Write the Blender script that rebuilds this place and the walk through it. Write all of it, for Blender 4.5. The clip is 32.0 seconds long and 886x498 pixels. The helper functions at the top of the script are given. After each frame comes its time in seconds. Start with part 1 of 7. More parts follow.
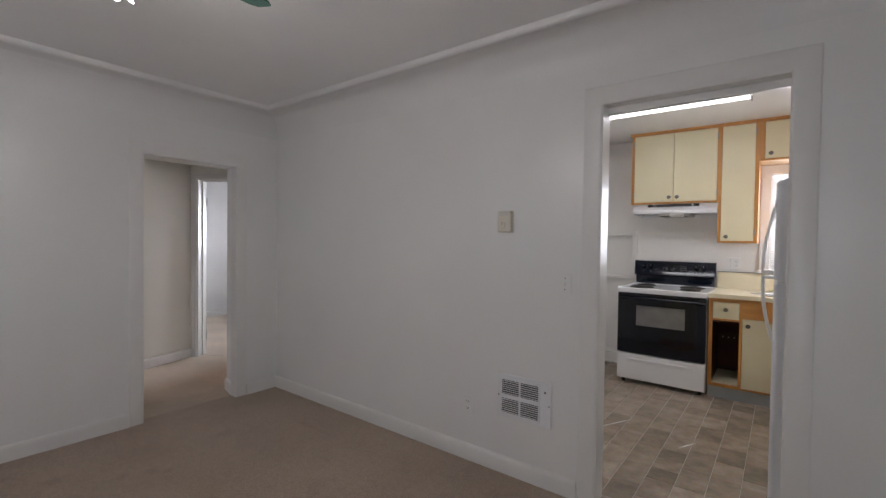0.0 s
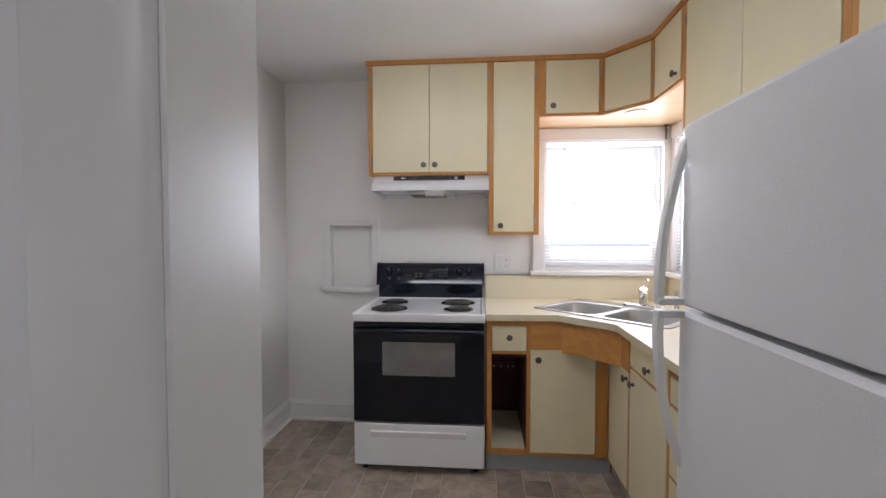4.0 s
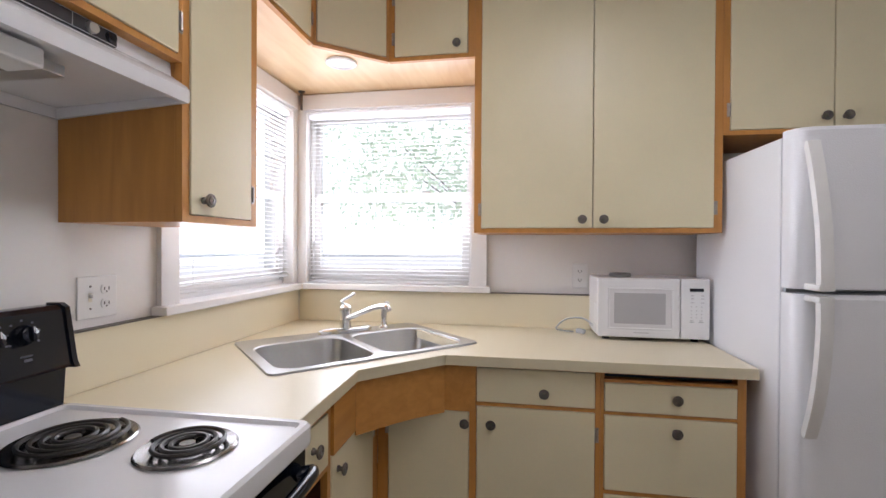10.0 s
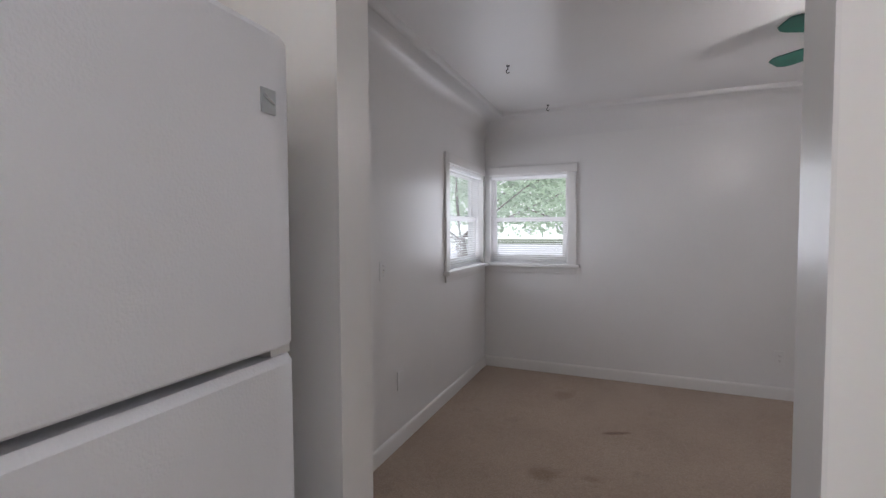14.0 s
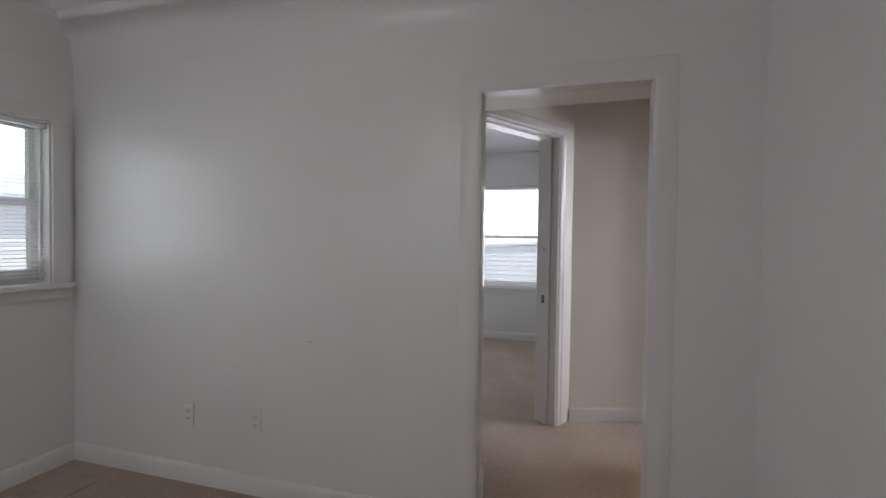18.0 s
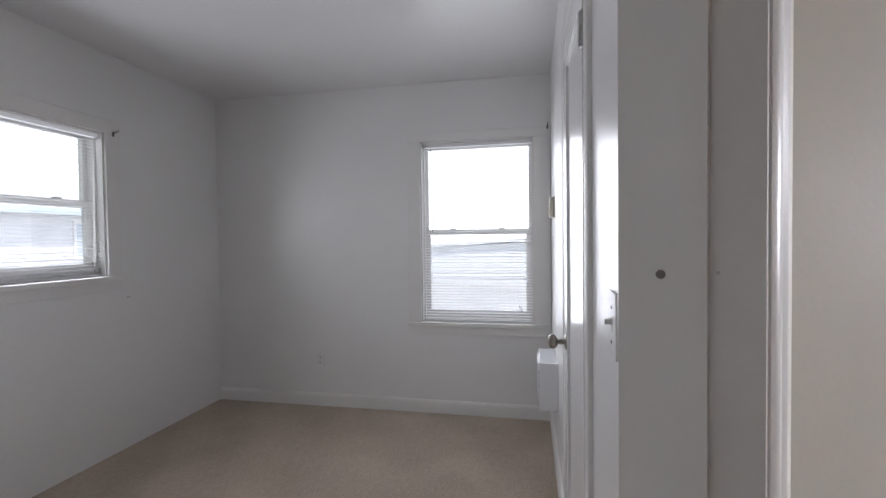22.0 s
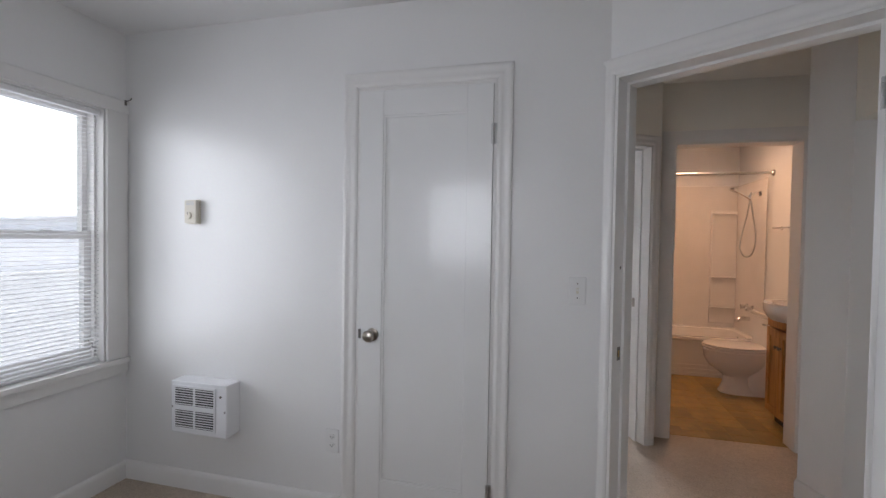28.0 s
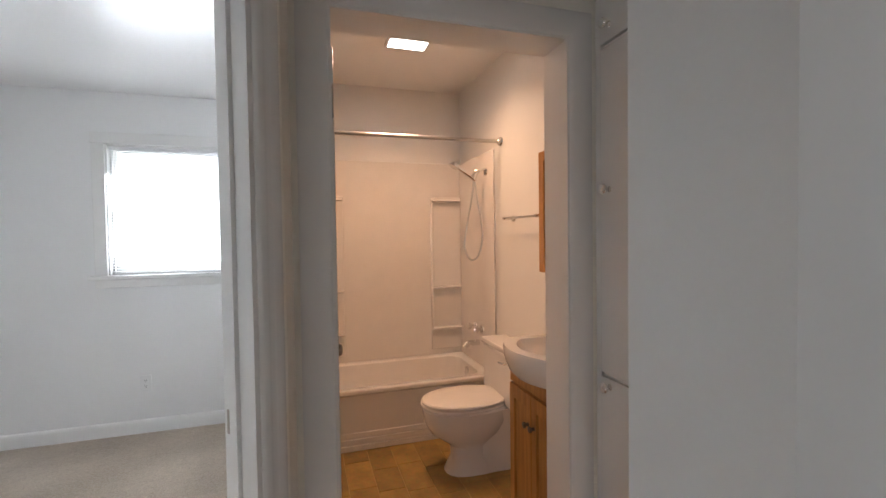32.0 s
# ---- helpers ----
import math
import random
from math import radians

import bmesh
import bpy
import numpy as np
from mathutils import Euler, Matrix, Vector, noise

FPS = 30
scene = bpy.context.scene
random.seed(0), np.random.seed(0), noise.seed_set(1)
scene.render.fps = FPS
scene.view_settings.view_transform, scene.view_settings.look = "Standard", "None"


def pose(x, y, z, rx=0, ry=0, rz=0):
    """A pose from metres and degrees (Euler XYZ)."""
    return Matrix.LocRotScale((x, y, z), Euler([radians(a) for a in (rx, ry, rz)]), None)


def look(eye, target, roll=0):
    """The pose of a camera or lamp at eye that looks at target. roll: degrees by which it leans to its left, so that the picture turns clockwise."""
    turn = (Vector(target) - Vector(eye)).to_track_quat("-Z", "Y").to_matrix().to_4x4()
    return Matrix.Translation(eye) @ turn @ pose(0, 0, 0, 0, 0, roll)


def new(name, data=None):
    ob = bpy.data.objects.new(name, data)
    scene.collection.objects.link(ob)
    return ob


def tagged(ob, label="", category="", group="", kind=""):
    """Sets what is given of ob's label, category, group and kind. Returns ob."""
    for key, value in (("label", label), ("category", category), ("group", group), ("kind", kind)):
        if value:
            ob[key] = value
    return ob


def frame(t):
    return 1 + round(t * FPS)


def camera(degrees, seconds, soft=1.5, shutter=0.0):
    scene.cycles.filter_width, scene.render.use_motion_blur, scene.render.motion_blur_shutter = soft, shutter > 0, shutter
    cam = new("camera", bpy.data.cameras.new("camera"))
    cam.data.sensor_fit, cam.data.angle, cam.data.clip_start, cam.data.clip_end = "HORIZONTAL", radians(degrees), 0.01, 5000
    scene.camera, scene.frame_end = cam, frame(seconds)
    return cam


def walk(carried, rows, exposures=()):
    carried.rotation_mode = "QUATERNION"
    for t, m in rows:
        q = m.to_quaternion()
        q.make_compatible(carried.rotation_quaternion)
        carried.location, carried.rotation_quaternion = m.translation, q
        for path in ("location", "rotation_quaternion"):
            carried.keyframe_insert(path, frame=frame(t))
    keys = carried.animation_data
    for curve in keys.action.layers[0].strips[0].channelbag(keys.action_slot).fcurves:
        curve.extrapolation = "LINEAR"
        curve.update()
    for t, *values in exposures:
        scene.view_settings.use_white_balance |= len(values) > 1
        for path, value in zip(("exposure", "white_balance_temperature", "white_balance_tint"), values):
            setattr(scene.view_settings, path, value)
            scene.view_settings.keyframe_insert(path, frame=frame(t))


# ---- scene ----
cam = camera(90.1, 32.0)
PATH = [
    (0, (0.066, -0.057, 1.35), (-1.153, 1.528, 1.307), 0.8),
    (0.5, (0.127, 0.014, 1.325), (-0.93, 1.711, 1.285), 0.7),
    (1, (0.108, 0.186, 1.337), (-0.791, 1.972, 1.292), 0.6),
    (1.5, (0.027, 0.401, 1.361), (-0.742, 2.246, 1.304), 0.8),
    (2, (-0.069, 0.667, 1.368), (-0.729, 2.554, 1.296), 0.8),
    (2.5, (-0.135, 0.991, 1.359), (-0.695, 2.91, 1.287), 0.6),
    (4.5, (-0.528, 2.23, 1.368), (-0.527, 4.229, 1.296), -0.1),
    (5, (-0.531, 2.523, 1.366), (-0.361, 4.515, 1.301), 0.0),
    (5.5, (-0.481, 2.825, 1.352), (-0.194, 4.804, 1.296), -0.0),
    (6, (-0.496, 3.055, 1.356), (-0.107, 5.016, 1.305), -0.2),
    (6.5, (-0.519, 3.237, 1.362), (0.085, 5.143, 1.316), -0.1),
    (7, (-0.609, 3.385, 1.382), (0.147, 5.236, 1.327), -0.2),
    (7.5, (-0.841, 3.492, 1.379), (0.17, 5.217, 1.336), 0.1),
    (8, (-1.054, 3.546, 1.396), (0.236, 5.074, 1.339), 0.2),
    (8.5, (-1.207, 3.659, 1.366), (0.346, 4.918, 1.312), 0.6),
    (9, (-1.296, 3.724, 1.332), (0.459, 4.684, 1.303), 0.6),
    (9.5, (-1.335, 3.821, 1.313), (0.54, 4.516, 1.291), 0.4),
    (10, (-1.349, 3.918, 1.302), (0.624, 4.247, 1.286), 0.3),
    (10.5, (-1.311, 3.989, 1.312), (0.688, 3.941, 1.303), 0.2),
    (11, (-1.244, 4.048, 1.298), (0.69, 3.54, 1.317), 0.4),
    (11.5, (-1.117, 4.015, 1.365), (0.665, 3.109, 1.299), 0.5),
    (12, (-1.012, 3.886, 1.362), (0.655, 2.784, 1.285), 0.3),
    (12.5, (-0.861, 3.73, 1.348), (0.681, 2.458, 1.278), 0.0),
    (13, (-0.696, 3.534, 1.35), (0.668, 2.073, 1.282), -0.0),
    (13.5, (-0.56, 3.291, 1.355), (0.534, 1.619, 1.281), -0.3),
    (15.5, (-0.202, 1.983, 1.32), (-0.614, 0.028, 1.23), 1.0),
    (16, (-0.454, 1.726, 1.269), (-1.326, -0.073, 1.208), 1.0),
    (16.5, (-0.738, 1.677, 1.239), (-2.051, 0.168, 1.209), 0.9),
    (17, (-1.115, 1.601, 1.297), (-2.749, 0.449, 1.248), 1.4),
    (17.5, (-1.364, 1.51, 1.273), (-3.199, 0.716, 1.239), 1.0),
    (18, (-1.678, 1.506, 1.304), (-3.603, 0.963, 1.259), 0.8),
    (18.5, (-2.006, 1.465, 1.347), (-3.976, 1.126, 1.291), -0.2),
    (19, (-2.446, 1.547, 1.34), (-4.43, 1.301, 1.294), -0.3),
    (19.5, (-2.823, 1.543, 1.349), (-4.811, 1.332, 1.292), -0.5),
    (20, (-3.147, 1.527, 1.346), (-5.134, 1.303, 1.291), -0.8),
    (20.5, (-3.465, 1.522, 1.357), (-5.452, 1.307, 1.299), -1.0),
    (21, (-3.833, 1.444, 1.329), (-5.822, 1.238, 1.288), -0.8),
    (21.5, (-3.979, 1.297, 1.326), (-5.972, 1.14, 1.273), -0.4),
    (22, (-4.276, 1.172, 1.296), (-6.238, 0.784, 1.249), -0.7),
    (22.5, (-4.519, 0.984, 1.296), (-6.408, 0.328, 1.247), -1.8),
    (23, (-4.719, 0.838, 1.324), (-6.557, 0.051, 1.272), -2.0),
    (23.5, (-4.889, 0.697, 1.352), (-6.706, -0.138, 1.3), -2.1),
    (24, (-5.076, 0.492, 1.386), (-6.894, -0.341, 1.331), -2.1),
    (24.5, (-5.198, 0.115, 1.417), (-7.068, -0.592, 1.345), -2.4),
    (25, (-5.344, -0.09, 1.331), (-7.322, -0.381, 1.307), -1.1),
    (25.5, (-5.237, -0.113, 1.351), (-7.233, 0.005, 1.287), -1.0),
    (27.5, (-5.177, -0.693, 1.409), (-6.06, 1.101, 1.342), 0.4),
    (28, (-5.179, -0.627, 1.352), (-5.667, 1.312, 1.308), 0.9),
    (28.5, (-5.121, -0.518, 1.352), (-5.221, 1.479, 1.301), 0.8),
    (29, (-5.03, -0.344, 1.351), (-4.921, 1.652, 1.296), 0.8),
    (29.5, (-4.943, -0.148, 1.366), (-4.712, 1.837, 1.299), 0.2),
    (30, (-4.896, 0.21, 1.356), (-4.558, 2.18, 1.284), 0.3),
    (30.5, (-4.759, 0.473, 1.37), (-4.344, 2.428, 1.291), -0.0),
    (31, (-4.681, 0.807, 1.374), (-4.194, 2.745, 1.306), -0.4),
    (31.5, (-4.584, 1.118, 1.397), (-4.039, 3.041, 1.324), -0.7),
    (32, (-4.458, 1.444, 1.389), (-3.863, 3.353, 1.335), -0.8),
]
walk(cam, [(t, look(eye, target, roll)) for t, eye, target, roll in PATH], exposures=((0, -0.03, 6300, 15), (3.2, -0.03, 6300, 15), (4.5, 0.0, 6000, 16), (6.5, 0.0, 6050, 16), (8, -0.14, 6200, 17), (12, -0.12, 6250, 19), (13.2, -0.10, 6180, 18), (15.3, -0.18, 6250, 16), (18.0, -0.10, 6250, 14), (20.0, 0.10, 6200, 13), (22.0, 0.16, 6300, 15), (25.5, 0.25, 6300, 15), (28.0, 0.06, 6300, 14), (30, 0.15, 6550, 14), (32, 0.36, 6200, 10)))

# ---- world, sun, lamps ----
world = bpy.data.worlds.new("World")
scene.world = world
world.use_nodes = True
_wn = world.node_tree
_bg = _wn.nodes["Background"]
_sky = _wn.nodes.new("ShaderNodeTexSky")
_sky.sky_type = "NISHITA"
_sky.sun_disc = False
_sky.sun_elevation = radians(60)
_sky.sun_rotation = radians(35)
_wn.links.new(_sky.outputs["Color"], _bg.inputs["Color"])
_bg.inputs["Strength"].default_value = 0.15


def sun_lamp(strength, elevation, azimuth, angle):
    d = bpy.data.lights.new("sun", "SUN")
    d.energy, d.angle, d.color = strength, radians(angle), (1.0, 0.95, 0.88)
    ob = new("sun", d)
    a, e = radians(azimuth), radians(elevation)
    way = Vector((math.sin(a) * math.cos(e), math.cos(a) * math.cos(e), math.sin(e)))
    ob.matrix_world = look(way * 30, (0, 0, 0))
    return ob


def area_lamp(name, x, y, z, tx, ty, tz, w, h, watts, color=(1, 1, 1), spread=140):
    d = bpy.data.lights.new(name, "AREA")
    d.shape, d.size, d.size_y, d.energy, d.color = "RECTANGLE", w, h, watts, color
    d.spread = radians(spread)
    ob = new(name, d)
    ob.matrix_world = look((x, y, z), (tx, ty, tz))
    return ob


def point_lamp(name, x, y, z, r, watts, color):
    d = bpy.data.lights.new(name, "POINT")
    d.energy, d.shadow_soft_size, d.color = watts, r, color
    ob = new(name, d)
    ob.location = (x, y, z)
    return ob


sun_lamp(4.0, 60, 35, 0.5)
DAY = (0.92, 0.95, 1.0)
# daylight in the window openings: the sky against the glass, and what comes past the blind
def daylight(name, x, y, z, nx, ny, drop, w, h, outer, inner, spread=140):
    """(x, y, z) is the middle of the opening on the room's face of the wall, (nx, ny) points into the room."""
    for nm, back, watts in (("_sky", 0.060, outer), ("_opening", -0.004, inner)):
        area_lamp("daylight_" + name + nm, x - nx * back, y - ny * back, z, x + nx * 5, y + ny * 5, z - drop, w, h, watts, DAY, spread)


daylight("kitchen_north", 0.37, 5.05, 1.56, 0, -1, 0.26, 0.77, 0.87, 10.5, 2.1)
daylight("kitchen_east", 0.81, 4.57, 1.56, -1, 0, 0.26, 0.84, 0.87, 9.5, 1.8)
daylight("living_east", 0.895, -0.72, 1.45, -1, 0, 0.2, 0.89, 0.83, 5.5, 2.3)
daylight("living_south", 0.47, -1.232, 1.46, 0, 1, 0.2, 0.72, 0.83, 3.0, 1.2)
daylight("living_small", -3.05, -1.232, 1.46, 0, 1, 0.2, 0.73, 0.85, 1.4, 0.4)
daylight("bedroom_south", -6.11, -1.335, 1.52, 0, 1, 0.18, 0.74, 0.84, 2.4, 5.2)
daylight("bedroom_west", -7.472, 0.785, 1.34, 1, 0, 0.04, 0.79, 1.30, 2.8, 3.2, 130)
area_lamp("daylight_back_bedroom", -5.33, 5.35, 1.5, -5.33, 0, -0.9, 0.9, 0.8, 88, DAY, 140)
# lamps of the house
area_lamp("tube_light", -0.70, 3.56, 2.33, -0.70, 3.56, 0, 1.1, 0.18, 3.9, (0.98, 0.98, 1.0), 180)
point_lamp("fan_bulb", -1.485, 0.40, 2.02, 0.04, 10, (1.0, 0.95, 0.9))
area_lamp("bath_lamp", -3.83, 4.08, 2.56, -3.83, 4.08, 0, 0.22, 0.22, 9.6, (1.0, 0.55, 0.29))

# ---- materials ----
def socket(node, name, value):
    if name in node.inputs:
        node.inputs[name].default_value = value


def material(name, color, rough=0.5, metal=0.0, var=0.06, scale=6.0, fine=120.0, bump=0.05, gloss_var=0.06,
             coat=0.0, spec=0.5, tint=None, per_object=0.0, sheen=0.0):
    """A surface with wear at two scales: broad colour drift and fine grain with relief."""
    gloss_var = min(gloss_var, max(0.004, abs(rough - 0.28) - 0.006))
    m = bpy.data.materials.new(name)
    m.use_nodes = True
    t = m.node_tree
    b = t.nodes["Principled BSDF"]
    socket(b, "Metallic", metal)
    socket(b, "Coat Weight", coat)
    socket(b, "Specular IOR Level", spec)
    socket(b, "Sheen Weight", sheen)
    co = t.nodes.new("ShaderNodeTexCoord")
    n1 = t.nodes.new("ShaderNodeTexNoise")
    n1.inputs["Scale"].default_value, n1.inputs["Detail"].default_value = scale, 4
    n2 = t.nodes.new("ShaderNodeTexNoise")
    n2.inputs["Scale"].default_value, n2.inputs["Detail"].default_value = fine, 3
    at = co.outputs["Object"]
    if per_object:
        ob_info = t.nodes.new("ShaderNodeObjectInfo")
        shift = t.nodes.new("ShaderNodeVectorMath")
        shift.operation = "SCALE"
        shift.inputs[0].default_value = (37.0, 53.0, 11.0)
        t.links.new(ob_info.outputs["Random"], shift.inputs["Scale"])
        move = t.nodes.new("ShaderNodeVectorMath")
        t.links.new(at, move.inputs[0])
        t.links.new(shift.outputs["Vector"], move.inputs[1])
        at = move.outputs["Vector"]
    for n in (n1, n2):
        t.links.new(at, n.inputs["Vector"])
    dark = tuple(c * (1 - var * 2) for c in (tint or color))
    light = tuple(min(1, c * (1 + var)) for c in color)
    ramp = t.nodes.new("ShaderNodeValToRGB")
    ramp.color_ramp.elements[0].position, ramp.color_ramp.elements[1].position = 0.3, 0.7
    ramp.color_ramp.elements[0].color, ramp.color_ramp.elements[1].color = (*dark, 1), (*light, 1)
    t.links.new(n1.outputs["Fac"], ramp.inputs["Fac"])
    out = ramp.outputs["Color"]
    mix = t.nodes.new("ShaderNodeMix")
    mix.data_type, mix.blend_type = "RGBA", "MULTIPLY"
    mix.inputs["Factor"].default_value = min(1, var * 3)
    t.links.new(out, mix.inputs["A"])
    t.links.new(n2.outputs["Color"], mix.inputs["B"])
    hs = t.nodes.new("ShaderNodeHueSaturation")
    hs.inputs["Saturation"].default_value = 1.0
    hs.inputs["Value"].default_value = 1.0 + var * 1.2
    t.links.new(mix.outputs["Result"], hs.inputs["Color"])
    if per_object:
        oi = t.nodes.new("ShaderNodeObjectInfo")
        mr = t.nodes.new("ShaderNodeMapRange")
        mr.inputs["To Min"].default_value, mr.inputs["To Max"].default_value = 1 - per_object, 1 + per_object
        t.links.new(oi.outputs["Random"], mr.inputs["Value"])
        t.links.new(mr.outputs["Result"], hs.inputs["Value"])
    t.links.new(hs.outputs["Color"], b.inputs["Base Color"])
    mr2 = t.nodes.new("ShaderNodeMapRange")
    mr2.inputs["To Min"].default_value, mr2.inputs["To Max"].default_value = max(0.02, rough - gloss_var), min(1, rough + gloss_var)
    t.links.new(n1.outputs["Fac"], mr2.inputs["Value"])
    t.links.new(mr2.outputs["Result"], b.inputs["Roughness"])
    if bump:
        bp = t.nodes.new("ShaderNodeBump")
        bp.inputs["Strength"].default_value, bp.inputs["Distance"].default_value = bump, 0.004
        t.links.new(n2.outputs["Fac"], bp.inputs["Height"])
        t.links.new(bp.outputs["Normal"], b.inputs["Normal"])
    return m


def glow(name, color, strength):
    m = bpy.data.materials.new(name)
    m.use_nodes = True
    b = m.node_tree.nodes["Principled BSDF"]
    b.inputs["Base Color"].default_value = (*color, 1)
    b.inputs["Emission Color"].default_value = (*color, 1)
    b.inputs["Emission Strength"].default_value = strength
    return m


def glass_mat(name):
    """Thin window glass: clear, with a faint mirror that grows at grazing angles."""
    m = bpy.data.materials.new(name)
    m.use_nodes = True
    t = m.node_tree
    clear = t.nodes.new("ShaderNodeBsdfTransparent")
    clear.inputs["Color"].default_value = (0.97, 0.985, 0.98, 1)
    shine = t.nodes.new("ShaderNodeBsdfGlossy")
    shine.inputs["Roughness"].default_value = 0.02
    lw = t.nodes.new("ShaderNodeLayerWeight")
    lw.inputs["Blend"].default_value = 0.5
    steep = t.nodes.new("ShaderNodeMath")
    steep.operation = "POWER"
    steep.inputs[1].default_value = 5.0
    t.links.new(lw.outputs["Facing"], steep.inputs[0])
    fr = t.nodes.new("ShaderNodeMath")
    fr.operation = "MULTIPLY_ADD"
    fr.inputs[1].default_value, fr.inputs[2].default_value = 0.6, 0.03
    t.links.new(steep.outputs["Value"], fr.inputs[0])
    mx = t.nodes.new("ShaderNodeMixShader")
    t.links.new(fr.outputs["Value"], mx.inputs["Fac"])
    t.links.new(clear.outputs["BSDF"], mx.inputs[1])
    t.links.new(shine.outputs["BSDF"], mx.inputs[2])
    t.links.new(mx.outputs["Shader"], t.nodes["Material Output"].inputs["Surface"])
    return m


def wood(name, color, dark, rough=0.42, grain=14.0, along="Z", coat=0.15):
    """Stained softwood with grain stretched along one axis."""
    m = material(name, color, rough, var=0.04, bump=0.04, coat=coat)
    t = m.node_tree
    b = t.nodes["Principled BSDF"]
    co = t.nodes.new("ShaderNodeTexCoord")
    mp = t.nodes.new("ShaderNodeMapping")
    k = {"X": (1.2, grain, grain), "Y": (grain, 1.2, grain), "Z": (grain, grain, 1.2)}[along]
    mp.inputs["Scale"].default_value = k
    n = t.nodes.new("ShaderNodeTexNoise")
    n.inputs["Scale"].default_value, n.inputs["Detail"].default_value, n.inputs["Distortion"].default_value = 2.5, 6, 0.6
    r = t.nodes.new("ShaderNodeValToRGB")
    r.color_ramp.elements[0].position, r.color_ramp.elements[1].position = 0.32, 0.66
    r.color_ramp.elements[0].color, r.color_ramp.elements[1].color = (*dark, 1), (*color, 1)
    t.links.new(co.outputs["Object"], mp.inputs["Vector"])
    t.links.new(mp.outputs["Vector"], n.inputs["Vector"])
    t.links.new(n.outputs["Fac"], r.inputs["Fac"])
    t.links.new(r.outputs["Color"], b.inputs["Base Color"])
    return m


def carpet_mat(name, color, soil, fresh, stains=(), tracks=0.0):
    """Cut-pile carpet: tufts, traffic lanes and soiled patches."""
    m = bpy.data.materials.new(name)
    m.use_nodes = True
    t = m.node_tree
    b = t.nodes["Principled BSDF"]
    b.inputs["Roughness"].default_value = 0.95
    socket(b, "Sheen Weight", 0.25)
    socket(b, "Specular IOR Level", 0.1)
    co = t.nodes.new("ShaderNodeTexCoord")
    tuft = t.nodes.new("ShaderNodeTexNoise")
    tuft.inputs["Scale"].default_value, tuft.inputs["Detail"].default_value, tuft.inputs["Roughness"].default_value = 95, 4, 0.7
    lane = t.nodes.new("ShaderNodeTexNoise")
    lane.inputs["Scale"].default_value, lane.inputs["Detail"].default_value = 2.2, 5
    spot = t.nodes.new("ShaderNodeTexNoise")
    spot.inputs["Scale"].default_value, spot.inputs["Detail"].default_value = 4.5, 3
    for n in (tuft, lane, spot):
        t.links.new(co.outputs["Object"], n.inputs["Vector"])
    clump = t.nodes.new("ShaderNodeTexNoise")
    clump.inputs["Scale"].default_value, clump.inputs["Detail"].default_value, clump.inputs["Roughness"].default_value = 26, 3, 0.65
    t.links.new(co.outputs["Object"], clump.inputs["Vector"])
    r1 = t.nodes.new("ShaderNodeValToRGB")
    r1.color_ramp.elements[0].position, r1.color_ramp.elements[1].position = 0.35, 0.65
    r1.color_ramp.elements[0].color, r1.color_ramp.elements[1].color = (*color, 1), (*fresh, 1)
    t.links.new(lane.outputs["Fac"], r1.inputs["Fac"])
    r2 = t.nodes.new("ShaderNodeValToRGB")
    r2.color_ramp.elements[0].position, r2.color_ramp.elements[1].position = 0.60, 0.74
    r2.color_ramp.elements[0].color, r2.color_ramp.elements[1].color = (0, 0, 0, 1), (0.45, 0.45, 0.45, 1)
    t.links.new(spot.outputs["Fac"], r2.inputs["Fac"])
    mx = t.nodes.new("ShaderNodeMix")
    mx.data_type = "RGBA"
    mx.inputs["B"].default_value = (*soil, 1)
    t.links.new(r1.outputs["Color"], mx.inputs["A"])
    t.links.new(r2.outputs["Color"], mx.inputs["Factor"])
    r3 = t.nodes.new("ShaderNodeValToRGB")
    r3.color_ramp.elements[0].position, r3.color_ramp.elements[1].position = 0.3, 0.7
    r3.color_ramp.elements[0].color, r3.color_ramp.elements[1].color = (0.55, 0.53, 0.5, 1), (1, 1, 1, 1)
    t.links.new(tuft.outputs["Fac"], r3.inputs["Fac"])
    m2 = t.nodes.new("ShaderNodeMix")
    m2.data_type, m2.blend_type = "RGBA", "MULTIPLY"
    m2.inputs["Factor"].default_value = 0.8
    t.links.new(mx.outputs["Result"], m2.inputs["A"])
    t.links.new(r3.outputs["Color"], m2.inputs["B"])
    r4 = t.nodes.new("ShaderNodeValToRGB")
    r4.color_ramp.elements[0].position, r4.color_ramp.elements[1].position = 0.36, 0.62
    r4.color_ramp.elements[0].color, r4.color_ramp.elements[1].color = (0.78, 0.76, 0.74, 1), (1.08, 1.08, 1.08, 1)
    t.links.new(clump.outputs["Fac"], r4.inputs["Fac"])
    m4 = t.nodes.new("ShaderNodeMix")
    m4.data_type, m4.blend_type = "RGBA", "MULTIPLY"
    m4.inputs["Factor"].default_value = 0.32
    t.links.new(m2.outputs["Result"], m4.inputs["A"])
    t.links.new(r4.outputs["Color"], m4.inputs["B"])
    col = m4.outputs["Result"]
    for sx, sy, sr, way, stretch, dirt in stains:
        off = t.nodes.new("ShaderNodeVectorMath")
        off.operation = "SUBTRACT"
        off.inputs[1].default_value = (sx, sy, 0)
        t.links.new(co.outputs["Object"], off.inputs[0])
        spin = t.nodes.new("ShaderNodeVectorRotate")
        spin.inputs["Axis"].default_value = (0, 0, 1)
        spin.inputs["Angle"].default_value = -radians(way)
        t.links.new(off.outputs["Vector"], spin.inputs["Vector"])
        squash = t.nodes.new("ShaderNodeVectorMath")
        squash.operation = "MULTIPLY"
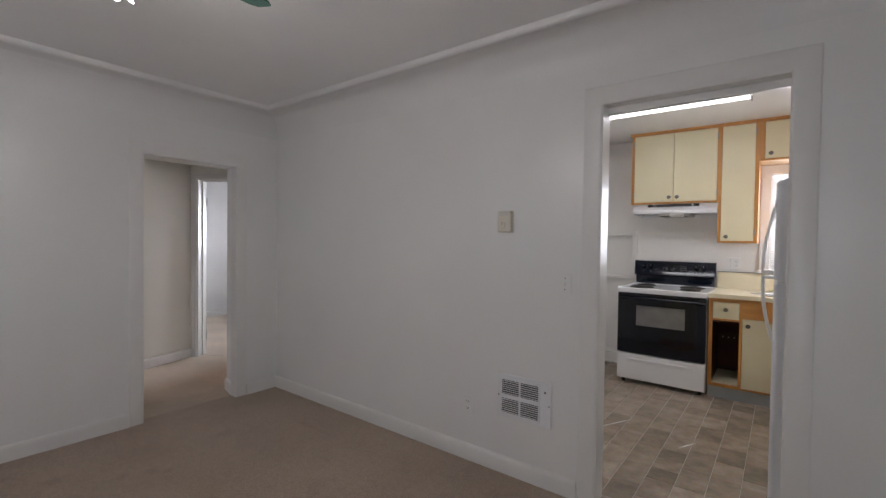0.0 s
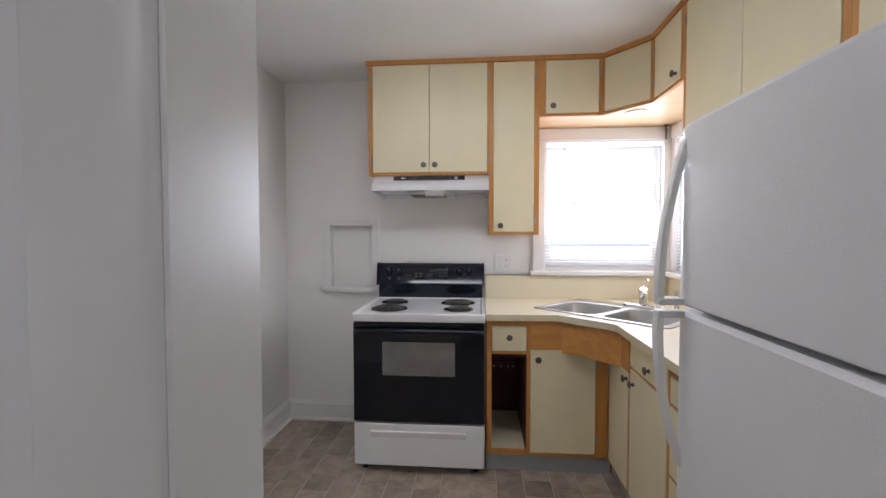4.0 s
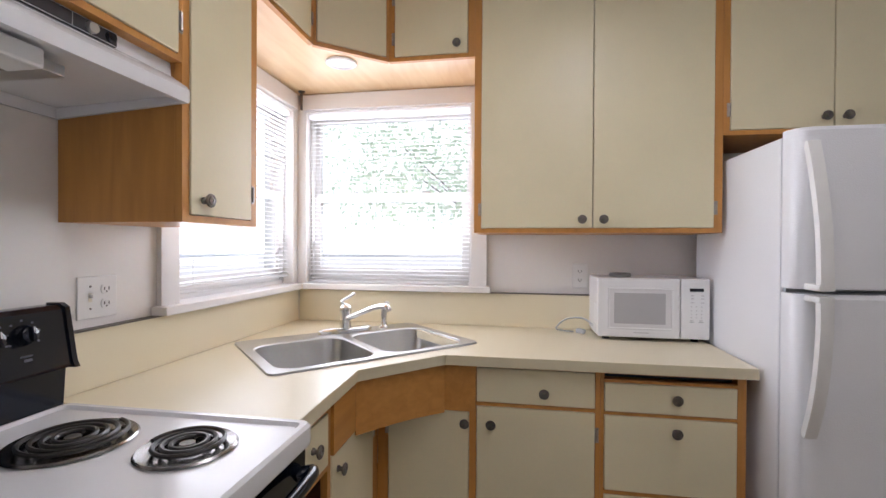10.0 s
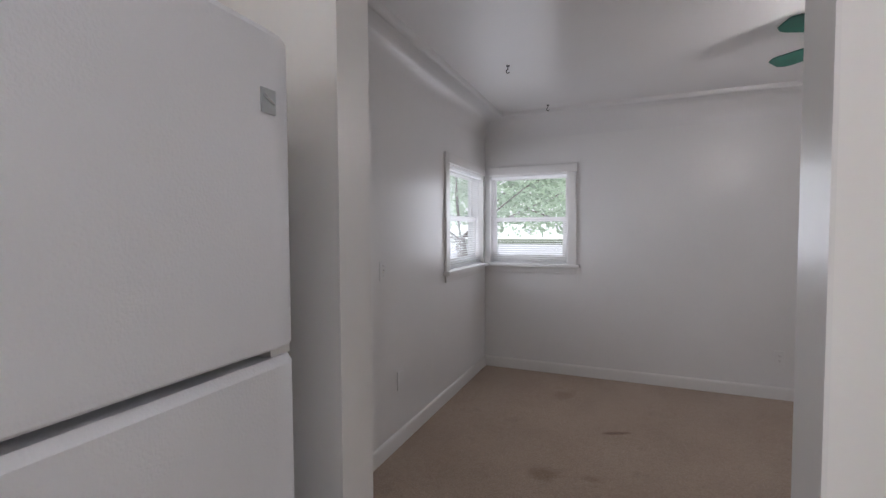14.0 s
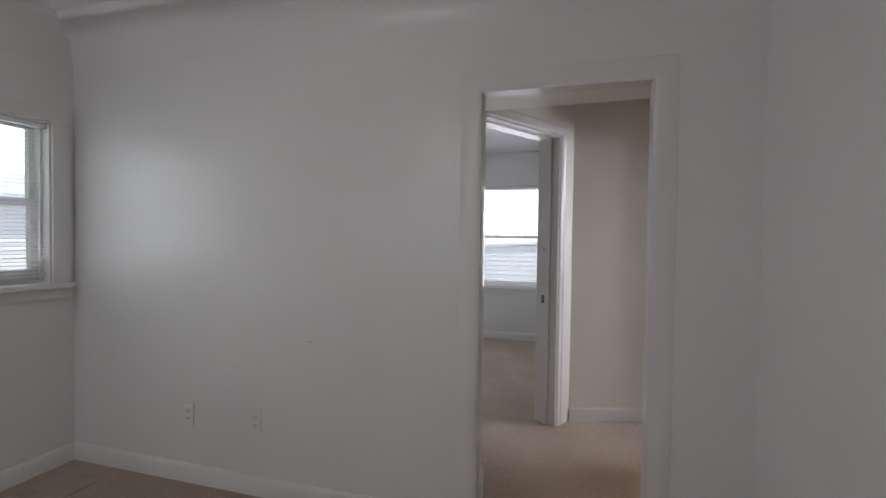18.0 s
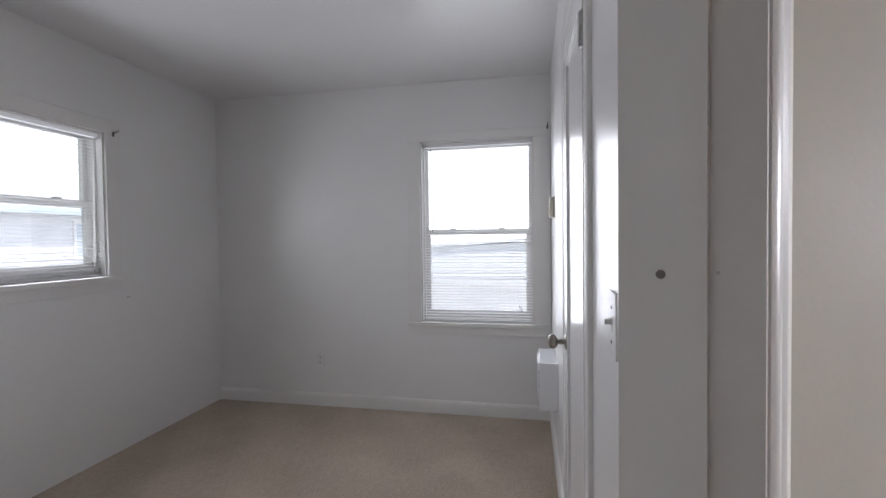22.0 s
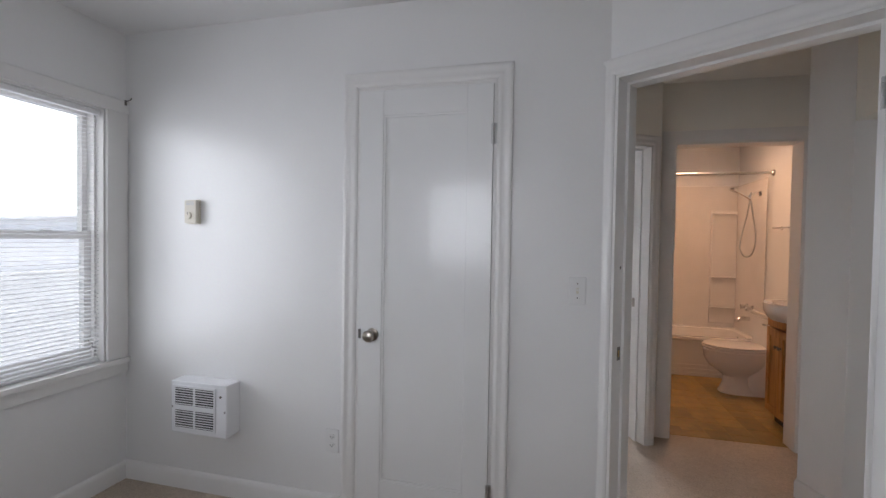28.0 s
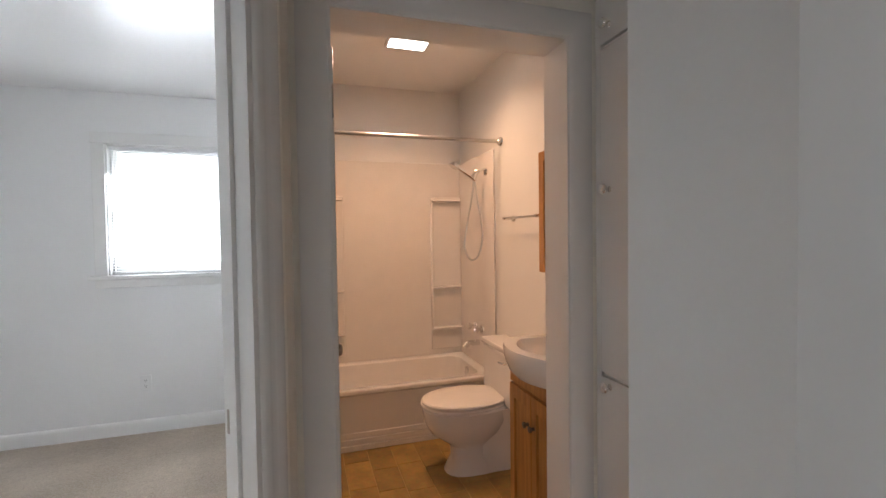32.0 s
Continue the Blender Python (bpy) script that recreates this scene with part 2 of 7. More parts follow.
        squash.inputs[1].default_value = (1 / stretch, 1, 1)
        t.links.new(spin.outputs["Vector"], squash.inputs[0])
        dist = t.nodes.new("ShaderNodeVectorMath")
        dist.operation = "LENGTH"
        t.links.new(squash.outputs["Vector"], dist.inputs[0])
        wob = t.nodes.new("ShaderNodeMath")
        wob.operation = "MULTIPLY_ADD"
        wob.inputs[1].default_value = sr * 1.6
        t.links.new(spot.outputs["Fac"], wob.inputs[0])
        t.links.new(dist.outputs["Value"], wob.inputs[2])
        fade = t.nodes.new("ShaderNodeMapRange")
        fade.inputs["From Min"].default_value, fade.inputs["From Max"].default_value = sr * 1.25, sr * 1.9
        fade.inputs["To Min"].default_value, fade.inputs["To Max"].default_value = 0.75, 0.0
        t.links.new(wob.outputs["Value"], fade.inputs["Value"])
        m3 = t.nodes.new("ShaderNodeMix")
        m3.data_type, m3.blend_type = "RGBA", "MULTIPLY"
        m3.inputs["B"].default_value = (*dirt, 1)
        t.links.new(fade.outputs["Result"], m3.inputs["Factor"])
        t.links.new(col, m3.inputs["A"])
        col = m3.outputs["Result"]
    if tracks:
        turn = t.nodes.new("ShaderNodeMapping")
        turn.inputs["Rotation"].default_value = (0, 0, radians(62))
        t.links.new(co.outputs["Object"], turn.inputs["Vector"])
        nap = t.nodes.new("ShaderNodeTexWave")
        nap.inputs["Scale"].default_value, nap.inputs["Distortion"].default_value = 0.62, 3.6
        nap.inputs["Detail"].default_value, nap.inputs["Detail Scale"].default_value = 2.0, 0.9
        t.links.new(turn.outputs["Vector"], nap.inputs["Vector"])
        lay_ = t.nodes.new("ShaderNodeMapRange")
        lay_.inputs["From Min"].default_value, lay_.inputs["From Max"].default_value = 0.1, 0.9
        lay_.inputs["To Min"].default_value, lay_.inputs["To Max"].default_value = 1 - tracks, 1 + tracks * 0.4
        t.links.new(nap.outputs["Fac"], lay_.inputs["Value"])
        m5 = t.nodes.new("ShaderNodeMix")
        m5.data_type, m5.blend_type = "RGBA", "MULTIPLY"
        m5.inputs["Factor"].default_value = 1.0
        t.links.new(col, m5.inputs["A"])
        t.links.new(lay_.outputs["Result"], m5.inputs["B"])
        col = m5.outputs["Result"]
    t.links.new(col, b.inputs["Base Color"])
    bp = t.nodes.new("ShaderNodeBump")
    bp.inputs["Strength"].default_value, bp.inputs["Distance"].default_value = 0.9, 0.008
    t.links.new(tuft.outputs["Fac"], bp.inputs["Height"])
    t.links.new(bp.outputs["Normal"], b.inputs["Normal"])
    return m


WALL = material("wall_paint", (0.82, 0.816, 0.806), 0.298, spec=0.40, var=0.015, scale=1.5, fine=70, bump=0.10)
WALL_HALL = material("hall_paint", (0.87, 0.85, 0.78), 0.45, var=0.015, scale=1.5, fine=70, bump=0.10)
KITCHEN_WALL = material("kitchen_wall_paint", (0.825, 0.812, 0.788), 0.31, spec=0.4, var=0.015, scale=1.5, fine=70, bump=0.10)
CEIL = material("ceiling_paint", (0.81, 0.805, 0.80), 0.30, spec=0.45, var=0.015, scale=1.2, fine=60, bump=0.12)
TRIM = material("trim_paint", (0.80, 0.79, 0.77), 0.32, var=0.012, scale=5, fine=60, bump=0.05, coat=0.08)
PANEL_WHITE = material("door_paint", (0.82, 0.82, 0.81), 0.245, var=0.012, scale=3, fine=50, bump=0.06, coat=0.2)
CARPET = carpet_mat("carpet_living", (0.50, 0.385, 0.295), (0.38, 0.288, 0.217), (0.565, 0.445, 0.346),
                    ((0.0, 0.57, 0.075, 20, 1.3, (0.66, 0.60, 0.52)), (-0.385, -0.12, 0.022, 25, 5.0, (0.36, 0.25, 0.22)), (0.03, -0.70, 0.08, 60, 1.6, (0.74, 0.68, 0.60)),
                     (-0.26, 0.52, 0.05, 0, 1.5, (0.78, 0.72, 0.66)), (-3.34, -0.864, 0.010, 0, 9.0, (0.45, 0.38, 0.33))))
CARPET2 = carpet_mat("carpet_bedroom", (0.61, 0.503, 0.392), (0.54, 0.442, 0.343), (0.71, 0.595, 0.478), tracks=0.06)
GROUT = material("vinyl_joint", (0.52, 0.45, 0.37), 0.4, var=0.05)
VINYL = material("vinyl_stone", (0.51, 0.42, 0.33), 0.24, var=0.15, scale=9, fine=45, bump=0.05, per_object=0.22)
GROUT_B = material("vinyl_bath_joint", (0.46, 0.33, 0.13), 0.5, var=0.05)
VINYL_B = material("vinyl_bath", (0.43, 0.275, 0.082), 0.38, var=0.15, scale=8, fine=45, bump=0.05, per_object=0.2)
CREAM = material("cream_paint", (0.80, 0.725, 0.50), 0.36, var=0.02, scale=4, fine=90, bump=0.05)
FIR = wood("stained_fir", (0.60, 0.28, 0.068), (0.51, 0.228, 0.054))
FIR_X = wood("stained_fir_across", (0.60, 0.28, 0.068), (0.51, 0.228, 0.054), along="X")
PLYWOOD = wood("soffit_ply", (0.83, 0.62, 0.37), (0.75, 0.52, 0.28), along="X", grain=9)
LAMINATE = bpy.data.materials.new("cream_laminate")
LAMINATE.use_nodes = True
LAMINATE.node_tree.nodes["Principled BSDF"].inputs["Base Color"].default_value = (0.79, 0.72, 0.53, 1)
LAMINATE.node_tree.nodes["Principled BSDF"].inputs["Roughness"].default_value = 0.30
EDGE = material("laminate_edge", (0.70, 0.63, 0.44), 0.35, var=0.02)
ENAMEL = material("white_enamel", (0.84, 0.85, 0.87), 0.20, var=0.012, scale=3, bump=0.02, coat=0.3)
FRIDGE = material("textured_white_steel", (0.82, 0.83, 0.86), 0.30, var=0.012, scale=3, fine=260, bump=0.22)
BLACK = material("black_enamel", (0.005, 0.008, 0.017), 0.12, var=0.05, bump=0.01, coat=0.1, spec=0.4)
BLACKGLASS = material("oven_glass", (0.004, 0.006, 0.012), 0.05, var=0.05, bump=0.0, coat=0.0, spec=0.42)
# Grey of the reflected room is put into the oven window's base colour.
OVENWIN = material("oven_window_reflection", (0.20, 0.195, 0.19), 0.07, var=0.1, bump=0.0, spec=0.8)
SMOKE = material("smoked_control_strip", (0.045, 0.045, 0.052), 0.25, var=0.04)
COIL = material("burner_coil", (0.07, 0.068, 0.066), 0.38, 0.6, var=0.1)
CHROME = material("chrome", (0.78, 0.78, 0.78), 0.10, 1.0, var=0.02, bump=0.01)
STEEL = material("brushed_steel", (0.55, 0.55, 0.54), 0.30, 1.0, var=0.05, scale=9, bump=0.05)
PEWTER = material("pewter", (0.22, 0.20, 0.18), 0.42, 0.85, var=0.15, scale=60, bump=0.2)
NICKEL = material("aged_nickel", (0.42, 0.38, 0.33), 0.28, 1.0, var=0.1, scale=50)
PLASTIC = material("white_plastic", (0.80, 0.80, 0.79), 0.35, var=0.01, bump=0.01)
IVORY = material("ivory_plastic", (0.72, 0.68, 0.58), 0.4, var=0.02, bump=0.01)
GREYPLATE = material("grey_enamel", (0.42, 0.45, 0.47), 0.4, var=0.03)
DARKSLOT = material("dark_slot", (0.02, 0.02, 0.02), 0.7, var=0.05)
DIALPRINT = material("faint_dial_print", (0.10, 0.10, 0.11), 0.5, var=0.02)
GREYTXT = material("printed_grey", (0.55, 0.56, 0.58), 0.5, var=0.02)
BLIND = material("blind_vinyl", (0.84, 0.84, 0.84), 0.38, var=0.01, bump=0.01)


def let_light_through(m, color, share):
    """Thin plastic passes part of the light."""
    t = m.node_tree
    tr = t.nodes.new("ShaderNodeBsdfTranslucent")
    tr.inputs["Color"].default_value = (*color, 1)
    mx = t.nodes.new("ShaderNodeMixShader")
    mx.inputs["Fac"].default_value = share
    t.links.new(t.nodes["Principled BSDF"].outputs["BSDF"], mx.inputs[1])
    t.links.new(tr.outputs["BSDF"], mx.inputs[2])
    t.links.new(mx.outputs["Shader"], t.nodes["Material Output"].inputs["Surface"])


let_light_through(BLIND, (0.90, 0.90, 0.89), 0.22)
GREEN = material("green_blade", (0.012, 0.10, 0.075), 0.35, var=0.1, scale=20)
BRASS = material("brass", (0.60, 0.42, 0.16), 0.25, 1.0, var=0.06)
PORC = material("porcelain", (0.80, 0.78, 0.76), 0.12, var=0.01, bump=0.01, coat=0.4)
SURROUND = material("surround_acrylic", (0.76, 0.73, 0.70), 0.25, var=0.015, bump=0.02)
OAK = wood("honey_oak", (0.50, 0.25, 0.07), (0.36, 0.16, 0.04), grain=18)
FILTER = material("grease_filter", (0.30, 0.24, 0.16), 0.55, 0.5, var=0.3, scale=90, bump=0.4)
CORD = material("grey_cord", (0.16, 0.16, 0.15), 0.5, var=0.03)
TEAL = material("teal_plastic", (0.02, 0.25, 0.27), 0.4, var=0.03)
# Red-brown stain, deepened towards black to carry the shade of the open bay.
MUFF = material("shaded_dark_red", (0.085, 0.022, 0.012), 0.7, var=0.1)
SCUFF = material("grey_scuff", (0.42, 0.41, 0.40), 0.6, var=0.1)
GLASS = glass_mat("pane_glass")
FROST = glow("lit_frosted_glass", (1.0, 0.96, 0.92), 6.0)
TUBE = glow("lit_tube_diffuser", (1.0, 0.98, 0.95), 5.0)
BATHGLOW = glow("lit_bath_lens", (1.0, 0.93, 0.85), 8.0)
# Weak emission added to the bulb face; no lamp goes with it.
DOWNGLOW = glow("pale_downlight_bulb", (1.0, 0.99, 0.98), 0.35)
MIRROR = material("mirror_silver", (0.85, 0.86, 0.86), 0.03, 1.0, var=0.01, bump=0.0)
BARK = material("bark", (0.30, 0.26, 0.22), 0.85, var=0.2, scale=9, bump=0.5)
LEAF = material("leaves", (0.10, 0.15, 0.132), 0.5, var=0.2, scale=0.8, bump=0.0)
let_light_through(LEAF, (0.78, 0.90, 0.70), 0.85)
LAWN = material("lawn", (0.10, 0.13, 0.05), 0.9, var=0.25, scale=0.3, fine=30, bump=0.6)
CONCRETE = material("concrete", (0.50, 0.50, 0.49), 0.8, var=0.06, scale=1.2, bump=0.2)
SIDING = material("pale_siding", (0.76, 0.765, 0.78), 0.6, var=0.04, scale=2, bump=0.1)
# Roof, trim and far panes are paled: outdoor glare is put into their colours.
ROOFING = material("glare_paled_red_shingle", (0.66, 0.57, 0.55), 0.85, var=0.15, scale=3, bump=0.4)
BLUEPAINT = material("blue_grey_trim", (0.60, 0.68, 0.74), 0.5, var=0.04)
GLAREGLASS = material("glare_paled_far_glass", (0.58, 0.64, 0.70), 0.08, var=0.05, bump=0.0)
PALEBLADE = material("pale_blue_blade", (0.45, 0.55, 0.60), 0.4, var=0.04)
WOODBALL = material("beech_pull", (0.62, 0.40, 0.18), 0.45, var=0.06, scale=40)
HAZE = glow("bright_haze", (1.0, 1.0, 1.0), 0.95)
# Near-white shingle, lightened to imitate an overexposed roof.
PALEROOF = material("glare_paled_grey_shingle", (0.78, 0.79, 0.80), 0.85, var=0.08, scale=3, bump=0.3)
DRIP = material("drip_chrome", (0.30, 0.29, 0.28), 0.22, 1.0, var=0.1, scale=30)

# ---- mesh helpers ----
def box(bm, x0, x1, y0, y1, z0, z1, bevel=0.0, seg=2):
    vs = [bm.verts.new((x, y, z)) for x in (x0, x1) for y in (y0, y1) for z in (z0, z1)]
    fs = [bm.faces.new([vs[i] for i in q]) for q in
          ((0, 1, 3, 2), (4, 6, 7, 5), (0, 4, 5, 1), (2, 3, 7, 6), (0, 2, 6, 4), (1, 5, 7, 3))]
    if bevel:
        es = list({e for f in fs for e in f.edges})
        before = set(bm.faces) - set(fs)
        rim = set(bmesh.ops.bevel(bm, geom=es, offset=bevel, segments=seg, profile=0.5, affect="EDGES")["faces"])
        for f in bm.faces:
            if f not in before and f not in rim:
                f.select = True
    return bm


def B(*a, **k):
    return box(bmesh.new(), *a, **k)


def prism(bm, pts, z0, z1, bevel=0.0):
    lo = [bm.verts.new((x, y, z0)) for x, y in pts]
    hi = [bm.verts.new((x, y, z1)) for x, y in pts]
    n = len(pts)
    fs = [bm.faces.new(lo[::-1]), bm.faces.new(hi)]
    for i in range(n):
        fs.append(bm.faces.new((lo[i], lo[(i + 1) % n], hi[(i + 1) % n], hi[i])))
    if bevel:
        bmesh.ops.bevel(bm, geom=list({e for f in fs[:2] for e in f.edges}), offset=bevel, segments=2, affect="EDGES")
    bmesh.ops.recalc_face_normals(bm, faces=bm.faces[:])
    return bm


def cyl(bm, a, b, r, seg=16, r2=None):
    a, b = Vector(a), Vector(b)
    m = Matrix.Translation((a + b) / 2) @ (b - a).to_track_quat("Z", "Y").to_matrix().to_4x4()
    bmesh.ops.create_cone(bm, cap_ends=True, segments=seg, radius1=r, radius2=r if r2 is None else r2, depth=(b - a).length, matrix=m)
    return bm


def lathe(bm, prof, seg=24, m=Matrix(), close=True):
    rings = []
    for r, z in prof:
        rings.append([bm.verts.new(m @ Vector((r * math.cos(6.28318 * i / seg), r * math.sin(6.28318 * i / seg), z))) for i in range(seg)])
    for p, q in zip(rings, rings[1:]):
        for i in range(seg):
            bm.faces.new((p[i], p[(i + 1) % seg], q[(i + 1) % seg], q[i]))
    if close:
        bm.faces.new(rings[0][::-1])
        bm.faces.new(rings[-1])
    bmesh.ops.recalc_face_normals(bm, faces=bm.faces[:])
    return bm


def tube(bm, pts, r, seg=8, caps=True):
    pts = [Vector(p) for p in pts]
    rings = []
    for i, p in enumerate(pts):
        d = (pts[min(i + 1, len(pts) - 1)] - pts[max(i - 1, 0)]).normalized()
        u = d.orthogonal().normalized() if not rings else (u - d * u.dot(d)).normalized()
        v = d.cross(u)
        rings.append([bm.verts.new(p + r * (math.cos(6.28318 * k / seg) * u + math.sin(6.28318 * k / seg) * v)) for k in range(seg)])
    for p, q in zip(rings, rings[1:]):
        for i in range(seg):
            bm.faces.new((p[i], p[(i + 1) % seg], q[(i + 1) % seg], q[i]))
    if caps:
        bm.faces.new(rings[0][::-1])
        bm.faces.new(rings[-1])
    bmesh.ops.recalc_face_normals(bm, faces=bm.faces[:])
    return bm


def spline(pts, n=8):
    """Points of a smooth curve through pts."""
    pts = [Vector(p) for p in pts]
    out = []
    for i in range(len(pts) - 1):
        p0, p1, p2, p3 = pts[max(i - 1, 0)], pts[i], pts[i + 1], pts[min(i + 2, len(pts) - 1)]
        for k in range(n):
            s = k / n
            out.append(0.5 * ((2 * p1) + (p2 - p0) * s + (2 * p0 - 5 * p1 + 4 * p2 - p3) * s * s + (3 * p1 - p0 - 3 * p2 + p3) * s ** 3))
    return out + [pts[-1]]


def loft(bm, rings, caps=True):
    """Skin rings of equal point count."""
    rs = [[bm.verts.new(p) for p in ring] for ring in rings]
    for p, q in zip(rs, rs[1:]):
        for i in range(len(p)):
            bm.faces.new((p[i], p[(i + 1) % len(p)], q[(i + 1) % len(p)], q[i]))
    if caps:
        bm.faces.new(rs[0][::-1])
        bm.faces.new(rs[-1])
    bmesh.ops.recalc_face_normals(bm, faces=bm.faces[:])
    return bm


def oval(cx, cy, z, rx, ry, n=28, power=2.0):
    pts = []
    for i in range(n):
        a = 6.28318 * i / n
        c, s = math.cos(a), math.sin(a)
        pts.append((cx + rx * math.copysign(abs(c) ** (2 / power), c), cy + ry * math.copysign(abs(s) ** (2 / power), s), z))
    return pts


def finish(bm, smooth_angle=35):
    bm.normal_update()
    for f in bm.faces:
        f.smooth = not f.select
        f.select = False
    for e in bm.edges:
        if len(e.link_faces) == 2 and e.calc_face_angle(0) > radians(smooth_angle):
            e.smooth = False


def mesh_of(name, bm, mat):
    finish(bm)
    me = bpy.data.meshes.new(name)
    bm.to_mesh(me)
    bm.free()
    me.materials.append(mat)
    return me


def world_of(ob):
    m = ob.matrix_basis.copy()
    while ob.parent:
        ob = ob.parent
        m = ob.matrix_basis @ m
    return m


def thing(name, at, label, category, group="", rz=0):
    ob = new(name)
    ob.empty_display_size = 0.1
    ob.matrix_basis = pose(*at, 0, 0, rz)
    return tagged(ob, label, category, group)


def part(name, bm, mat, parent, label=""):
    """One mesh object under a thing or a part; bm is in world metres."""
    bm.transform(world_of(parent).inverted())
    ob = new(name, mesh_of(name, bm, mat))
    ob.parent = parent
    return tagged(ob, label)


def single(name, bm, mat, label, category="", group="", kind=""):
    return tagged(new(name, mesh_of(name, bm, mat)), label, category, group, kind)


def structure(name, bm, mat, label=""):
    return tagged(new(name, mesh_of(name, bm, mat)), label, kind="structure")


def placed(bm, m):
    bm.transform(m)
    return bm

# ---- rooms ----
H_CEIL = 2.44


def offset_corners(poly, thick):
    """Outer corner for each corner of a room whose edge i runs from poly[i] to poly[i+1], inside on its left."""
    n, out = len(poly), []
    for i in range(n):
        a, b, c = Vector(poly[i - 1]), Vector(poly[i]), Vector(poly[(i + 1) % n])
        d1, d2 = (b - a).normalized(), (c - b).normalized()
        n1, n2 = Vector((d1.y, -d1.x)), Vector((d2.y, -d2.x))
        p1, p2 = b + n1 * thick[i - 1], b + n2 * thick[i]
        den = d1.x * d2.y - d1.y * d2.x
        if abs(den) < 1e-6:
            out.append(p1)
        else:
            s = ((p2.x - p1.x) * d2.y - (p2.y - p1.y) * d2.x) / den
            out.append(p1 + d1 * s)
    return out


def room(tag, poly, thick, names, mat, openings, top=H_CEIL, other=None):
    """Walls of a room as mitred slabs; openings: edge -> list of (from, to, low, high) along the edge."""
    outer, n = offset_corners(poly, thick), len(poly)
    for i in range(n):
        a, b = Vector(poly[i]), Vector(poly[(i + 1) % n])
        d, length = (b - a).normalized(), (b - a).length
        nrm = Vector((d.y, -d.x))
        oa, ob_ = outer[i], outer[(i + 1) % n]
        bm = bmesh.new()

        def slab(s0, s1, z0, z1):
            if s1 - s0 < 1e-4 or z1 - z0 < 1e-4:
                return
            p, q = a + d * s0, a + d * s1
            po = oa if s0 <= 1e-6 else p + nrm * thick[i]
            qo = ob_ if s1 >= length - 1e-6 else q + nrm * thick[i]
            prism(bm, [tuple(p), tuple(po), tuple(qo), tuple(q)], z0, z1)
        s = 0.0
        for s0, s1, z0, z1 in sorted(openings.get(i, ())):
            slab(s, s0, 0, top)
            slab(s0, s1, 0, z0)
            slab(s0, s1, z1, top)
            s = s1
        slab(s, length, 0, top)
        structure("wall_%s_%s" % (tag, names[i]), bm, (other or {}).get(i, mat), "painted plaster wall")


LIV = [(-3.552, -1.232), (0.895, -1.232), (0.895, 2.19), (-3.552, 2.19)]
KIT = [(-1.875, 2.295), (0.81, 2.295), (0.81, 5.05), (-1.875, 5.05)]
HALL = [(-3.627, 1.135), (-3.627, 1.83), (-3.82, 1.873), (-3.89, 2.12), (-3.638, 2.12), (-3.638, 2.278), (-3.52, 2.278), (-3.52, 2.70), (-4.49, 2.70), (-4.505, 2.575),
        (-5.17, 2.135), (-4.985, 1.535), (-3.98, 0.889), (-4.0, 1.08)]
BED = [(-7.472, -1.335), (-4.11, -1.335), (-4.11, 0.763), (-4.969, 1.315), (-7.472, 1.315)]
BED2 = [(-7.56, 2.08), (-5.53, 2.08), (-4.58, 2.709), (-4.58, 5.13), (-7.56, 5.13)]
BATH = [(-4.41, 2.84), (-3.18, 2.84), (-3.18, 5.02), (-4.41, 5.02)]
KX0, KX1, KTOP = -0.668, 0.082, 2.04
PY0, PY1, PTOP = 1.135, 1.82, 1.938
DTOP = 2.035
DTOP2 = 1.995
BTOP = 2.03

room("living", LIV, (0.16, 0.16, 0.07, 0.075), ("south", "east", "north", "west"), WALL, {
    0: [(0.112, 0.882, 1.03, 1.915), (3.642, 4.402, 1.03, 1.89)],
    1: [(0.042, 0.972, 1.03, 1.89)],
    2: [(0.895 - KX1, 0.895 - KX0, 0, KTOP)],
    3: [(2.19 - PY1, 2.19 - PY0, 0, PTOP)]})
room("kitchen", KIT, (0.035, 0.16, 0.16, 0.09), ("south", "east", "north", "west"), KITCHEN_WALL, {
    0: [(KX0 + 1.875, KX1 + 1.875, 0, 2.0)],
    1: [(1.840, 2.720, 1.10, 2.0)],
    2: [(0.035, 0.845, 1.10, 2.0), (2.051, 2.356, 0.978, 1.420)]})
room("hall", HALL, (0.0, 0.08, 0.08, 0.08, 0.009, 0.012, 0.08, 0.07, 0.06, 0.075, 0.08, 0.092, 0.05, 0.05),
     ("passage", "jamb_north", "block", "return", "recess", "recess_side", "linen", "north", "corner", "diagonal_b", "west", "diagonal_a", "nook", "jamb_south"),
     WALL_HALL, {0: [(0, 0.695, 0, 2.44)], 7: [(0.11, 0.87, 0, BTOP)], 9: [(0.06, 0.72, 0, DTOP2)], 11: [(0.134, 0.934, 0, DTOP)]},
     other={1: WALL, 2: WALL, 3: WALL, 4: WALL, 5: WALL, 6: WALL, 13: WALL, 0: WALL})
room("bedroom", BED, (0.16, 0.09, 0.075, 0.075, 0.16), ("south", "east", "diagonal", "north", "west"), WALL, {
    0: [(0.972, 1.752, 1.09, 1.96)], 2: [(0.204, 1.004, 0, DTOP)], 4: [(0.115, 0.945, 0.675, 2.01)]})
room("back_bedroom", BED2, (0.08, 0.075, 0.08, 0.16, 0.16), ("south", "diagonal", "east", "north", "west"), WALL, {
    1: [(0.402, 1.062, 0, DTOP2)], 3: [(0.29, 1.21, 1.145, 2.08)]})
room("bath", BATH, (0.07, 0.10, 0.16, 0.08), ("south", "east", "north", "west"), WALL, {0: [(0.02, 0.78, 0, BTOP)]}, top=2.60)
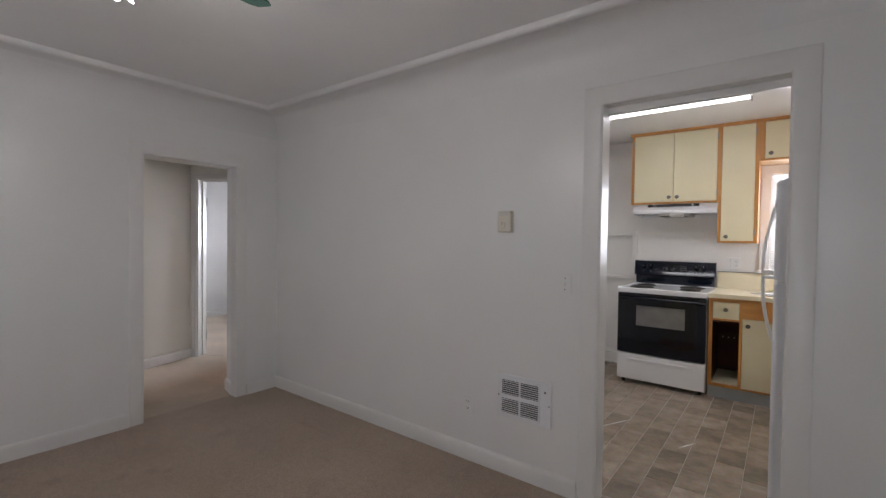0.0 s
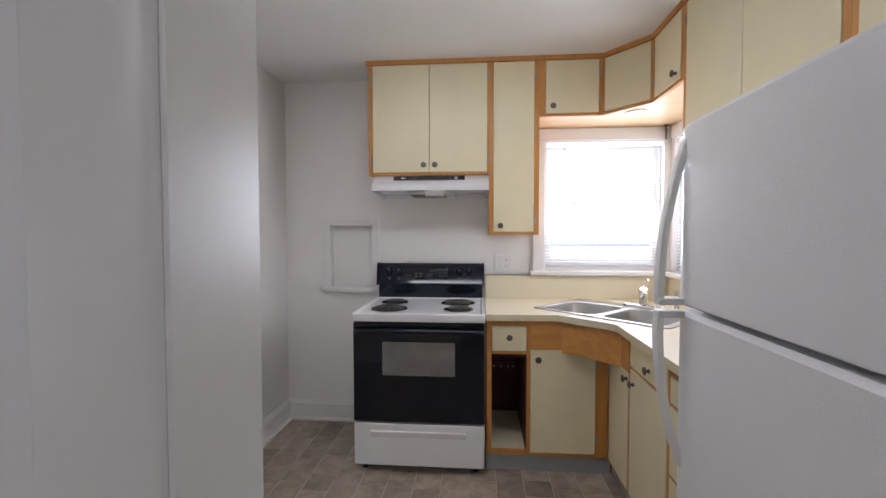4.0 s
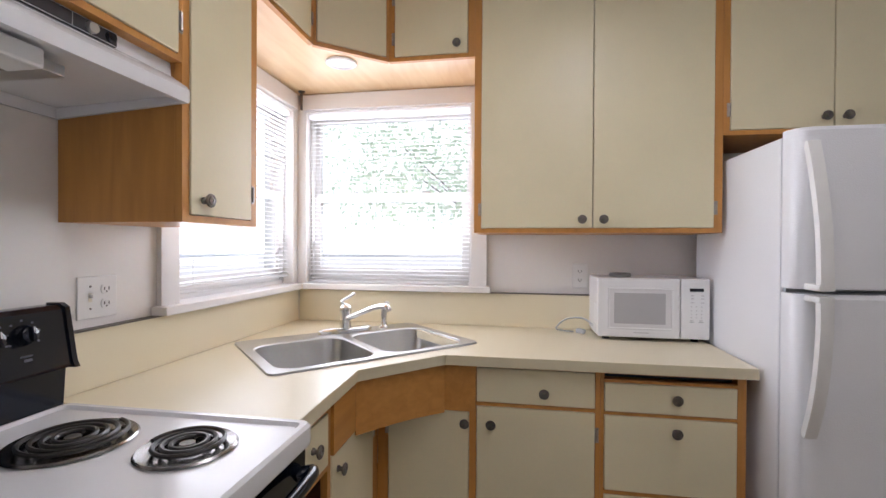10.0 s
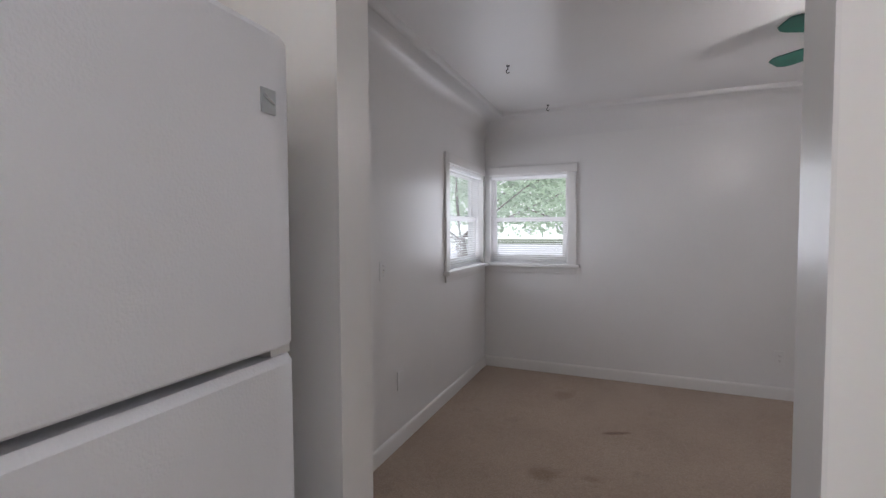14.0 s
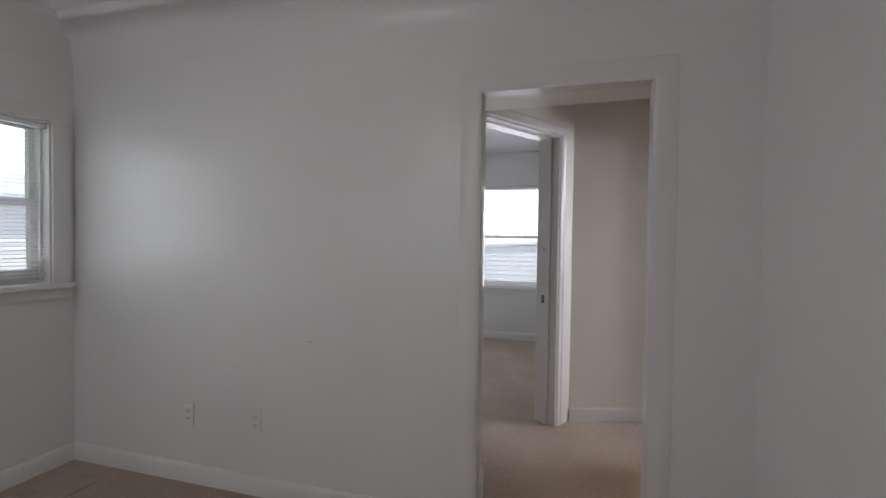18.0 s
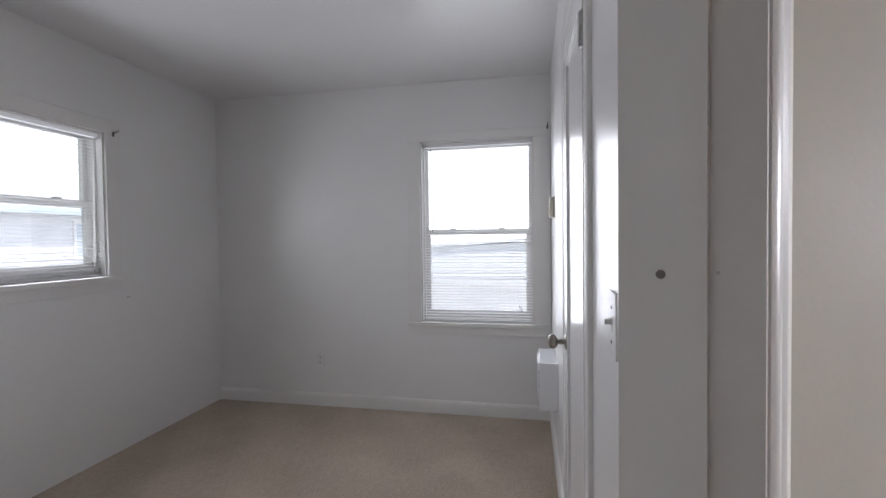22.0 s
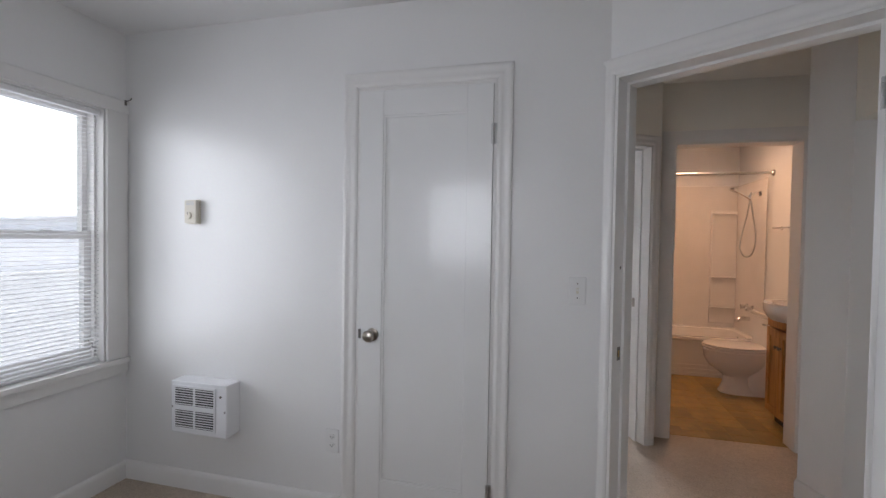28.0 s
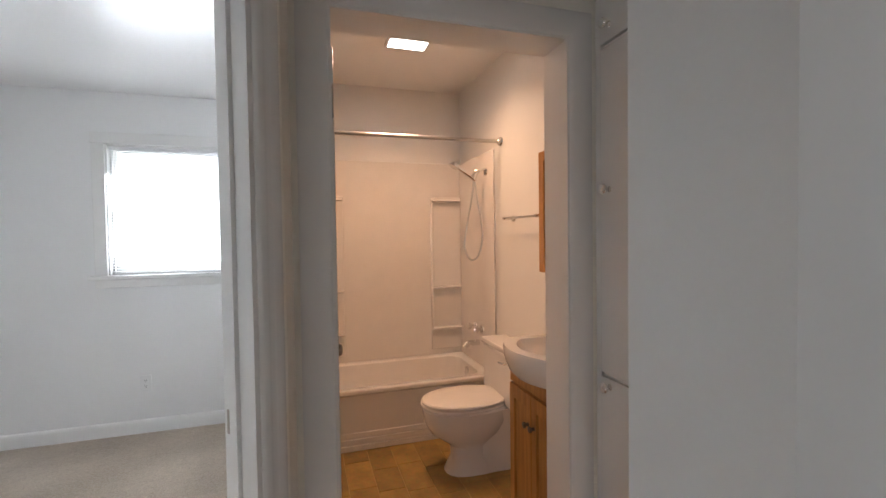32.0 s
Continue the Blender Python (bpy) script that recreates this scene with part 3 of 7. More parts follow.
structure("wall_passage_header", prism(bmesh.new(), [(-3.6275, 1.136), (-3.6275, 1.829), (-3.819, 1.872), (-3.85, 1.10)], PTOP, H_CEIL), WALL_HALL, "plaster header above the hall passage")


def flat(name, poly, z, depth, mat, label):
    return structure(name, prism(bmesh.new(), poly, z, z + depth), mat, label)


flat("ceiling_kitchen", [(-1.95, 2.265), (0.97, 2.265), (0.97, 5.2), (-1.95, 5.2)], H_CEIL, 0.1, CEIL, "flat white plaster kitchen ceiling")
flat("ceiling_hall", [(-5.24, 0.90), (-3.47, 0.90), (-3.47, 2.75), (-5.24, 2.75)], H_CEIL, 0.1, WALL_HALL, "shadowed plaster hall ceiling")
flat("ceiling_bedroom", [(-7.62, -1.48), (-4.03, -1.48), (-4.03, 0.81), (-4.96, 1.39), (-7.62, 1.39)], H_CEIL + 0.001, 0.1, CEIL, "flat white plaster bedroom ceiling")
flat("ceiling_back_bedroom", [(-7.70, 2.01), (-5.56, 2.01), (-4.51, 2.62), (-4.51, 5.27), (-7.70, 5.27)], H_CEIL + 0.002, 0.1, CEIL, "flat white plaster ceiling")
flat("ceiling_bath", [(-4.48, 2.78), (-3.1, 2.78), (-3.1, 5.15), (-4.48, 5.15)], 2.60, 0.1, CEIL, "painted bathroom ceiling")


def cove_ceiling():
    """Living-room ceiling: a quarter-round cove up from the walls and a raised bead where it meets the flat."""
    (x0, y0), (x1, y1) = LIV[0], LIV[2]
    bm = bmesh.new()
    rad, rise, top, loops = 0.19, 0.20, 2.418, []
    prof = [(-0.012, top - rise - 0.004)]
    for k in range(11):
        a = radians(90 * k / 10)
        prof.append((rad * (1 - math.cos(a)), top - rise + rise * math.sin(a)))
    for k in range(9):
        a = radians(180 * k / 8)
        prof.append((rad + 0.024 * (1 - math.cos(a)), top - 0.030 * math.sin(a)))
    prof += [(rad + 0.05, 2.426), (rad + 0.08, H_CEIL), (1.6, H_CEIL)]
    for o, z in prof:
        loops.append([bm.verts.new(p) for p in ((x0 + o, y0 + o, z), (x1 - o, y0 + o, z), (x1 - o, y1 - o, z), (x0 + o, y1 - o, z))])
    for p, q in zip(loops, loops[1:]):
        for i in range(4):
            bm.faces.new((p[i], q[i], q[(i + 1) % 4], p[(i + 1) % 4]))
    bm.faces.new(loops[-1])
    cap = [bm.verts.new(p) for p in ((x0 - 0.04, y0 - 0.04, H_CEIL + 0.1), (x1 + 0.04, y0 - 0.04, H_CEIL + 0.1), (x1 + 0.04, y1 + 0.04, H_CEIL + 0.1), (x0 - 0.04, y1 + 0.04, H_CEIL + 0.1))]
    bm.faces.new(cap[::-1])
    for i in range(4):
        bm.faces.new((loops[0][i], loops[0][(i + 1) % 4], cap[(i + 1) % 4], cap[i]))
    bmesh.ops.recalc_face_normals(bm, faces=bm.faces[:])
    return structure("ceiling_living", bm, CEIL, "white plaster ceiling with a coved edge and bead")


cove_ceiling()
flat("floor_living", [(-3.627, -1.39), (1.05, -1.39), (1.05, 2.26), (-3.627, 2.26)], -0.1, 0.1, CARPET, "worn beige cut-pile carpet with stains")
flat("floor_hall", [(-5.26, 0.70), (-3.6275, 0.70), (-3.6275, 2.0), (-3.45, 2.0), (-3.45, 2.77), (-5.26, 2.77)], -0.101, 0.1, CARPET2, "beige cut-pile carpet")
flat("floor_bedroom", [(-7.62, -1.48), (-4.03, -1.48), (-4.03, 0.81), (-4.96, 1.39), (-7.62, 1.39)], -0.1, 0.1, CARPET2, "beige cut-pile carpet")
flat("floor_back_bedroom", [(-7.70, 2.01), (-5.56, 2.01), (-4.48, 2.64), (-4.48, 5.27), (-7.70, 5.27)], -0.0995, 0.1, CARPET2, "pale beige cut-pile carpet")
floor_kitchen = flat("floor_kitchen", [(-1.95, 2.2605), (0.97, 2.2605), (0.97, 5.2), (-1.95, 5.2)], -0.1, 0.1, GROUT, "sheet vinyl floor with a stone-tile pattern")
floor_bath = flat("floor_bath", [(-4.46, 2.7705), (-3.1, 2.7705), (-3.1, 5.15), (-4.46, 5.15)], -0.1, 0.101, GROUT_B, "brown sheet vinyl floor with a tile pattern")


# ---- trim along walls ----
def run_trim(name, pts, prof, mat, label, gaps=()):
    """A moulding with profile (out, z) run along the inside of a room's edge list."""
    bm = bmesh.new()
    for (ax, ay), (bx, by) in pts:
        a, b = Vector((ax, ay)), Vector((bx, by))
        d = (b - a).normalized()
        nrm = Vector((-d.y, d.x))
        ra = [bm.verts.new((a.x + nrm.x * o, a.y + nrm.y * o, z)) for o, z in prof]
        rb = [bm.verts.new((b.x + nrm.x * o, b.y + nrm.y * o, z)) for o, z in prof]
        for i in range(len(prof)):
            j = (i + 1) % len(prof)
            bm.faces.new((ra[i], ra[j], rb[j], rb[i]))
        bm.faces.new(ra[::-1])
        bm.faces.new(rb)
    bmesh.ops.recalc_face_normals(bm, faces=bm.faces[:])
    return structure(name, bm, mat, label)


BASE = [(0, 0), (0.016, 0), (0.016, 0.075), (0.012, 0.088), (0.006, 0.095), (0, 0.097)]
BASE_T = [(0, 0), (0.030, 0), (0.030, 0.018), (0.016, 0.024), (0.016, 0.115), (0.022, 0.122), (0.016, 0.135), (0.010, 0.15), (0, 0.152)]


def edge_runs(poly, skip):
    runs = []
    for i in range(len(poly)):
        a, b = Vector(poly[i]), Vector(poly[(i + 1) % len(poly)])
        d, length, s = (b - a).normalized(), (b - a).length, 0.0
        if skip.get(i) == "all":
            continue
        for s0, s1 in sorted(skip.get(i, ())):
            if s0 - s > 0.02:
                runs.append((tuple(a + d * s), tuple(a + d * s0)))
            s = s1
        if length - s > 0.02:
            runs.append((tuple(a + d * s), tuple(b)))
    return runs


run_trim("baseboard_living", edge_runs(LIV, {2: [(0.895 - KX1 - 0.095, 0.895 - KX0 + 0.095)], 3: [(2.19 - PY1 - 0.085, 2.19 - PY0 + 0.085)]}), BASE, TRIM, "white painted baseboard")
run_trim("baseboard_bedroom", edge_runs(BED, {0: "all", 2: [(0.12, 1.03)], 3: [(0.39, 1.18)]}), BASE, TRIM, "white painted baseboard")
run_trim("baseboard_back_bedroom", edge_runs(BED2, {1: [(0.325, 1.11)]}), BASE, TRIM, "white painted baseboard")
run_trim("baseboard_hall", edge_runs(HALL, {0: "all", 4: "all", 5: "all", 6: "all", 7: "all", 8: "all", 9: "all", 11: [(0.0, 1.01)]}), BASE, TRIM, "white painted baseboard")
run_trim("baseboard_kitchen", edge_runs(KIT, {0: [(0.2, 2.685)], 1: "all", 2: [(0.0, 1.98)]}), BASE_T, TRIM, "tall white moulded baseboard")


# ---- door frames, casings and doors ----
def casing_profile(w):
    return [(0, 0), (w, 0), (w, 0.011), (w - 0.006, 0.015), (w - 0.016, 0.015), (w - 0.023, 0.011), (0.03, 0.0095), (0.022, 0.0125), (0.012, 0.0125), (0.005, 0.009), (0, 0.005)]


def cased_opening(name, m, width, head, depth, casing=0.075, front=True, back=True, label="", stop=True, lining=0.018, plain=False):
    """Lining and casings of an opening. In its own frame x runs across it, y through the wall from the front face, z up."""
    root = thing(name, (0, 0, 0), label, "", rz=0)
    root.matrix_basis = m
    tagged(root, kind="structure")
    for nm, bm in (("jamb", B(0, lining, -0.002, depth + 0.002, 0, head - lining)),
                   ("jamb", B(width - lining, width, -0.002, depth + 0.002, 0, head - lining)),
                   ("head_jamb", B(0, width, -0.002, depth + 0.002, head - lining, head))):
        part(nm, placed(bm, m), TRIM, root)
    if stop:
        y0 = depth * 0.5 - 0.006
        for bm in (B(lining, lining + 0.011, y0, y0 + 0.034, 0, head - lining - 0.011), B(width - lining - 0.011, width - lining, y0, y0 + 0.034, 0, head - lining - 0.011),
                   B(lining, width - lining, y0, y0 + 0.034, head - lining - 0.011, head - lining)):
            part("stop", placed(bm, m), TRIM, root)
    prof = [(0, 0), (casing, 0), (casing, 0.003), (casing - 0.006, 0.0065), (0.012, 0.0085), (0.004, 0.0065), (0, 0.003)] if plain else casing_profile(casing)
    for side in ((-1,) if front else ()) + ((1,) if back else ()):
        y = 0 if side < 0 else depth
        r = 0.006 if lining > 0.01 else 0.002
        bm = bmesh.new()
        rings = []
        for (cx, cz, ox, oz) in ((r, 0, -1, 0), (r, head - r, -1, 1), (width - r, head - r, 1, 1), (width - r, 0, 1, 0)):
            rings.append([bm.verts.new((cx + ox * u, y + side * v, cz + oz * u)) for u, v in prof])
        for p, q in zip(rings, rings[1:]):
            for i in range(len(prof)):
                bm.faces.new((p[i], p[(i + 1) % len(prof)], q[(i + 1) % len(prof)], q[i]))
        bm.faces.new(rings[0])
        bm.faces.new(rings[-1][::-1])
        bmesh.ops.recalc_face_normals(bm, faces=bm.faces[:])
        part("casing", placed(bm, m), TRIM, root)
    return root


def along(p, q, s=0.0):
    """Frame on the segment p->q seen from its left-hand side: x from p to q, y away from the viewer to its right."""
    d = Vector(q) - Vector(p)
    a = math.degrees(math.atan2(d.y, d.x))
    o = Vector(p) + d.normalized() * s
    return pose(o.x, o.y, 0, 0, 0, a)


def knob_at(root, m, x, y, z, out, mat=NICKEL, r=0.027, label="aged nickel door knob"):
    """Round door knob on a face; out is -1 or +1 along the frame's y."""
    prof = [(0.030, 0), (0.030, 0.003), (0.024, 0.006), (0.011, 0.008), (0.010, 0.030), (0.018, 0.034), (r, 0.044), (r + 0.001, 0.052), (r - 0.004, 0.062), (0.010, 0.067), (0.002, 0.068)]
    mm = m @ pose(x, y, z, 90 if out < 0 else -90, 0, 0)
    return part("knob", lathe(bmesh.new(), prof, 20, mm), mat, root, label)


def hinge_at(root, m, x, y, z, mat=STEEL):
    bm = B(x - 0.012, x + 0.012, y - 0.003, y + 0.003, z - 0.045, z + 0.045)
    for k in range(5):
        cyl(bm, (x, y - 0.004, z - 0.044 + k * 0.0178), (x, y - 0.004, z - 0.0275 + k * 0.0178), 0.0055, 8)
    return part("hinge", placed(bm, m), mat, root, "small steel hinge")


def panel_door(name, m, w, h, label, knob_x=None, knob_sides=(-1,), thick=0.036, hinge_x=None):
    """One-panel door slab: stiles and rails round a recessed field; x across, y through, z up."""
    root = thing(name, (0, 0, 0), label, "door")
    root.matrix_basis = m
    st, tr, br = 0.115, 0.115, 0.20
    for bm in (B(0, st, 0, thick, 0.008, h, bevel=0.002), B(w - st, w, 0, thick, 0.008, h, bevel=0.002)):
        part("stile", placed(bm, m), PANEL_WHITE, root)
    for bm in (B(st, w - st, 0.0005, thick - 0.0005, h - tr, h, bevel=0.002), B(st, w - st, 0.0005, thick - 0.0005, 0.008, 0.008 + br, bevel=0.002)):
        part("rail", placed(bm, m), PANEL_WHITE, root)
    part("panel", placed(B(st - 0.008, w - st + 0.008, 0.009, thick - 0.009, br, h - tr + 0.008), m), PANEL_WHITE, root)
    for s in (0.0035, thick - 0.0095):
        for q in ((st, st + 0.011, br + 0.019, h - tr - 0.011), (w - st - 0.011, w - st, br + 0.019, h - tr - 0.011), (st, w - st, h - tr - 0.011, h - tr), (st, w - st, br + 0.008, br + 0.019)):
            part("moulding", placed(B(q[0], q[1], s, s + 0.006, q[2], q[3]), m), PANEL_WHITE, root)
    if knob_x is not None:
        for s in knob_sides:
            knob_at(root, m, knob_x, 0 if s < 0 else thick, 0.90, s)
    if hinge_x is not None:
        for z in (0.22, h - 0.22):
            hinge_at(root, m, hinge_x, 0.0, z)
    return root


# kitchen doorway, plain flat casing
cased_opening("door_frame_kitchen", pose(KX0, 2.19, 0), KX1 - KX0, KTOP, 0.105, 0.09, back=False, label="wide white cased opening without a door", stop=False, plain=True, lining=0.006)
# passage from the living room to the hall
cased_opening("door_frame_passage", pose(-3.552, PY0, 0, 0, 0, 90), PY1 - PY0, PTOP, 0.0755, 0.085, back=False, label="white cased passage into the hall", stop=False, plain=True, lining=0.006)
# bedroom door in the first diagonal wall, seen from the bedroom
d1 = Vector((BED[2][0] - BED[3][0], BED[2][1] - BED[3][1])).normalized()
w1 = Vector(BED[2]) - d1 * 1.004
m1 = pose(w1.x, w1.y, 0, 0, 0, math.degrees(math.atan2(d1.y, d1.x)))
f1 = cased_opening("door_frame_bedroom", m1, 0.80, DTOP, 0.168, 0.068, label="white moulded bedroom door frame")
part("strike_plate", placed(B(0.016, 0.0195, 0.042, 0.066, 0.857, 0.913), m1), PEWTER, f1, "worn dark strike plate")
part("strike_lip", placed(B(0.0165, 0.0200, 0.047, 0.061, 0.871, 0.899), m1), BRASS, f1, "worn brass latch lip")
part("bolt_hole", placed(cyl(bmesh.new(), (0.0165, 0.055, 1.245), (0.0192, 0.055, 1.245), 0.0062, 14), m1), PEWTER, f1, "small bored hole")
for z in (0.62, 1.25, 1.60):
    part("screw", placed(cyl(bmesh.new(), (0.0165, 0.122, z), (0.0192, 0.122, z), 0.0022, 8), m1), STEEL, f1)
# its leaf stands open against the bedroom's east wall
e1 = w1 + d1 * 0.785
panel_door("door_bedroom", pose(e1.x, e1.y - 0.006, 0, 0, 0, -86), 0.745, 2.0, "white painted bedroom door standing open against the wall", 0.68, (-1, 1), hinge_x=0.0)
# back bedroom door in the second diagonal wall
d2 = Vector((HALL[9][0] - HALL[10][0], HALL[9][1] - HALL[10][1])).normalized()
w2 = Vector(HALL[10]) + d2 * 0.0715
m2 = pose(w2.x, w2.y, 0, 0, 0, math.degrees(math.atan2(d2.y, d2.x)))
f2 = cased_opening("door_frame_back_bedroom", m2, 0.66, DTOP2, 0.15, 0.06, label="white moulded door frame of the back bedroom")
part("strike_plate", placed(B(0.6395, 0.642, 0.11, 0.135, 0.91, 0.97), m2), NICKEL, f2, "nickel strike plate")
h2 = w2 + d2 * 0.02 + Vector((-d2.y, d2.x)) * 0.15
panel_door("door_back_bedroom", pose(h2.x, h2.y, 0, 0, 0, 167), 0.62, 1.96, "white painted door standing open into the back bedroom", 0.56, (-1, 1), hinge_x=0.0)
# bathroom door
mb = pose(-4.39, 2.70, 0)
fb = cased_opening("door_frame_bath", mb, 0.76, BTOP, 0.14, 0.085, label="white bathroom door frame", plain=True, stop=False, lining=0.010)
panel_door("door_bath", pose(-4.365, 2.845, 0, 0, 0, 91), 0.64, 1.975, "white painted bathroom door standing open against the wall", 0.58, (-1,), hinge_x=None)
for z in (0.25, 1.795):
    part("hinge", B(-4.3725, -4.370, 2.78, 2.815, z - 0.045, z + 0.045), STEEL, fb, "steel hinge leaf with screws")
# closet in the bedroom's north wall
CLX0, CLX1 = -6.075, -5.445
mc = pose(CLX0 - 0.02, 1.315, 0)
fc = cased_opening("door_frame_closet", mc, CLX1 - CLX0 + 0.04, 2.062, 0.002, 0.068, back=False, label="white moulded closet door casing", stop=False, lining=0.02)
dcl = panel_door("door_closet", pose(CLX0 + 0.002, 1.3025, 0), CLX1 - CLX0 - 0.004, 2.036, "closed white one-panel closet door with a round knob", 0.072, (-1,), thick=0.0085 + 0.028, hinge_x=CLX1 - CLX0)
part("latch_plate", B(CLX0 + 0.003, CLX0 + 0.015, 1.2998, 1.3026, 0.878, 0.921), PEWTER, dcl, "dark latch plate")


# ---- windows and blinds ----
WANDGREY = material("smoked_plastic", (0.34, 0.34, 0.35), 0.3, var=0.02)
def window_unit(name, m, w, h, label, casing=(0.075, 0.075, 0.075), sill_ext=(0.09, 0.09), depth=0.16, stool=True, slats=True, drop=1.0, wand=0.12, tilt=7, gap_bottom=0.0, lip=0.055):
    """Double-hung window in an opening. Its frame: x across the opening, y outwards from the inner face, z up from the opening's foot."""
    root = thing(name, (0, 0, 0), label, "")
    root.matrix_basis = m
    tagged(root, kind="structure")
    cl, cr, ct = casing

    def add(nm, bm, mat=TRIM, parent=root, lab=""):
        return part(nm, placed(bm, m), mat, parent, lab)
    fj = 0.013
    add("frame_jamb", B(0, fj, 0.0, depth, 0, h))
    add("frame_jamb", B(w - fj, w, 0.0, depth, 0, h))
    add("frame_head", B(fj, w - fj, 0, depth, h - fj, h))
    add("outer_sill", B(fj, w - fj, 0.055, depth + 0.03, 0, 0.022))
    for x in (fj, w - fj - 0.012):
        add("parting_stop", B(x, x + 0.012, 0.050, 0.070, 0.004, h - fj))
    mid = h * 0.5
    for nm, z0, z1, y, s in (("lower_sash", 0.022, mid + 0.02, 0.072, 0.046), ("upper_sash", mid - 0.02, h - fj, 0.112, 0.026)):
        bm = bmesh.new()
        box(bm, fj, fj + s, y, y + 0.034, z0, z1)
        box(bm, w - fj - s, w - fj, y, y + 0.034, z0, z1)
        box(bm, fj + s, w - fj - s, y, y + 0.034, z0, z0 + (0.06 if nm == "lower_sash" else 0.038))
        box(bm, fj + s, w - fj - s, y, y + 0.034, z1 - (0.04 if nm == "lower_sash" else 0.028), z1)
        sash = add(nm, bm)
        pane = add("pane", B(fj + s - 0.004, w - fj - s + 0.004, y + 0.015, y + 0.019, z0 + 0.03, z1 - 0.022), GLASS, sash, "clear window glass")
        pane.visible_shadow = False
        if nm == "lower_sash":
            for fx in (0.28, 0.72):
                add("sash_lock", B(w * fx - 0.022, w * fx + 0.022, y - 0.002, y + 0.020, z1, z1 + 0.012, bevel=0.003), STEEL, sash, "small sash lock")
    for nm, x0, x1 in (("casing", -cl, 0.004), ("casing", w - 0.004, w + cr)):
        if abs(x1 - x0) > 0.02:
            add(nm, B(x0, x1, -0.018, 0, 0.0, h - 0.004, bevel=0.003))
    if ct:
        add("head_casing", B(-cl - 0.004, w + cr + 0.004, -0.020, 0, h - 0.004, h + ct, bevel=0.003))
    if stool:
        add("window_sill", B(-cl - sill_ext[0], w + cr + sill_ext[1], -lip, 0.056, -0.024, 0.004, bevel=0.003))
        add("apron", B(-cl, w + cr, -0.016, 0, -0.085, -0.024, bevel=0.002))
    if slats:
        blind = thing("window_blind", (0, 0, 0), "white vinyl mini blind lowered over the window", "blind", "window blinds")
        blind.matrix_basis = m
        y = 0.034

        def addb(nm, bm, mat=BLIND, lab=""):
            return part(nm, placed(bm, m), mat, blind, lab)
        addb("head_rail", B(0.015, w - 0.015, y - 0.014, y + 0.014, h - 0.040, h - 0.0145, bevel=0.002))
        z0 = h - 0.05 - (h - 0.05 - 0.006 - gap_bottom) * drop
        n = int((h - 0.06 - z0) / 0.0205)
        base = bmesh.new()
        rows = []
        a = radians(tilt)
        for k in range(5):
            u = (k - 2) / 2 * 0.0122
            v = 0.0022 * (1 - (u / 0.0122) ** 2)
            yy, zz = u * math.cos(a) - v * math.sin(a), u * math.sin(a) + v * math.cos(a)
            rows.append((base.verts.new((0.016, yy, zz)), base.verts.new((w - 0.016, yy, zz))))
        for p, q in zip(rows, rows[1:]):
            base.faces.new((p[0], q[0], q[1], p[1]))
        me = mesh_of("slat", base, BLIND)
        for k in range(n):
            s = new("slat", me)
            s.parent = blind
            s.matrix_basis = pose(0, y, z0 + 0.014 + (k + 0.5) * (h - 0.052 - z0 - 0.014) / n)
        addb("bottom_rail", B(0.016, w - 0.016, y - 0.011, y + 0.011, z0, z0 + 0.013, bevel=0.002))
        for fx in (0.14, 0.86):
            addb("ladder_cord", cyl(bmesh.new(), (w * fx, y - 0.0125, z0 + 0.01), (w * fx, y - 0.0125, h - 0.05), 0.0008, 4))
        if wand:
            addb("tilt_wand", cyl(bmesh.new(), (w * wand, y - 0.022, h - 0.05), (w * wand + 0.008, y - 0.024, h * 0.5), 0.0032, 6), WANDGREY, "clear plastic tilt wand")
    return root


def outward(px, py, z, rz):
    """Frame of an opening whose x runs along rz and whose y points outwards, with the inside face at y = 0."""
    return pose(px, py, z, 0, 0, rz)


# the frame's x runs so that its y points out of the house
window_unit("window_living_south", outward(0.85, -1.232, 1.03, 180), 0.76, 0.86, "white double-hung corner window", (0.0, 0.075, 0.075), (0.0, 0.03), wand=0)
window_unit("window_living_east", outward(0.895, -0.26, 1.03, -90), 0.93, 0.86, "white double-hung corner window", (0.075, 0.0, 0.075), (0.03, 0.0), wand=0)
window_unit("window_living_small", outward(-2.67, -1.232, 1.03, 180), 0.77, 0.885, "small white double-hung window near the corner", (0.08, 0.09, 0.075), (0.03, 0.0), wand=0.2, gap_bottom=0.03)
window_unit("window_bedroom_south", outward(-5.72, -1.335, 1.09, 180), 0.78, 0.87, "white double-hung bedroom window", (0.085, 0.085, 0.075), (0.03, 0.03), wand=0.17)
window_unit("window_bedroom_west", outward(-7.472, 0.37, 0.675, 90), 0.83, 1.335, "tall white double-hung bedroom window", (0.085, 0.112, 0.062), (0.012, 0.0), wand=0.10, lip=0.034)
window_unit("window_back_bedroom", outward(-5.79, 5.13, 1.145, 0), 0.92, 0.935, "white double-hung window with a lowered blind", (0.075, 0.075, 0.075), (0.03, 0.03), wand=0)
window_unit("window_kitchen_north", outward(-0.035, 5.05, 1.10, 0), 0.81, 0.90, "white corner kitchen window over the sink", (0.075, 0.0, 0.075), (0.02, 0.0), wand=0.17, gap_bottom=0.035)
window_unit("window_kitchen_east", outward(0.81, 5.015, 1.10, -90), 0.88, 0.90, "white corner kitchen window over the sink", (0.0, 0.075, 0.075), (0.0, 0.02), wand=0)


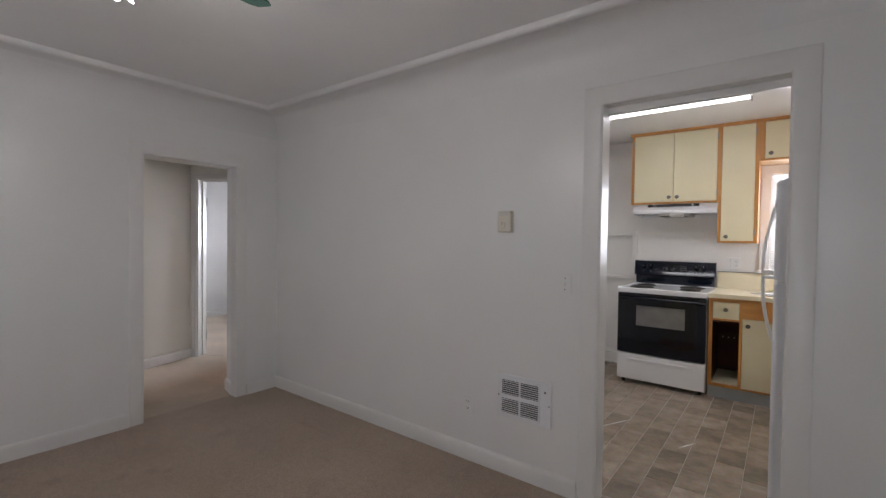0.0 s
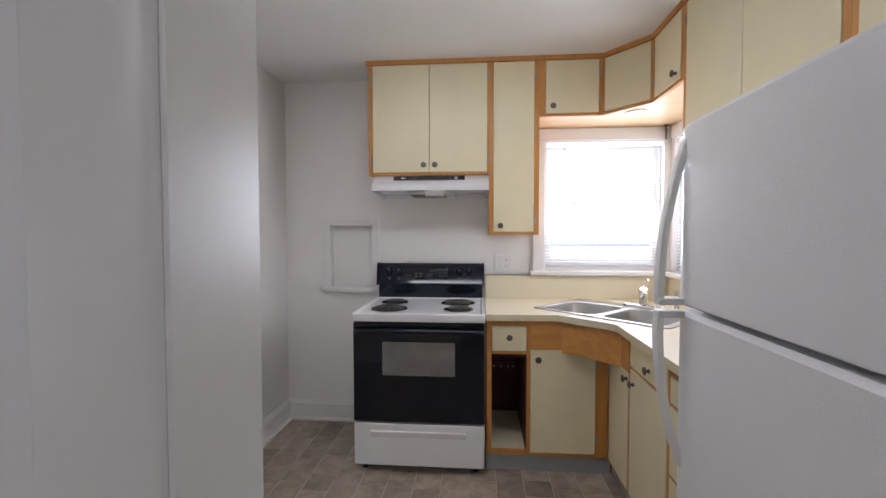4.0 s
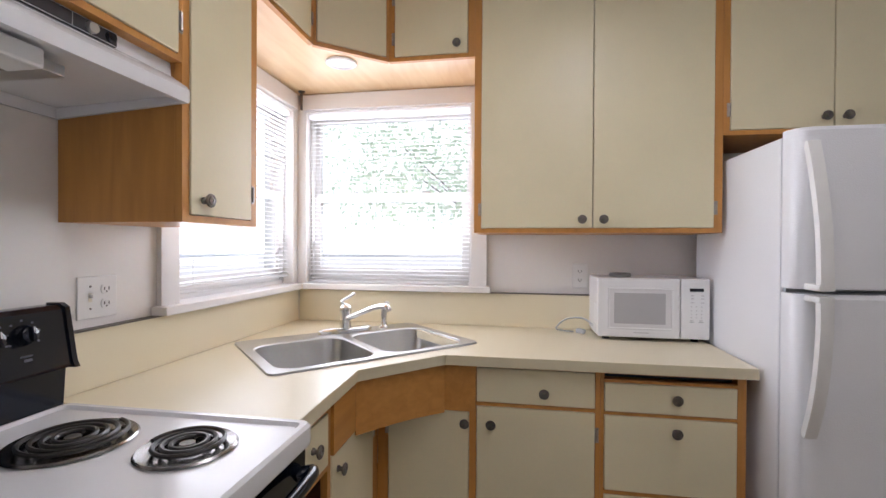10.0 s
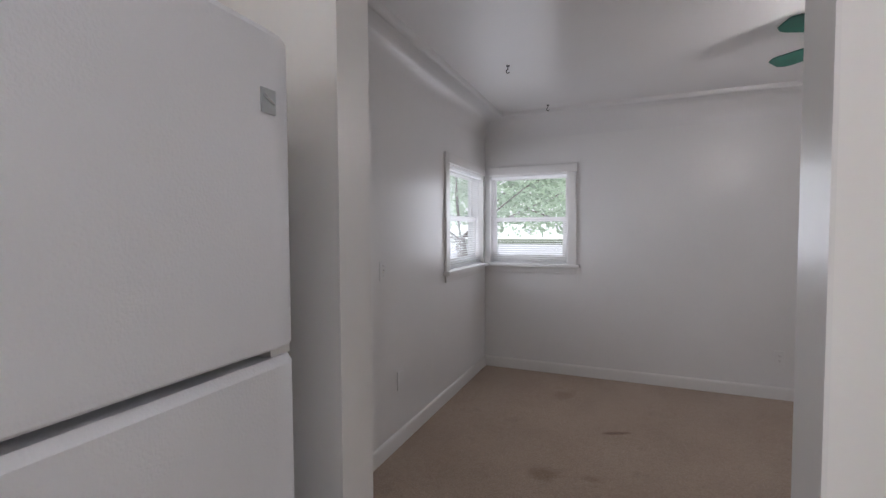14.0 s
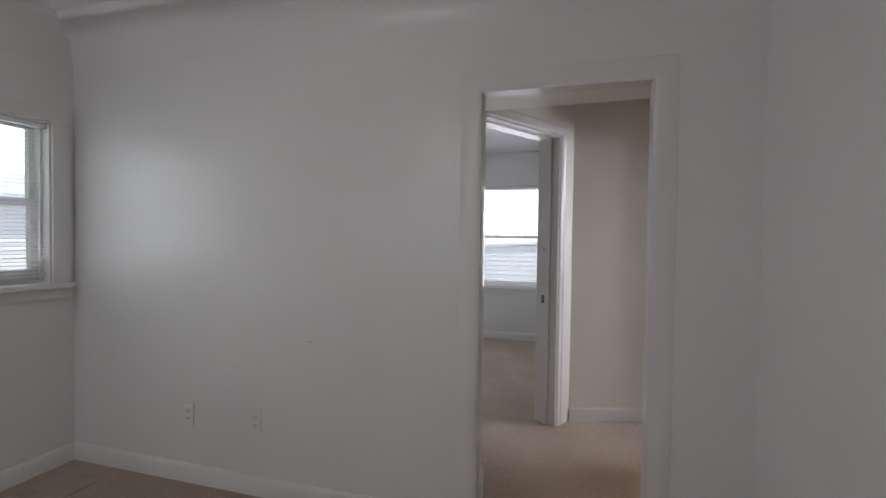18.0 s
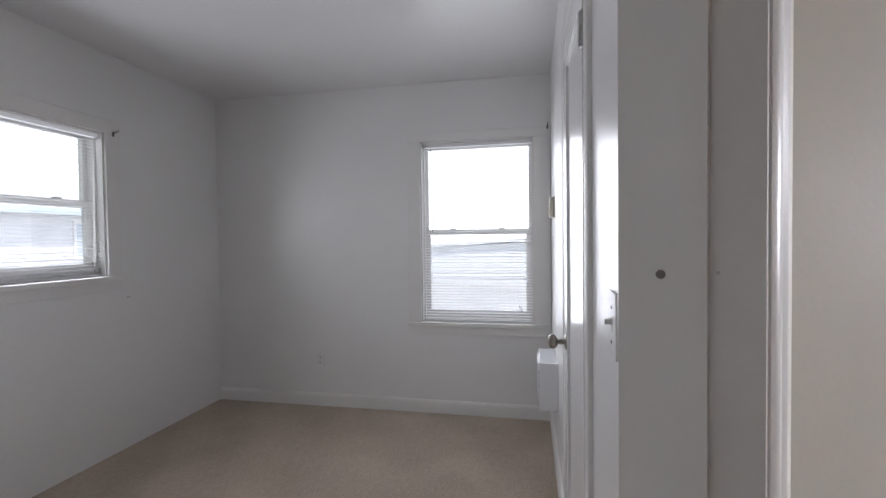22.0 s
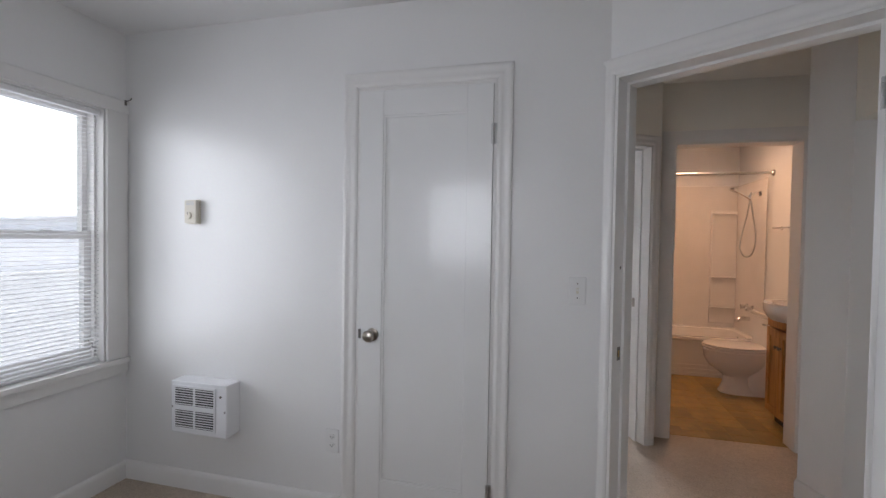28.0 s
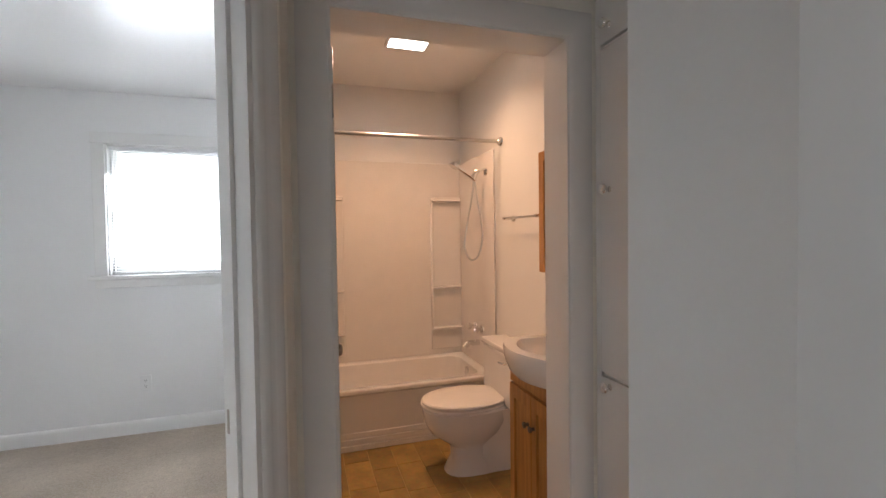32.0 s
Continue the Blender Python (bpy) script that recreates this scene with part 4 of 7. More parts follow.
# ---- kitchen cabinets ----
KNOB = [(0.009, 0), (0.009, 0.004), (0.006, 0.008), (0.006, 0.014), (0.016, 0.018), (0.0175, 0.021), (0.0165, 0.024), (0.0135, 0.0245), (0.0125, 0.0225),
        (0.0105, 0.0225), (0.0095, 0.025), (0.006, 0.0255), (0.005, 0.0235), (0.001, 0.0245)]


def cab_knob(parent, m, x, z):
    return part("knob", lathe(bmesh.new(), KNOB, 18, m @ pose(x, 0, z, 90, 0, 0)), PEWTER, parent, "round pewter knob with rings")


def cab_hinge(parent, m, x, z):
    bm = B(x - 0.007, x + 0.007, -0.0035, 0, z - 0.026, z + 0.026, bevel=0.001)
    cyl(bm, (x, -0.005, z - 0.022), (x, -0.005, z + 0.022), 0.004, 8)
    return part("hinge", placed(bm, m), NICKEL, parent, "worn steel cabinet hinge")


def front(name, root, m, x0, x1, z0, z1, knob=None, hinges=None, thick=0.018):
    """Flush cream door or drawer front; in m x runs along the face and y into the cabinet."""
    d = part(name, placed(B(x0, x1, -0.004, thick, z0, z1, bevel=0.0025), m), CREAM, root, "flat cream-painted front")
    if knob:
        cab_knob(d, m @ pose(0, -0.004, 0), *knob)
    if hinges is not None:
        hx = x0 - 0.006 if hinges < 0 else x1 + 0.006
        for z in (z0 + 0.075, z1 - 0.075):
            cab_hinge(d, m, hx, z)
    return d


def bars(root, m, quads, mat=FIR, name="frame_bar", depth=0.020):
    for x0, x1, z0, z1 in quads:
        part(name, placed(B(x0, x1, 0, depth, z0, z1), m), mat, root)


def case(root, m, x0, x1, z0, z1, depth, mat=FIR, t=0.016, back=True):
    """Carcass boards behind the face frame."""
    y0 = 0.0205
    part("side_panel", placed(B(x0, x0 + t, y0, depth, z0, z1), m), mat, root)
    part("side_panel", placed(B(x1 - t, x1, y0, depth, z0, z1), m), mat, root)
    part("bottom_panel", placed(B(x0 + t, x1 - t, y0, depth, z0, z0 + t), m), mat, root)
    part("top_panel", placed(B(x0 + t, x1 - t, y0, depth, z1 - t, z1), m), mat, root)
    if back:
        part("back_panel", placed(B(x0 + t, x1 - t, depth - 0.006, depth, z0 + t, z1 - t), m), mat, root)


UF, ZT = 4.700, 2.436
mn = pose(0, UF, 0)                      # north run, x as in the world
me_ = pose(0.462, 0, 0, 0, 0, -90)       # east run, local x = -world y
LAB = "cream-painted upper cabinet with an orange fir frame"

u1 = thing("upper_cabinet", (-0.796, 5.05, 1.73), LAB + " above the range hood", "cabinet", "upper cabinets")
case(u1, mn, -1.175, -0.4185, 1.73, ZT, 0.348)
bars(u1, mn, [(-1.175, -1.15, 1.73, ZT), (-0.43, -0.4185, 1.73, ZT), (-1.15, -0.43, 1.73, 1.745), (-1.15, -0.43, 2.412, ZT)])
front("door", u1, mn, -1.148, -0.7915, 1.747, 2.410, (-0.825, 1.79), -1)
front("door", u1, mn, -0.7885, -0.432, 1.747, 2.410, (-0.755, 1.79), 1)

u2 = thing("upper_cabinet", (-0.266, 5.05, 1.355), "tall narrow " + LAB, "cabinet", "upper cabinets")
case(u2, mn, -0.4175, -0.1145, 1.355, ZT, 0.348)
bars(u2, mn, [(-0.4175, -0.394, 1.355, ZT), (-0.144, -0.1145, 1.355, ZT), (-0.394, -0.144, 1.355, 1.372), (-0.394, -0.144, 2.412, ZT)])
front("door", u2, mn, -0.392, -0.146, 1.374, 2.410, (-0.35, 1.411), 1)

u3 = thing("corner_cabinet", (0.35, 4.9, 2.075), "low cream corner cabinet with a fir soffit above the sink window", "cabinet", "upper cabinets")
bars(u3, mn, [(-0.1135, -0.078, 2.075, ZT), (0.240, 0.262, 2.075, ZT), (-0.078, 0.240, 2.075, 2.092), (-0.078, 0.240, 2.412, ZT)])
front("door", u3, mn, -0.076, 0.238, 2.094, 2.410, (-0.035, 2.133), 1)
p, q = Vector((0.262, 4.700)), Vector((0.462, 4.455))
md = pose(p.x, p.y, 0, 0, 0, math.degrees(math.atan2(q.y - p.y, q.x - p.x)))
L = (q - p).length
bars(u3, md, [(0, 0.012, 2.075, ZT), (L - 0.012, L, 2.075, ZT), (0.012, L - 0.012, 2.075, 2.092), (0.012, L - 0.012, 2.412, ZT)])
front("door", u3, md, 0.014, L - 0.014, 2.094, 2.410, None, None)
bars(u3, me_, [(-4.455, -4.432, 2.075, ZT), (-4.12, -4.092, 2.075, ZT), (-4.432, -4.12, 2.075, 2.092), (-4.432, -4.12, 2.412, ZT)])
front("door", u3, me_, -4.430, -4.122, 2.094, 2.410, (-4.165, 2.128), -1)
part("soffit", prism(bmesh.new(), [(-0.113, 4.7205), (0.262, 4.7205), (0.4825, 4.46), (0.4825, 4.092), (0.809, 4.092), (0.809, 5.049), (-0.113, 5.049)], 2.080, 2.092), PLYWOOD, u3, "clear-finished fir soffit board")

u4 = thing("upper_cabinet", (0.64, 3.62, 1.355), "wide two-door " + LAB, "cabinet", "upper cabinets")
case(u4, me_, -4.0915, -3.158, 1.355, ZT, 0.347)
bars(u4, me_, [(-4.0915, -4.064, 1.355, ZT), (-3.186, -3.158, 1.355, ZT), (-4.064, -3.186, 1.355, 1.372), (-4.064, -3.186, 2.412, ZT)])
front("door", u4, me_, -4.062, -3.6265, 1.374, 2.410, (-3.667, 1.407), -1)
front("door", u4, me_, -3.6235, -3.188, 1.374, 2.410, (-3.587, 1.407), 1)

u5 = thing("upper_cabinet", (0.64, 2.75, 1.72), LAB + " above the refrigerator", "cabinet", "upper cabinets")
case(u5, me_, -3.157, -2.300, 1.72, ZT, 0.347)
bars(u5, me_, [(-3.157, -3.135, 1.72, ZT), (-2.368, -2.300, 1.72, ZT), (-3.135, -2.368, 1.72, 1.737), (-3.135, -2.368, 2.412, ZT)])
front("door", u5, me_, -3.133, -2.7925, 1.739, 2.410, (-2.825, 1.775), -1)
front("door", u5, me_, -2.7895, -2.370, 1.739, 2.410, (-2.757, 1.775), 1)
cr = bmesh.new()
for (ax, ay), (bx, by) in (((-1.19, 4.688), (0.257, 4.688)), ((0.257, 4.688), (0.450, 4.45)), ((0.450, 4.45), (0.450, 2.298))):
    d = (Vector((bx, by)) - Vector((ax, ay))).normalized()
    n_ = Vector((-d.y, d.x))
    prism(cr, [(ax, ay), (bx, by), (bx + n_.x * 0.011, by + n_.y * 0.011), (ax + n_.x * 0.011, ay + n_.y * 0.011)], 2.414, 2.4395)
single("trim_cabinet_crown", cr, FIR, "thin fir strip along the cabinet tops", kind="structure")

# base cabinets
BN, BE, ZB, ZC = 4.425, 0.232, 0.11, 0.878
mbn = pose(0, BN, 0)
mbe = pose(BE, 0, 0, 0, 0, -90)
b1 = thing("base_cabinet", (-0.31, 4.7, 0), "cream and fir base cabinet with a drawer over an open bay", "cabinet", "base cabinets")
part("side_panel", placed(B(-0.436, -0.420, 0.0205, 0.60, ZB, ZC), mbn), FIR, b1)
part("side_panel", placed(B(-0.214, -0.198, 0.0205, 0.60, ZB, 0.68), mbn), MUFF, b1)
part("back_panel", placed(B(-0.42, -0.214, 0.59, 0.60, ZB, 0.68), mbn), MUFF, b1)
part("bottom_panel", placed(B(-0.42, -0.214, 0.0205, 0.59, ZB, 0.126), mbn), CREAM, b1, "scuffed cream bay floor")
part("inner_lining", placed(B(-0.4195, -0.4155, 0.0215, 0.589, 0.1262, 0.6648), mbn), MUFF, b1, "dark red-brown inner face with the bay's shade in its colour")
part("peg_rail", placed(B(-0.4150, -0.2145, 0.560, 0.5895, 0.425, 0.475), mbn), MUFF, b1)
for px_ in (-0.375, -0.330, -0.283, -0.245):
    part("peg", placed(cyl(bmesh.new(), (px_, 0.5595, 0.449), (px_, 0.545, 0.449), 0.0042, 8), mbn), PLASTIC, b1, "small white peg")
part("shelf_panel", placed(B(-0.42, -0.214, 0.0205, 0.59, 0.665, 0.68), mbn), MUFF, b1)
bars(b1, mbn, [(-0.436, -0.408, ZB, ZC), (-0.212, -0.192, ZB, ZC), (-0.408, -0.212, 0.685, 0.70), (-0.408, -0.212, 0.845, ZC), (-0.408, -0.212, ZB, 0.135)])
front("drawer", b1, mbn, -0.406, -0.214, 0.702, 0.843, (-0.31, 0.782))
for k in range(4):
    part("shelf_pin", cyl(bmesh.new(), (-0.386 + 0.045 * k, 5.006, 0.60), (-0.386 + 0.045 * k, 5.016, 0.60), 0.006, 8), PLASTIC, b1)

b2 = thing("corner_base_cabinet", (0.1, 4.4, 0), "corner sink base with cream doors under a diagonal fir apron", "cabinet", "base cabinets")
bars(b2, mbn, [(0.168, 0.231, ZB, 0.76), (-0.192, 0.168, ZB, 0.125)])
bars(b2, mbe, [(-4.424, -4.385, ZB, 0.76), (-4.083, -4.058, ZB, ZC), (-4.385, -4.083, ZB, 0.125)])
front("door", b2, mbn, -0.190, 0.166, 0.128, 0.714, (-0.15, 0.66), 1)
front("door", b2, mbe, -4.383, -4.085, 0.128, 0.706, (-4.098, 0.668), -1)
a_, b_ = Vector((-0.022, 4.4145)), Vector((0.2215, 4.171))
ap = bmesh.new()
da = (b_ - a_).normalized()
na = Vector((-da.y, da.x))
rows_ = []
for k in range(13):
    s_ = k / 12
    c_ = a_ + (b_ - a_) * s_
    lo = 0.700 + 0.006 * math.sin(math.pi * s_)
    rows_.append([(c_.x, c_.y, lo), (c_.x + na.x * 0.018, c_.y + na.y * 0.018, lo), (c_.x + na.x * 0.018, c_.y + na.y * 0.018, ZC), (c_.x, c_.y, ZC)])
part("apron", loft(ap, rows_), FIR_X, b2, "curved-bottom fir apron board")
part("apron", placed(B(-0.192, -0.020, -0.010, 0.010, 0.7165, ZC), mbn), FIR_X, b2)
part("apron", placed(B(-4.175, -4.060, -0.010, 0.010, 0.7085, ZC), mbe), FIR_X, b2)
part("back_panel", prism(bmesh.new(), [(-0.19, 4.46), (0.165, 4.46), (0.27, 4.40), (0.27, 4.09), (0.80, 4.09), (0.80, 5.04), (-0.19, 5.04)], ZB, 0.20), FIR, b2)

b3 = thing("base_cabinet", (0.5, 3.86, 0), "cream base cabinet with one drawer over one door", "cabinet", "base cabinets")
case(b3, mbe, -4.057, -3.634, ZB, ZC, 0.56)
bars(b3, mbe, [(-3.648, -3.632, ZB, ZC), (-4.058, -3.648, 0.730, 0.742), (-4.058, -3.648, 0.868, ZC), (-4.058, -3.648, ZB, 0.125)])
front("drawer", b3, mbe, -4.056, -3.650, 0.744, 0.866, (-3.822, 0.79))
front("door", b3, mbe, -4.056, -3.650, 0.127, 0.728, (-4.005, 0.67), 1)
b4 = thing("base_cabinet", (0.5, 3.4, 0), "cream three-drawer base cabinet with an empty board slot", "cabinet", "base cabinets")
case(b4, mbe, -3.631, -3.176, ZB, ZC, 0.56)
bars(b4, mbe, [(-3.631, -3.620, ZB, ZC), (-3.202, -3.176, ZB, ZC), (-3.620, -3.202, 0.838, 0.848), (-3.620, -3.202, 0.727, 0.737), (-3.620, -3.202, 0.455, 0.467), (-3.620, -3.202, ZB, 0.125)])
# Near-black panel imitates the shade inside the open slot.
part("board_slot_shade", placed(B(-3.615, -3.206, 0.03, 0.05, 0.850, 0.876), mbe), DARKSLOT, b4, "dark panel standing in for shade in the empty cutting-board slot")
front("drawer", b4, mbe, -3.618, -3.204, 0.739, 0.836, (-3.392, 0.794))
front("drawer", b4, mbe, -3.618, -3.204, 0.469, 0.725, (-3.392, 0.683))
front("drawer", b4, mbe, -3.618, -3.204, 0.127, 0.453, (-3.41, 0.40))
tk = B(-0.436, 0.262, BN + 0.04, BN + 0.055, 0, ZB)
box(tk, BE + 0.04, BE + 0.055, 3.176, BN + 0.04, 0, ZB)
single("trim_toe_kick", tk, GREYPLATE, "scuffed grey toe kick", kind="structure")

# worktop with the sink cut-out
cf = [(-0.440, 4.390), (-0.043, 4.402), (0.174, 4.192), (0.198, 4.165), (0.200, 3.155)]
SQ = [Vector(v) for v in ((-0.178, 4.638), (0.222, 5.000), (0.770, 4.470), (0.372, 4.062))]
SC = sum(SQ, Vector((0, 0))) / 4 + Vector((0.015, -0.007))
hole = [tuple(SC + (v - SC) * 0.93) for v in SQ]
wt = thing("worktop", (0.2, 4.2, 0.878), "cream laminate corner worktop with raised splash edges", "worktop")


def plate_with_hole(outer, inner, z0, z1):
    """Flat ring: outer polygon and hole, joined by triangulation, then given thickness."""
    bm = bmesh.new()
    vo = [bm.verts.new((x, y, z1)) for x, y in outer]
    vi = [bm.verts.new((x, y, z1)) for x, y in inner]
    es = [bm.edges.new((vo[i], vo[(i + 1) % len(vo)])) for i in range(len(vo))] + [bm.edges.new((vi[i], vi[(i + 1) % len(vi)])) for i in range(len(vi))]
    bmesh.ops.triangle_fill(bm, use_beauty=True, edges=es)
    top = bm.faces[:]
    r = bmesh.ops.extrude_face_region(bm, geom=top)
    bmesh.ops.translate(bm, vec=(0, 0, z0 - z1), verts=[v for v in r["geom"] if isinstance(v, bmesh.types.BMVert)])
    bmesh.ops.recalc_face_normals(bm, faces=bm.faces[:])
    return bm


part("top", plate_with_hole(cf + [(0.808, 3.155), (0.808, 5.048), (-0.440, 5.048)], hole, 0.8785, 0.914), LAMINATE, wt)
eb = bmesh.new()
for (ax, ay), (bx, by) in zip(cf, cf[1:]):
    d = (Vector((bx, by)) - Vector((ax, ay))).normalized()
    n_ = Vector((d.y, -d.x)) * 0.0015
    prism(eb, [(ax, ay), (ax + n_.x, ay + n_.y), (bx + n_.x, by + n_.y), (bx, by)], 0.8785, 0.9125)
part("front_edge", eb, EDGE, wt, "laminate front edge strip")
part("splash", B(-0.440, 0.788, 5.030, 5.048, 0.9145, 1.072, bevel=0.002), LAMINATE, wt, "cream laminate splash")
part("splash", B(0.790, 0.808, 3.155, 5.029, 0.9145, 1.072, bevel=0.002), LAMINATE, wt, "cream laminate splash")
part("splash_trim", B(-0.440, 0.788, 5.026, 5.048, 1.072, 1.077), PEWTER, wt)
part("splash_trim", B(0.786, 0.808, 3.155, 5.026, 1.072, 1.077), PEWTER, wt)

# double-bowl sink set across the corner
ux = (SQ[3] - SQ[0] + SQ[2] - SQ[1]).normalized()
ang = math.degrees(math.atan2(ux.y, ux.x))
sw_, sd_ = 0.80, 0.535
ms = pose(SC.x, SC.y, 0.914, 0, 0, ang)
sink = thing("kitchen_sink", (SC.x, SC.y, 0.914), "stainless steel double-bowl drop-in corner sink", "sink", rz=ang)


def rrect(cx, cy, z, hx, hy, r, n=6):
    pts = []
    for k, (sx, sy) in enumerate(((1, 1), (-1, 1), (-1, -1), (1, -1))):
        for i in range(n + 1):
            a = radians(90 * k + 90 * i / n)
            pts.append((cx + sx * (hx - r) + r * math.cos(a), cy + sy * (hy - r) + r * math.sin(a), z))
    return pts


def sink_bowl(cx, hx, hy, cy):
    rings = [rrect(cx, cy, 0.0065, hx, hy, 0.075), rrect(cx, cy, 0.003, hx - 0.006, hy - 0.006, 0.07), rrect(cx, cy, -0.12, hx - 0.022, hy - 0.022, 0.06),
             rrect(cx, cy, -0.152, hx - 0.045, hy - 0.045, 0.05), rrect(cx, cy, -0.160, hx - 0.09, hy - 0.09, 0.03), rrect(cx, cy, -0.163, 0.045, 0.045, 0.04)]
    bm = bmesh.new()
    rs = [[bm.verts.new(v) for v in ring] for ring in rings]
    for p_, q_ in zip(rs, rs[1:]):
        for i in range(len(p_)):
            bm.faces.new((p_[i], p_[(i + 1) % len(p_)], q_[(i + 1) % len(p_)], q_[i]))
    bm.faces.new(rs[-1])
    return bm


BW, BD, BY_ = 0.176, 0.195, -0.045
deck = bmesh.new()
vo_ = [deck.verts.new(v) for v in rrect(0, 0, 0.0065, sw_ / 2, sd_ / 2, 0.03)]
v1_ = [deck.verts.new(v) for v in rrect(-0.192, BY_, 0.0065, BW, BD, 0.075)]
v2_ = [deck.verts.new(v) for v in rrect(0.192, BY_, 0.0065, BW, BD, 0.075)]
es_ = [deck.edges.new((v[i], v[(i + 1) % len(v)])) for v in (vo_, v1_, v2_) for i in range(len(v))]
bmesh.ops.triangle_fill(deck, use_beauty=True, edges=es_)
skirt = [deck.verts.new((v.co.x * 1.006, v.co.y * 1.008, 0.0005)) for v in vo_]
for i in range(len(vo_)):
    deck.faces.new((vo_[i], skirt[i], skirt[(i + 1) % len(skirt)], vo_[(i + 1) % len(vo_)]))
bmesh.ops.recalc_face_normals(deck, faces=deck.faces[:])
part("deck", placed(deck, ms), STEEL, sink)
for cx in (-0.192, 0.192):
    bowl_ = part("bowl", placed(sink_bowl(cx, BW, BD, BY_), ms), STEEL, sink, "brushed steel bowl")
    part("drain", placed(cyl(bmesh.new(), (cx, BY_, -0.162), (cx, BY_, -0.158), 0.042, 20), ms), CHROME, bowl_, "chrome drain")
fa = thing("kitchen_faucet", (SC.x, SC.y, 0.92), "chrome single-lever faucet on the sink deck", "faucet", rz=ang)
mf = ms @ pose(0.045, 0.222, 0.0065)
part("escutcheon", placed(loft(bmesh.new(), [oval(0, 0, 0, 0.125, 0.030, 28, 3), oval(0, 0, 0.012, 0.123, 0.028, 28, 3), oval(0, 0, 0.018, 0.112, 0.020, 28, 3)]), mf), CHROME, fa)
part("body", placed(lathe(bmesh.new(), [(0.026, 0.016), (0.024, 0.05), (0.024, 0.085), (0.027, 0.092), (0.026, 0.108), (0.014, 0.12), (0.002, 0.122)], 22), mf), CHROME, fa)
part("spout", placed(tube(bmesh.new(), spline([(0, -0.015, 0.06), (0.03, -0.07, 0.085), (0.07, -0.145, 0.118), (0.095, -0.195, 0.125), (0.103, -0.21, 0.108)]), 0.0115, 12), mf), CHROME, fa)
part("lever", placed(tube(bmesh.new(), spline([(0, 0, 0.115), (-0.012, 0.012, 0.132), (0.02, -0.008, 0.156), (0.034, -0.018, 0.170)]), 0.007, 10), mf), CHROME, fa)
sp = thing("side_sprayer", (SC.x, SC.y, 0.92), "chrome sink side sprayer", "sprayer", rz=ang)
mp_ = ms @ pose(0.235, 0.224, 0.0065)
part("base", placed(lathe(bmesh.new(), [(0.024, 0), (0.023, 0.006), (0.015, 0.012), (0.012, 0.03), (0.013, 0.05)], 18), mp_), CHROME, sp)
part("head", placed(tube(bmesh.new(), [(0, 0, 0.04), (0, 0, 0.075), (0.001, -0.004, 0.098), (0.006, -0.022, 0.112)], 0.0125, 12), mp_), STEEL, sp)
# recessed lamp in the soffit and a small hook rod in the corner
dl = thing("recessed_downlight", (0.444, 4.66, 2.08), "round white recessed eyeball downlight in the soffit", "light")
part("trim_ring", lathe(bmesh.new(), [(0.048, 2.079), (0.066, 2.079), (0.066, 2.073), (0.060, 2.070), (0.048, 2.076)], 28, pose(0.444, 4.66, 0), close=False), ENAMEL, dl)
part("bulb", lathe(bmesh.new(), [(0.046, 2.0795), (0.042, 2.074), (0.028, 2.070), (0.002, 2.068)], 24, pose(0.444, 4.66, 0)), DOWNGLOW, dl)
hk = thing("corner_rod", (0.775, 5.015, 2.0), "short dark pull rod in the window corner", "rod")
part("rod", cyl(bmesh.new(), (0.752, 5.0, 1.985), (0.752, 5.0, 2.078), 0.006, 10), PEWTER, hk)
part("flange", lathe(bmesh.new(), [(0.016, 2.0795), (0.016, 2.075), (0.007, 2.070)], 14, pose(0.752, 5.0, 0)), PEWTER, hk)


# ---- range, hood, refrigerator, microwave ----
RX0, RX1, RYF, RYB = -1.192, -0.446, 4.375, 5.035
rg = thing("electric_range", ((RX0 + RX1) / 2, 4.7, 0), "white and black freestanding electric range with coil burners", "range")
part("side_panel", B(RX0, RX0 + 0.014, RYF + 0.02, RYB, 0.04, 0.895), ENAMEL, rg)
part("side_panel", B(RX1 - 0.014, RX1, RYF + 0.02, RYB, 0.04, 0.895), ENAMEL, rg)
part("body", B(RX0 + 0.014, RX1 - 0.014, RYF + 0.05, RYB, 0.05, 0.89), BLACK, rg)
# cooktop with raised rim
ct = bmesh.new()
rr = lambda x0, x1, y0, y1, z, r: [(x, y, z) for x, y, _ in rrect((x0 + x1) / 2, (y0 + y1) / 2, z, (x1 - x0) / 2, (y1 - y0) / 2, r, 4)]
loft(ct, [rr(RX0, RX1, RYF - 0.02, 4.985, 0.872, 0.02), rr(RX0 - 0.002, RX1 + 0.002, RYF - 0.022, 4.985, 0.880, 0.02), rr(RX0 - 0.002, RX1 + 0.002, RYF - 0.022, 4.985, 0.912, 0.02),
          rr(RX0 + 0.004, RX1 - 0.004, RYF - 0.016, 4.982, 0.919, 0.018), rr(RX0 + 0.016, RX1 - 0.016, RYF - 0.004, 4.975, 0.919, 0.015), rr(RX0 + 0.024, RX1 - 0.024, RYF + 0.004, 4.97, 0.912, 0.012)])
part("cooktop", ct, ENAMEL, rg, "white enamel cooktop with a raised rim")


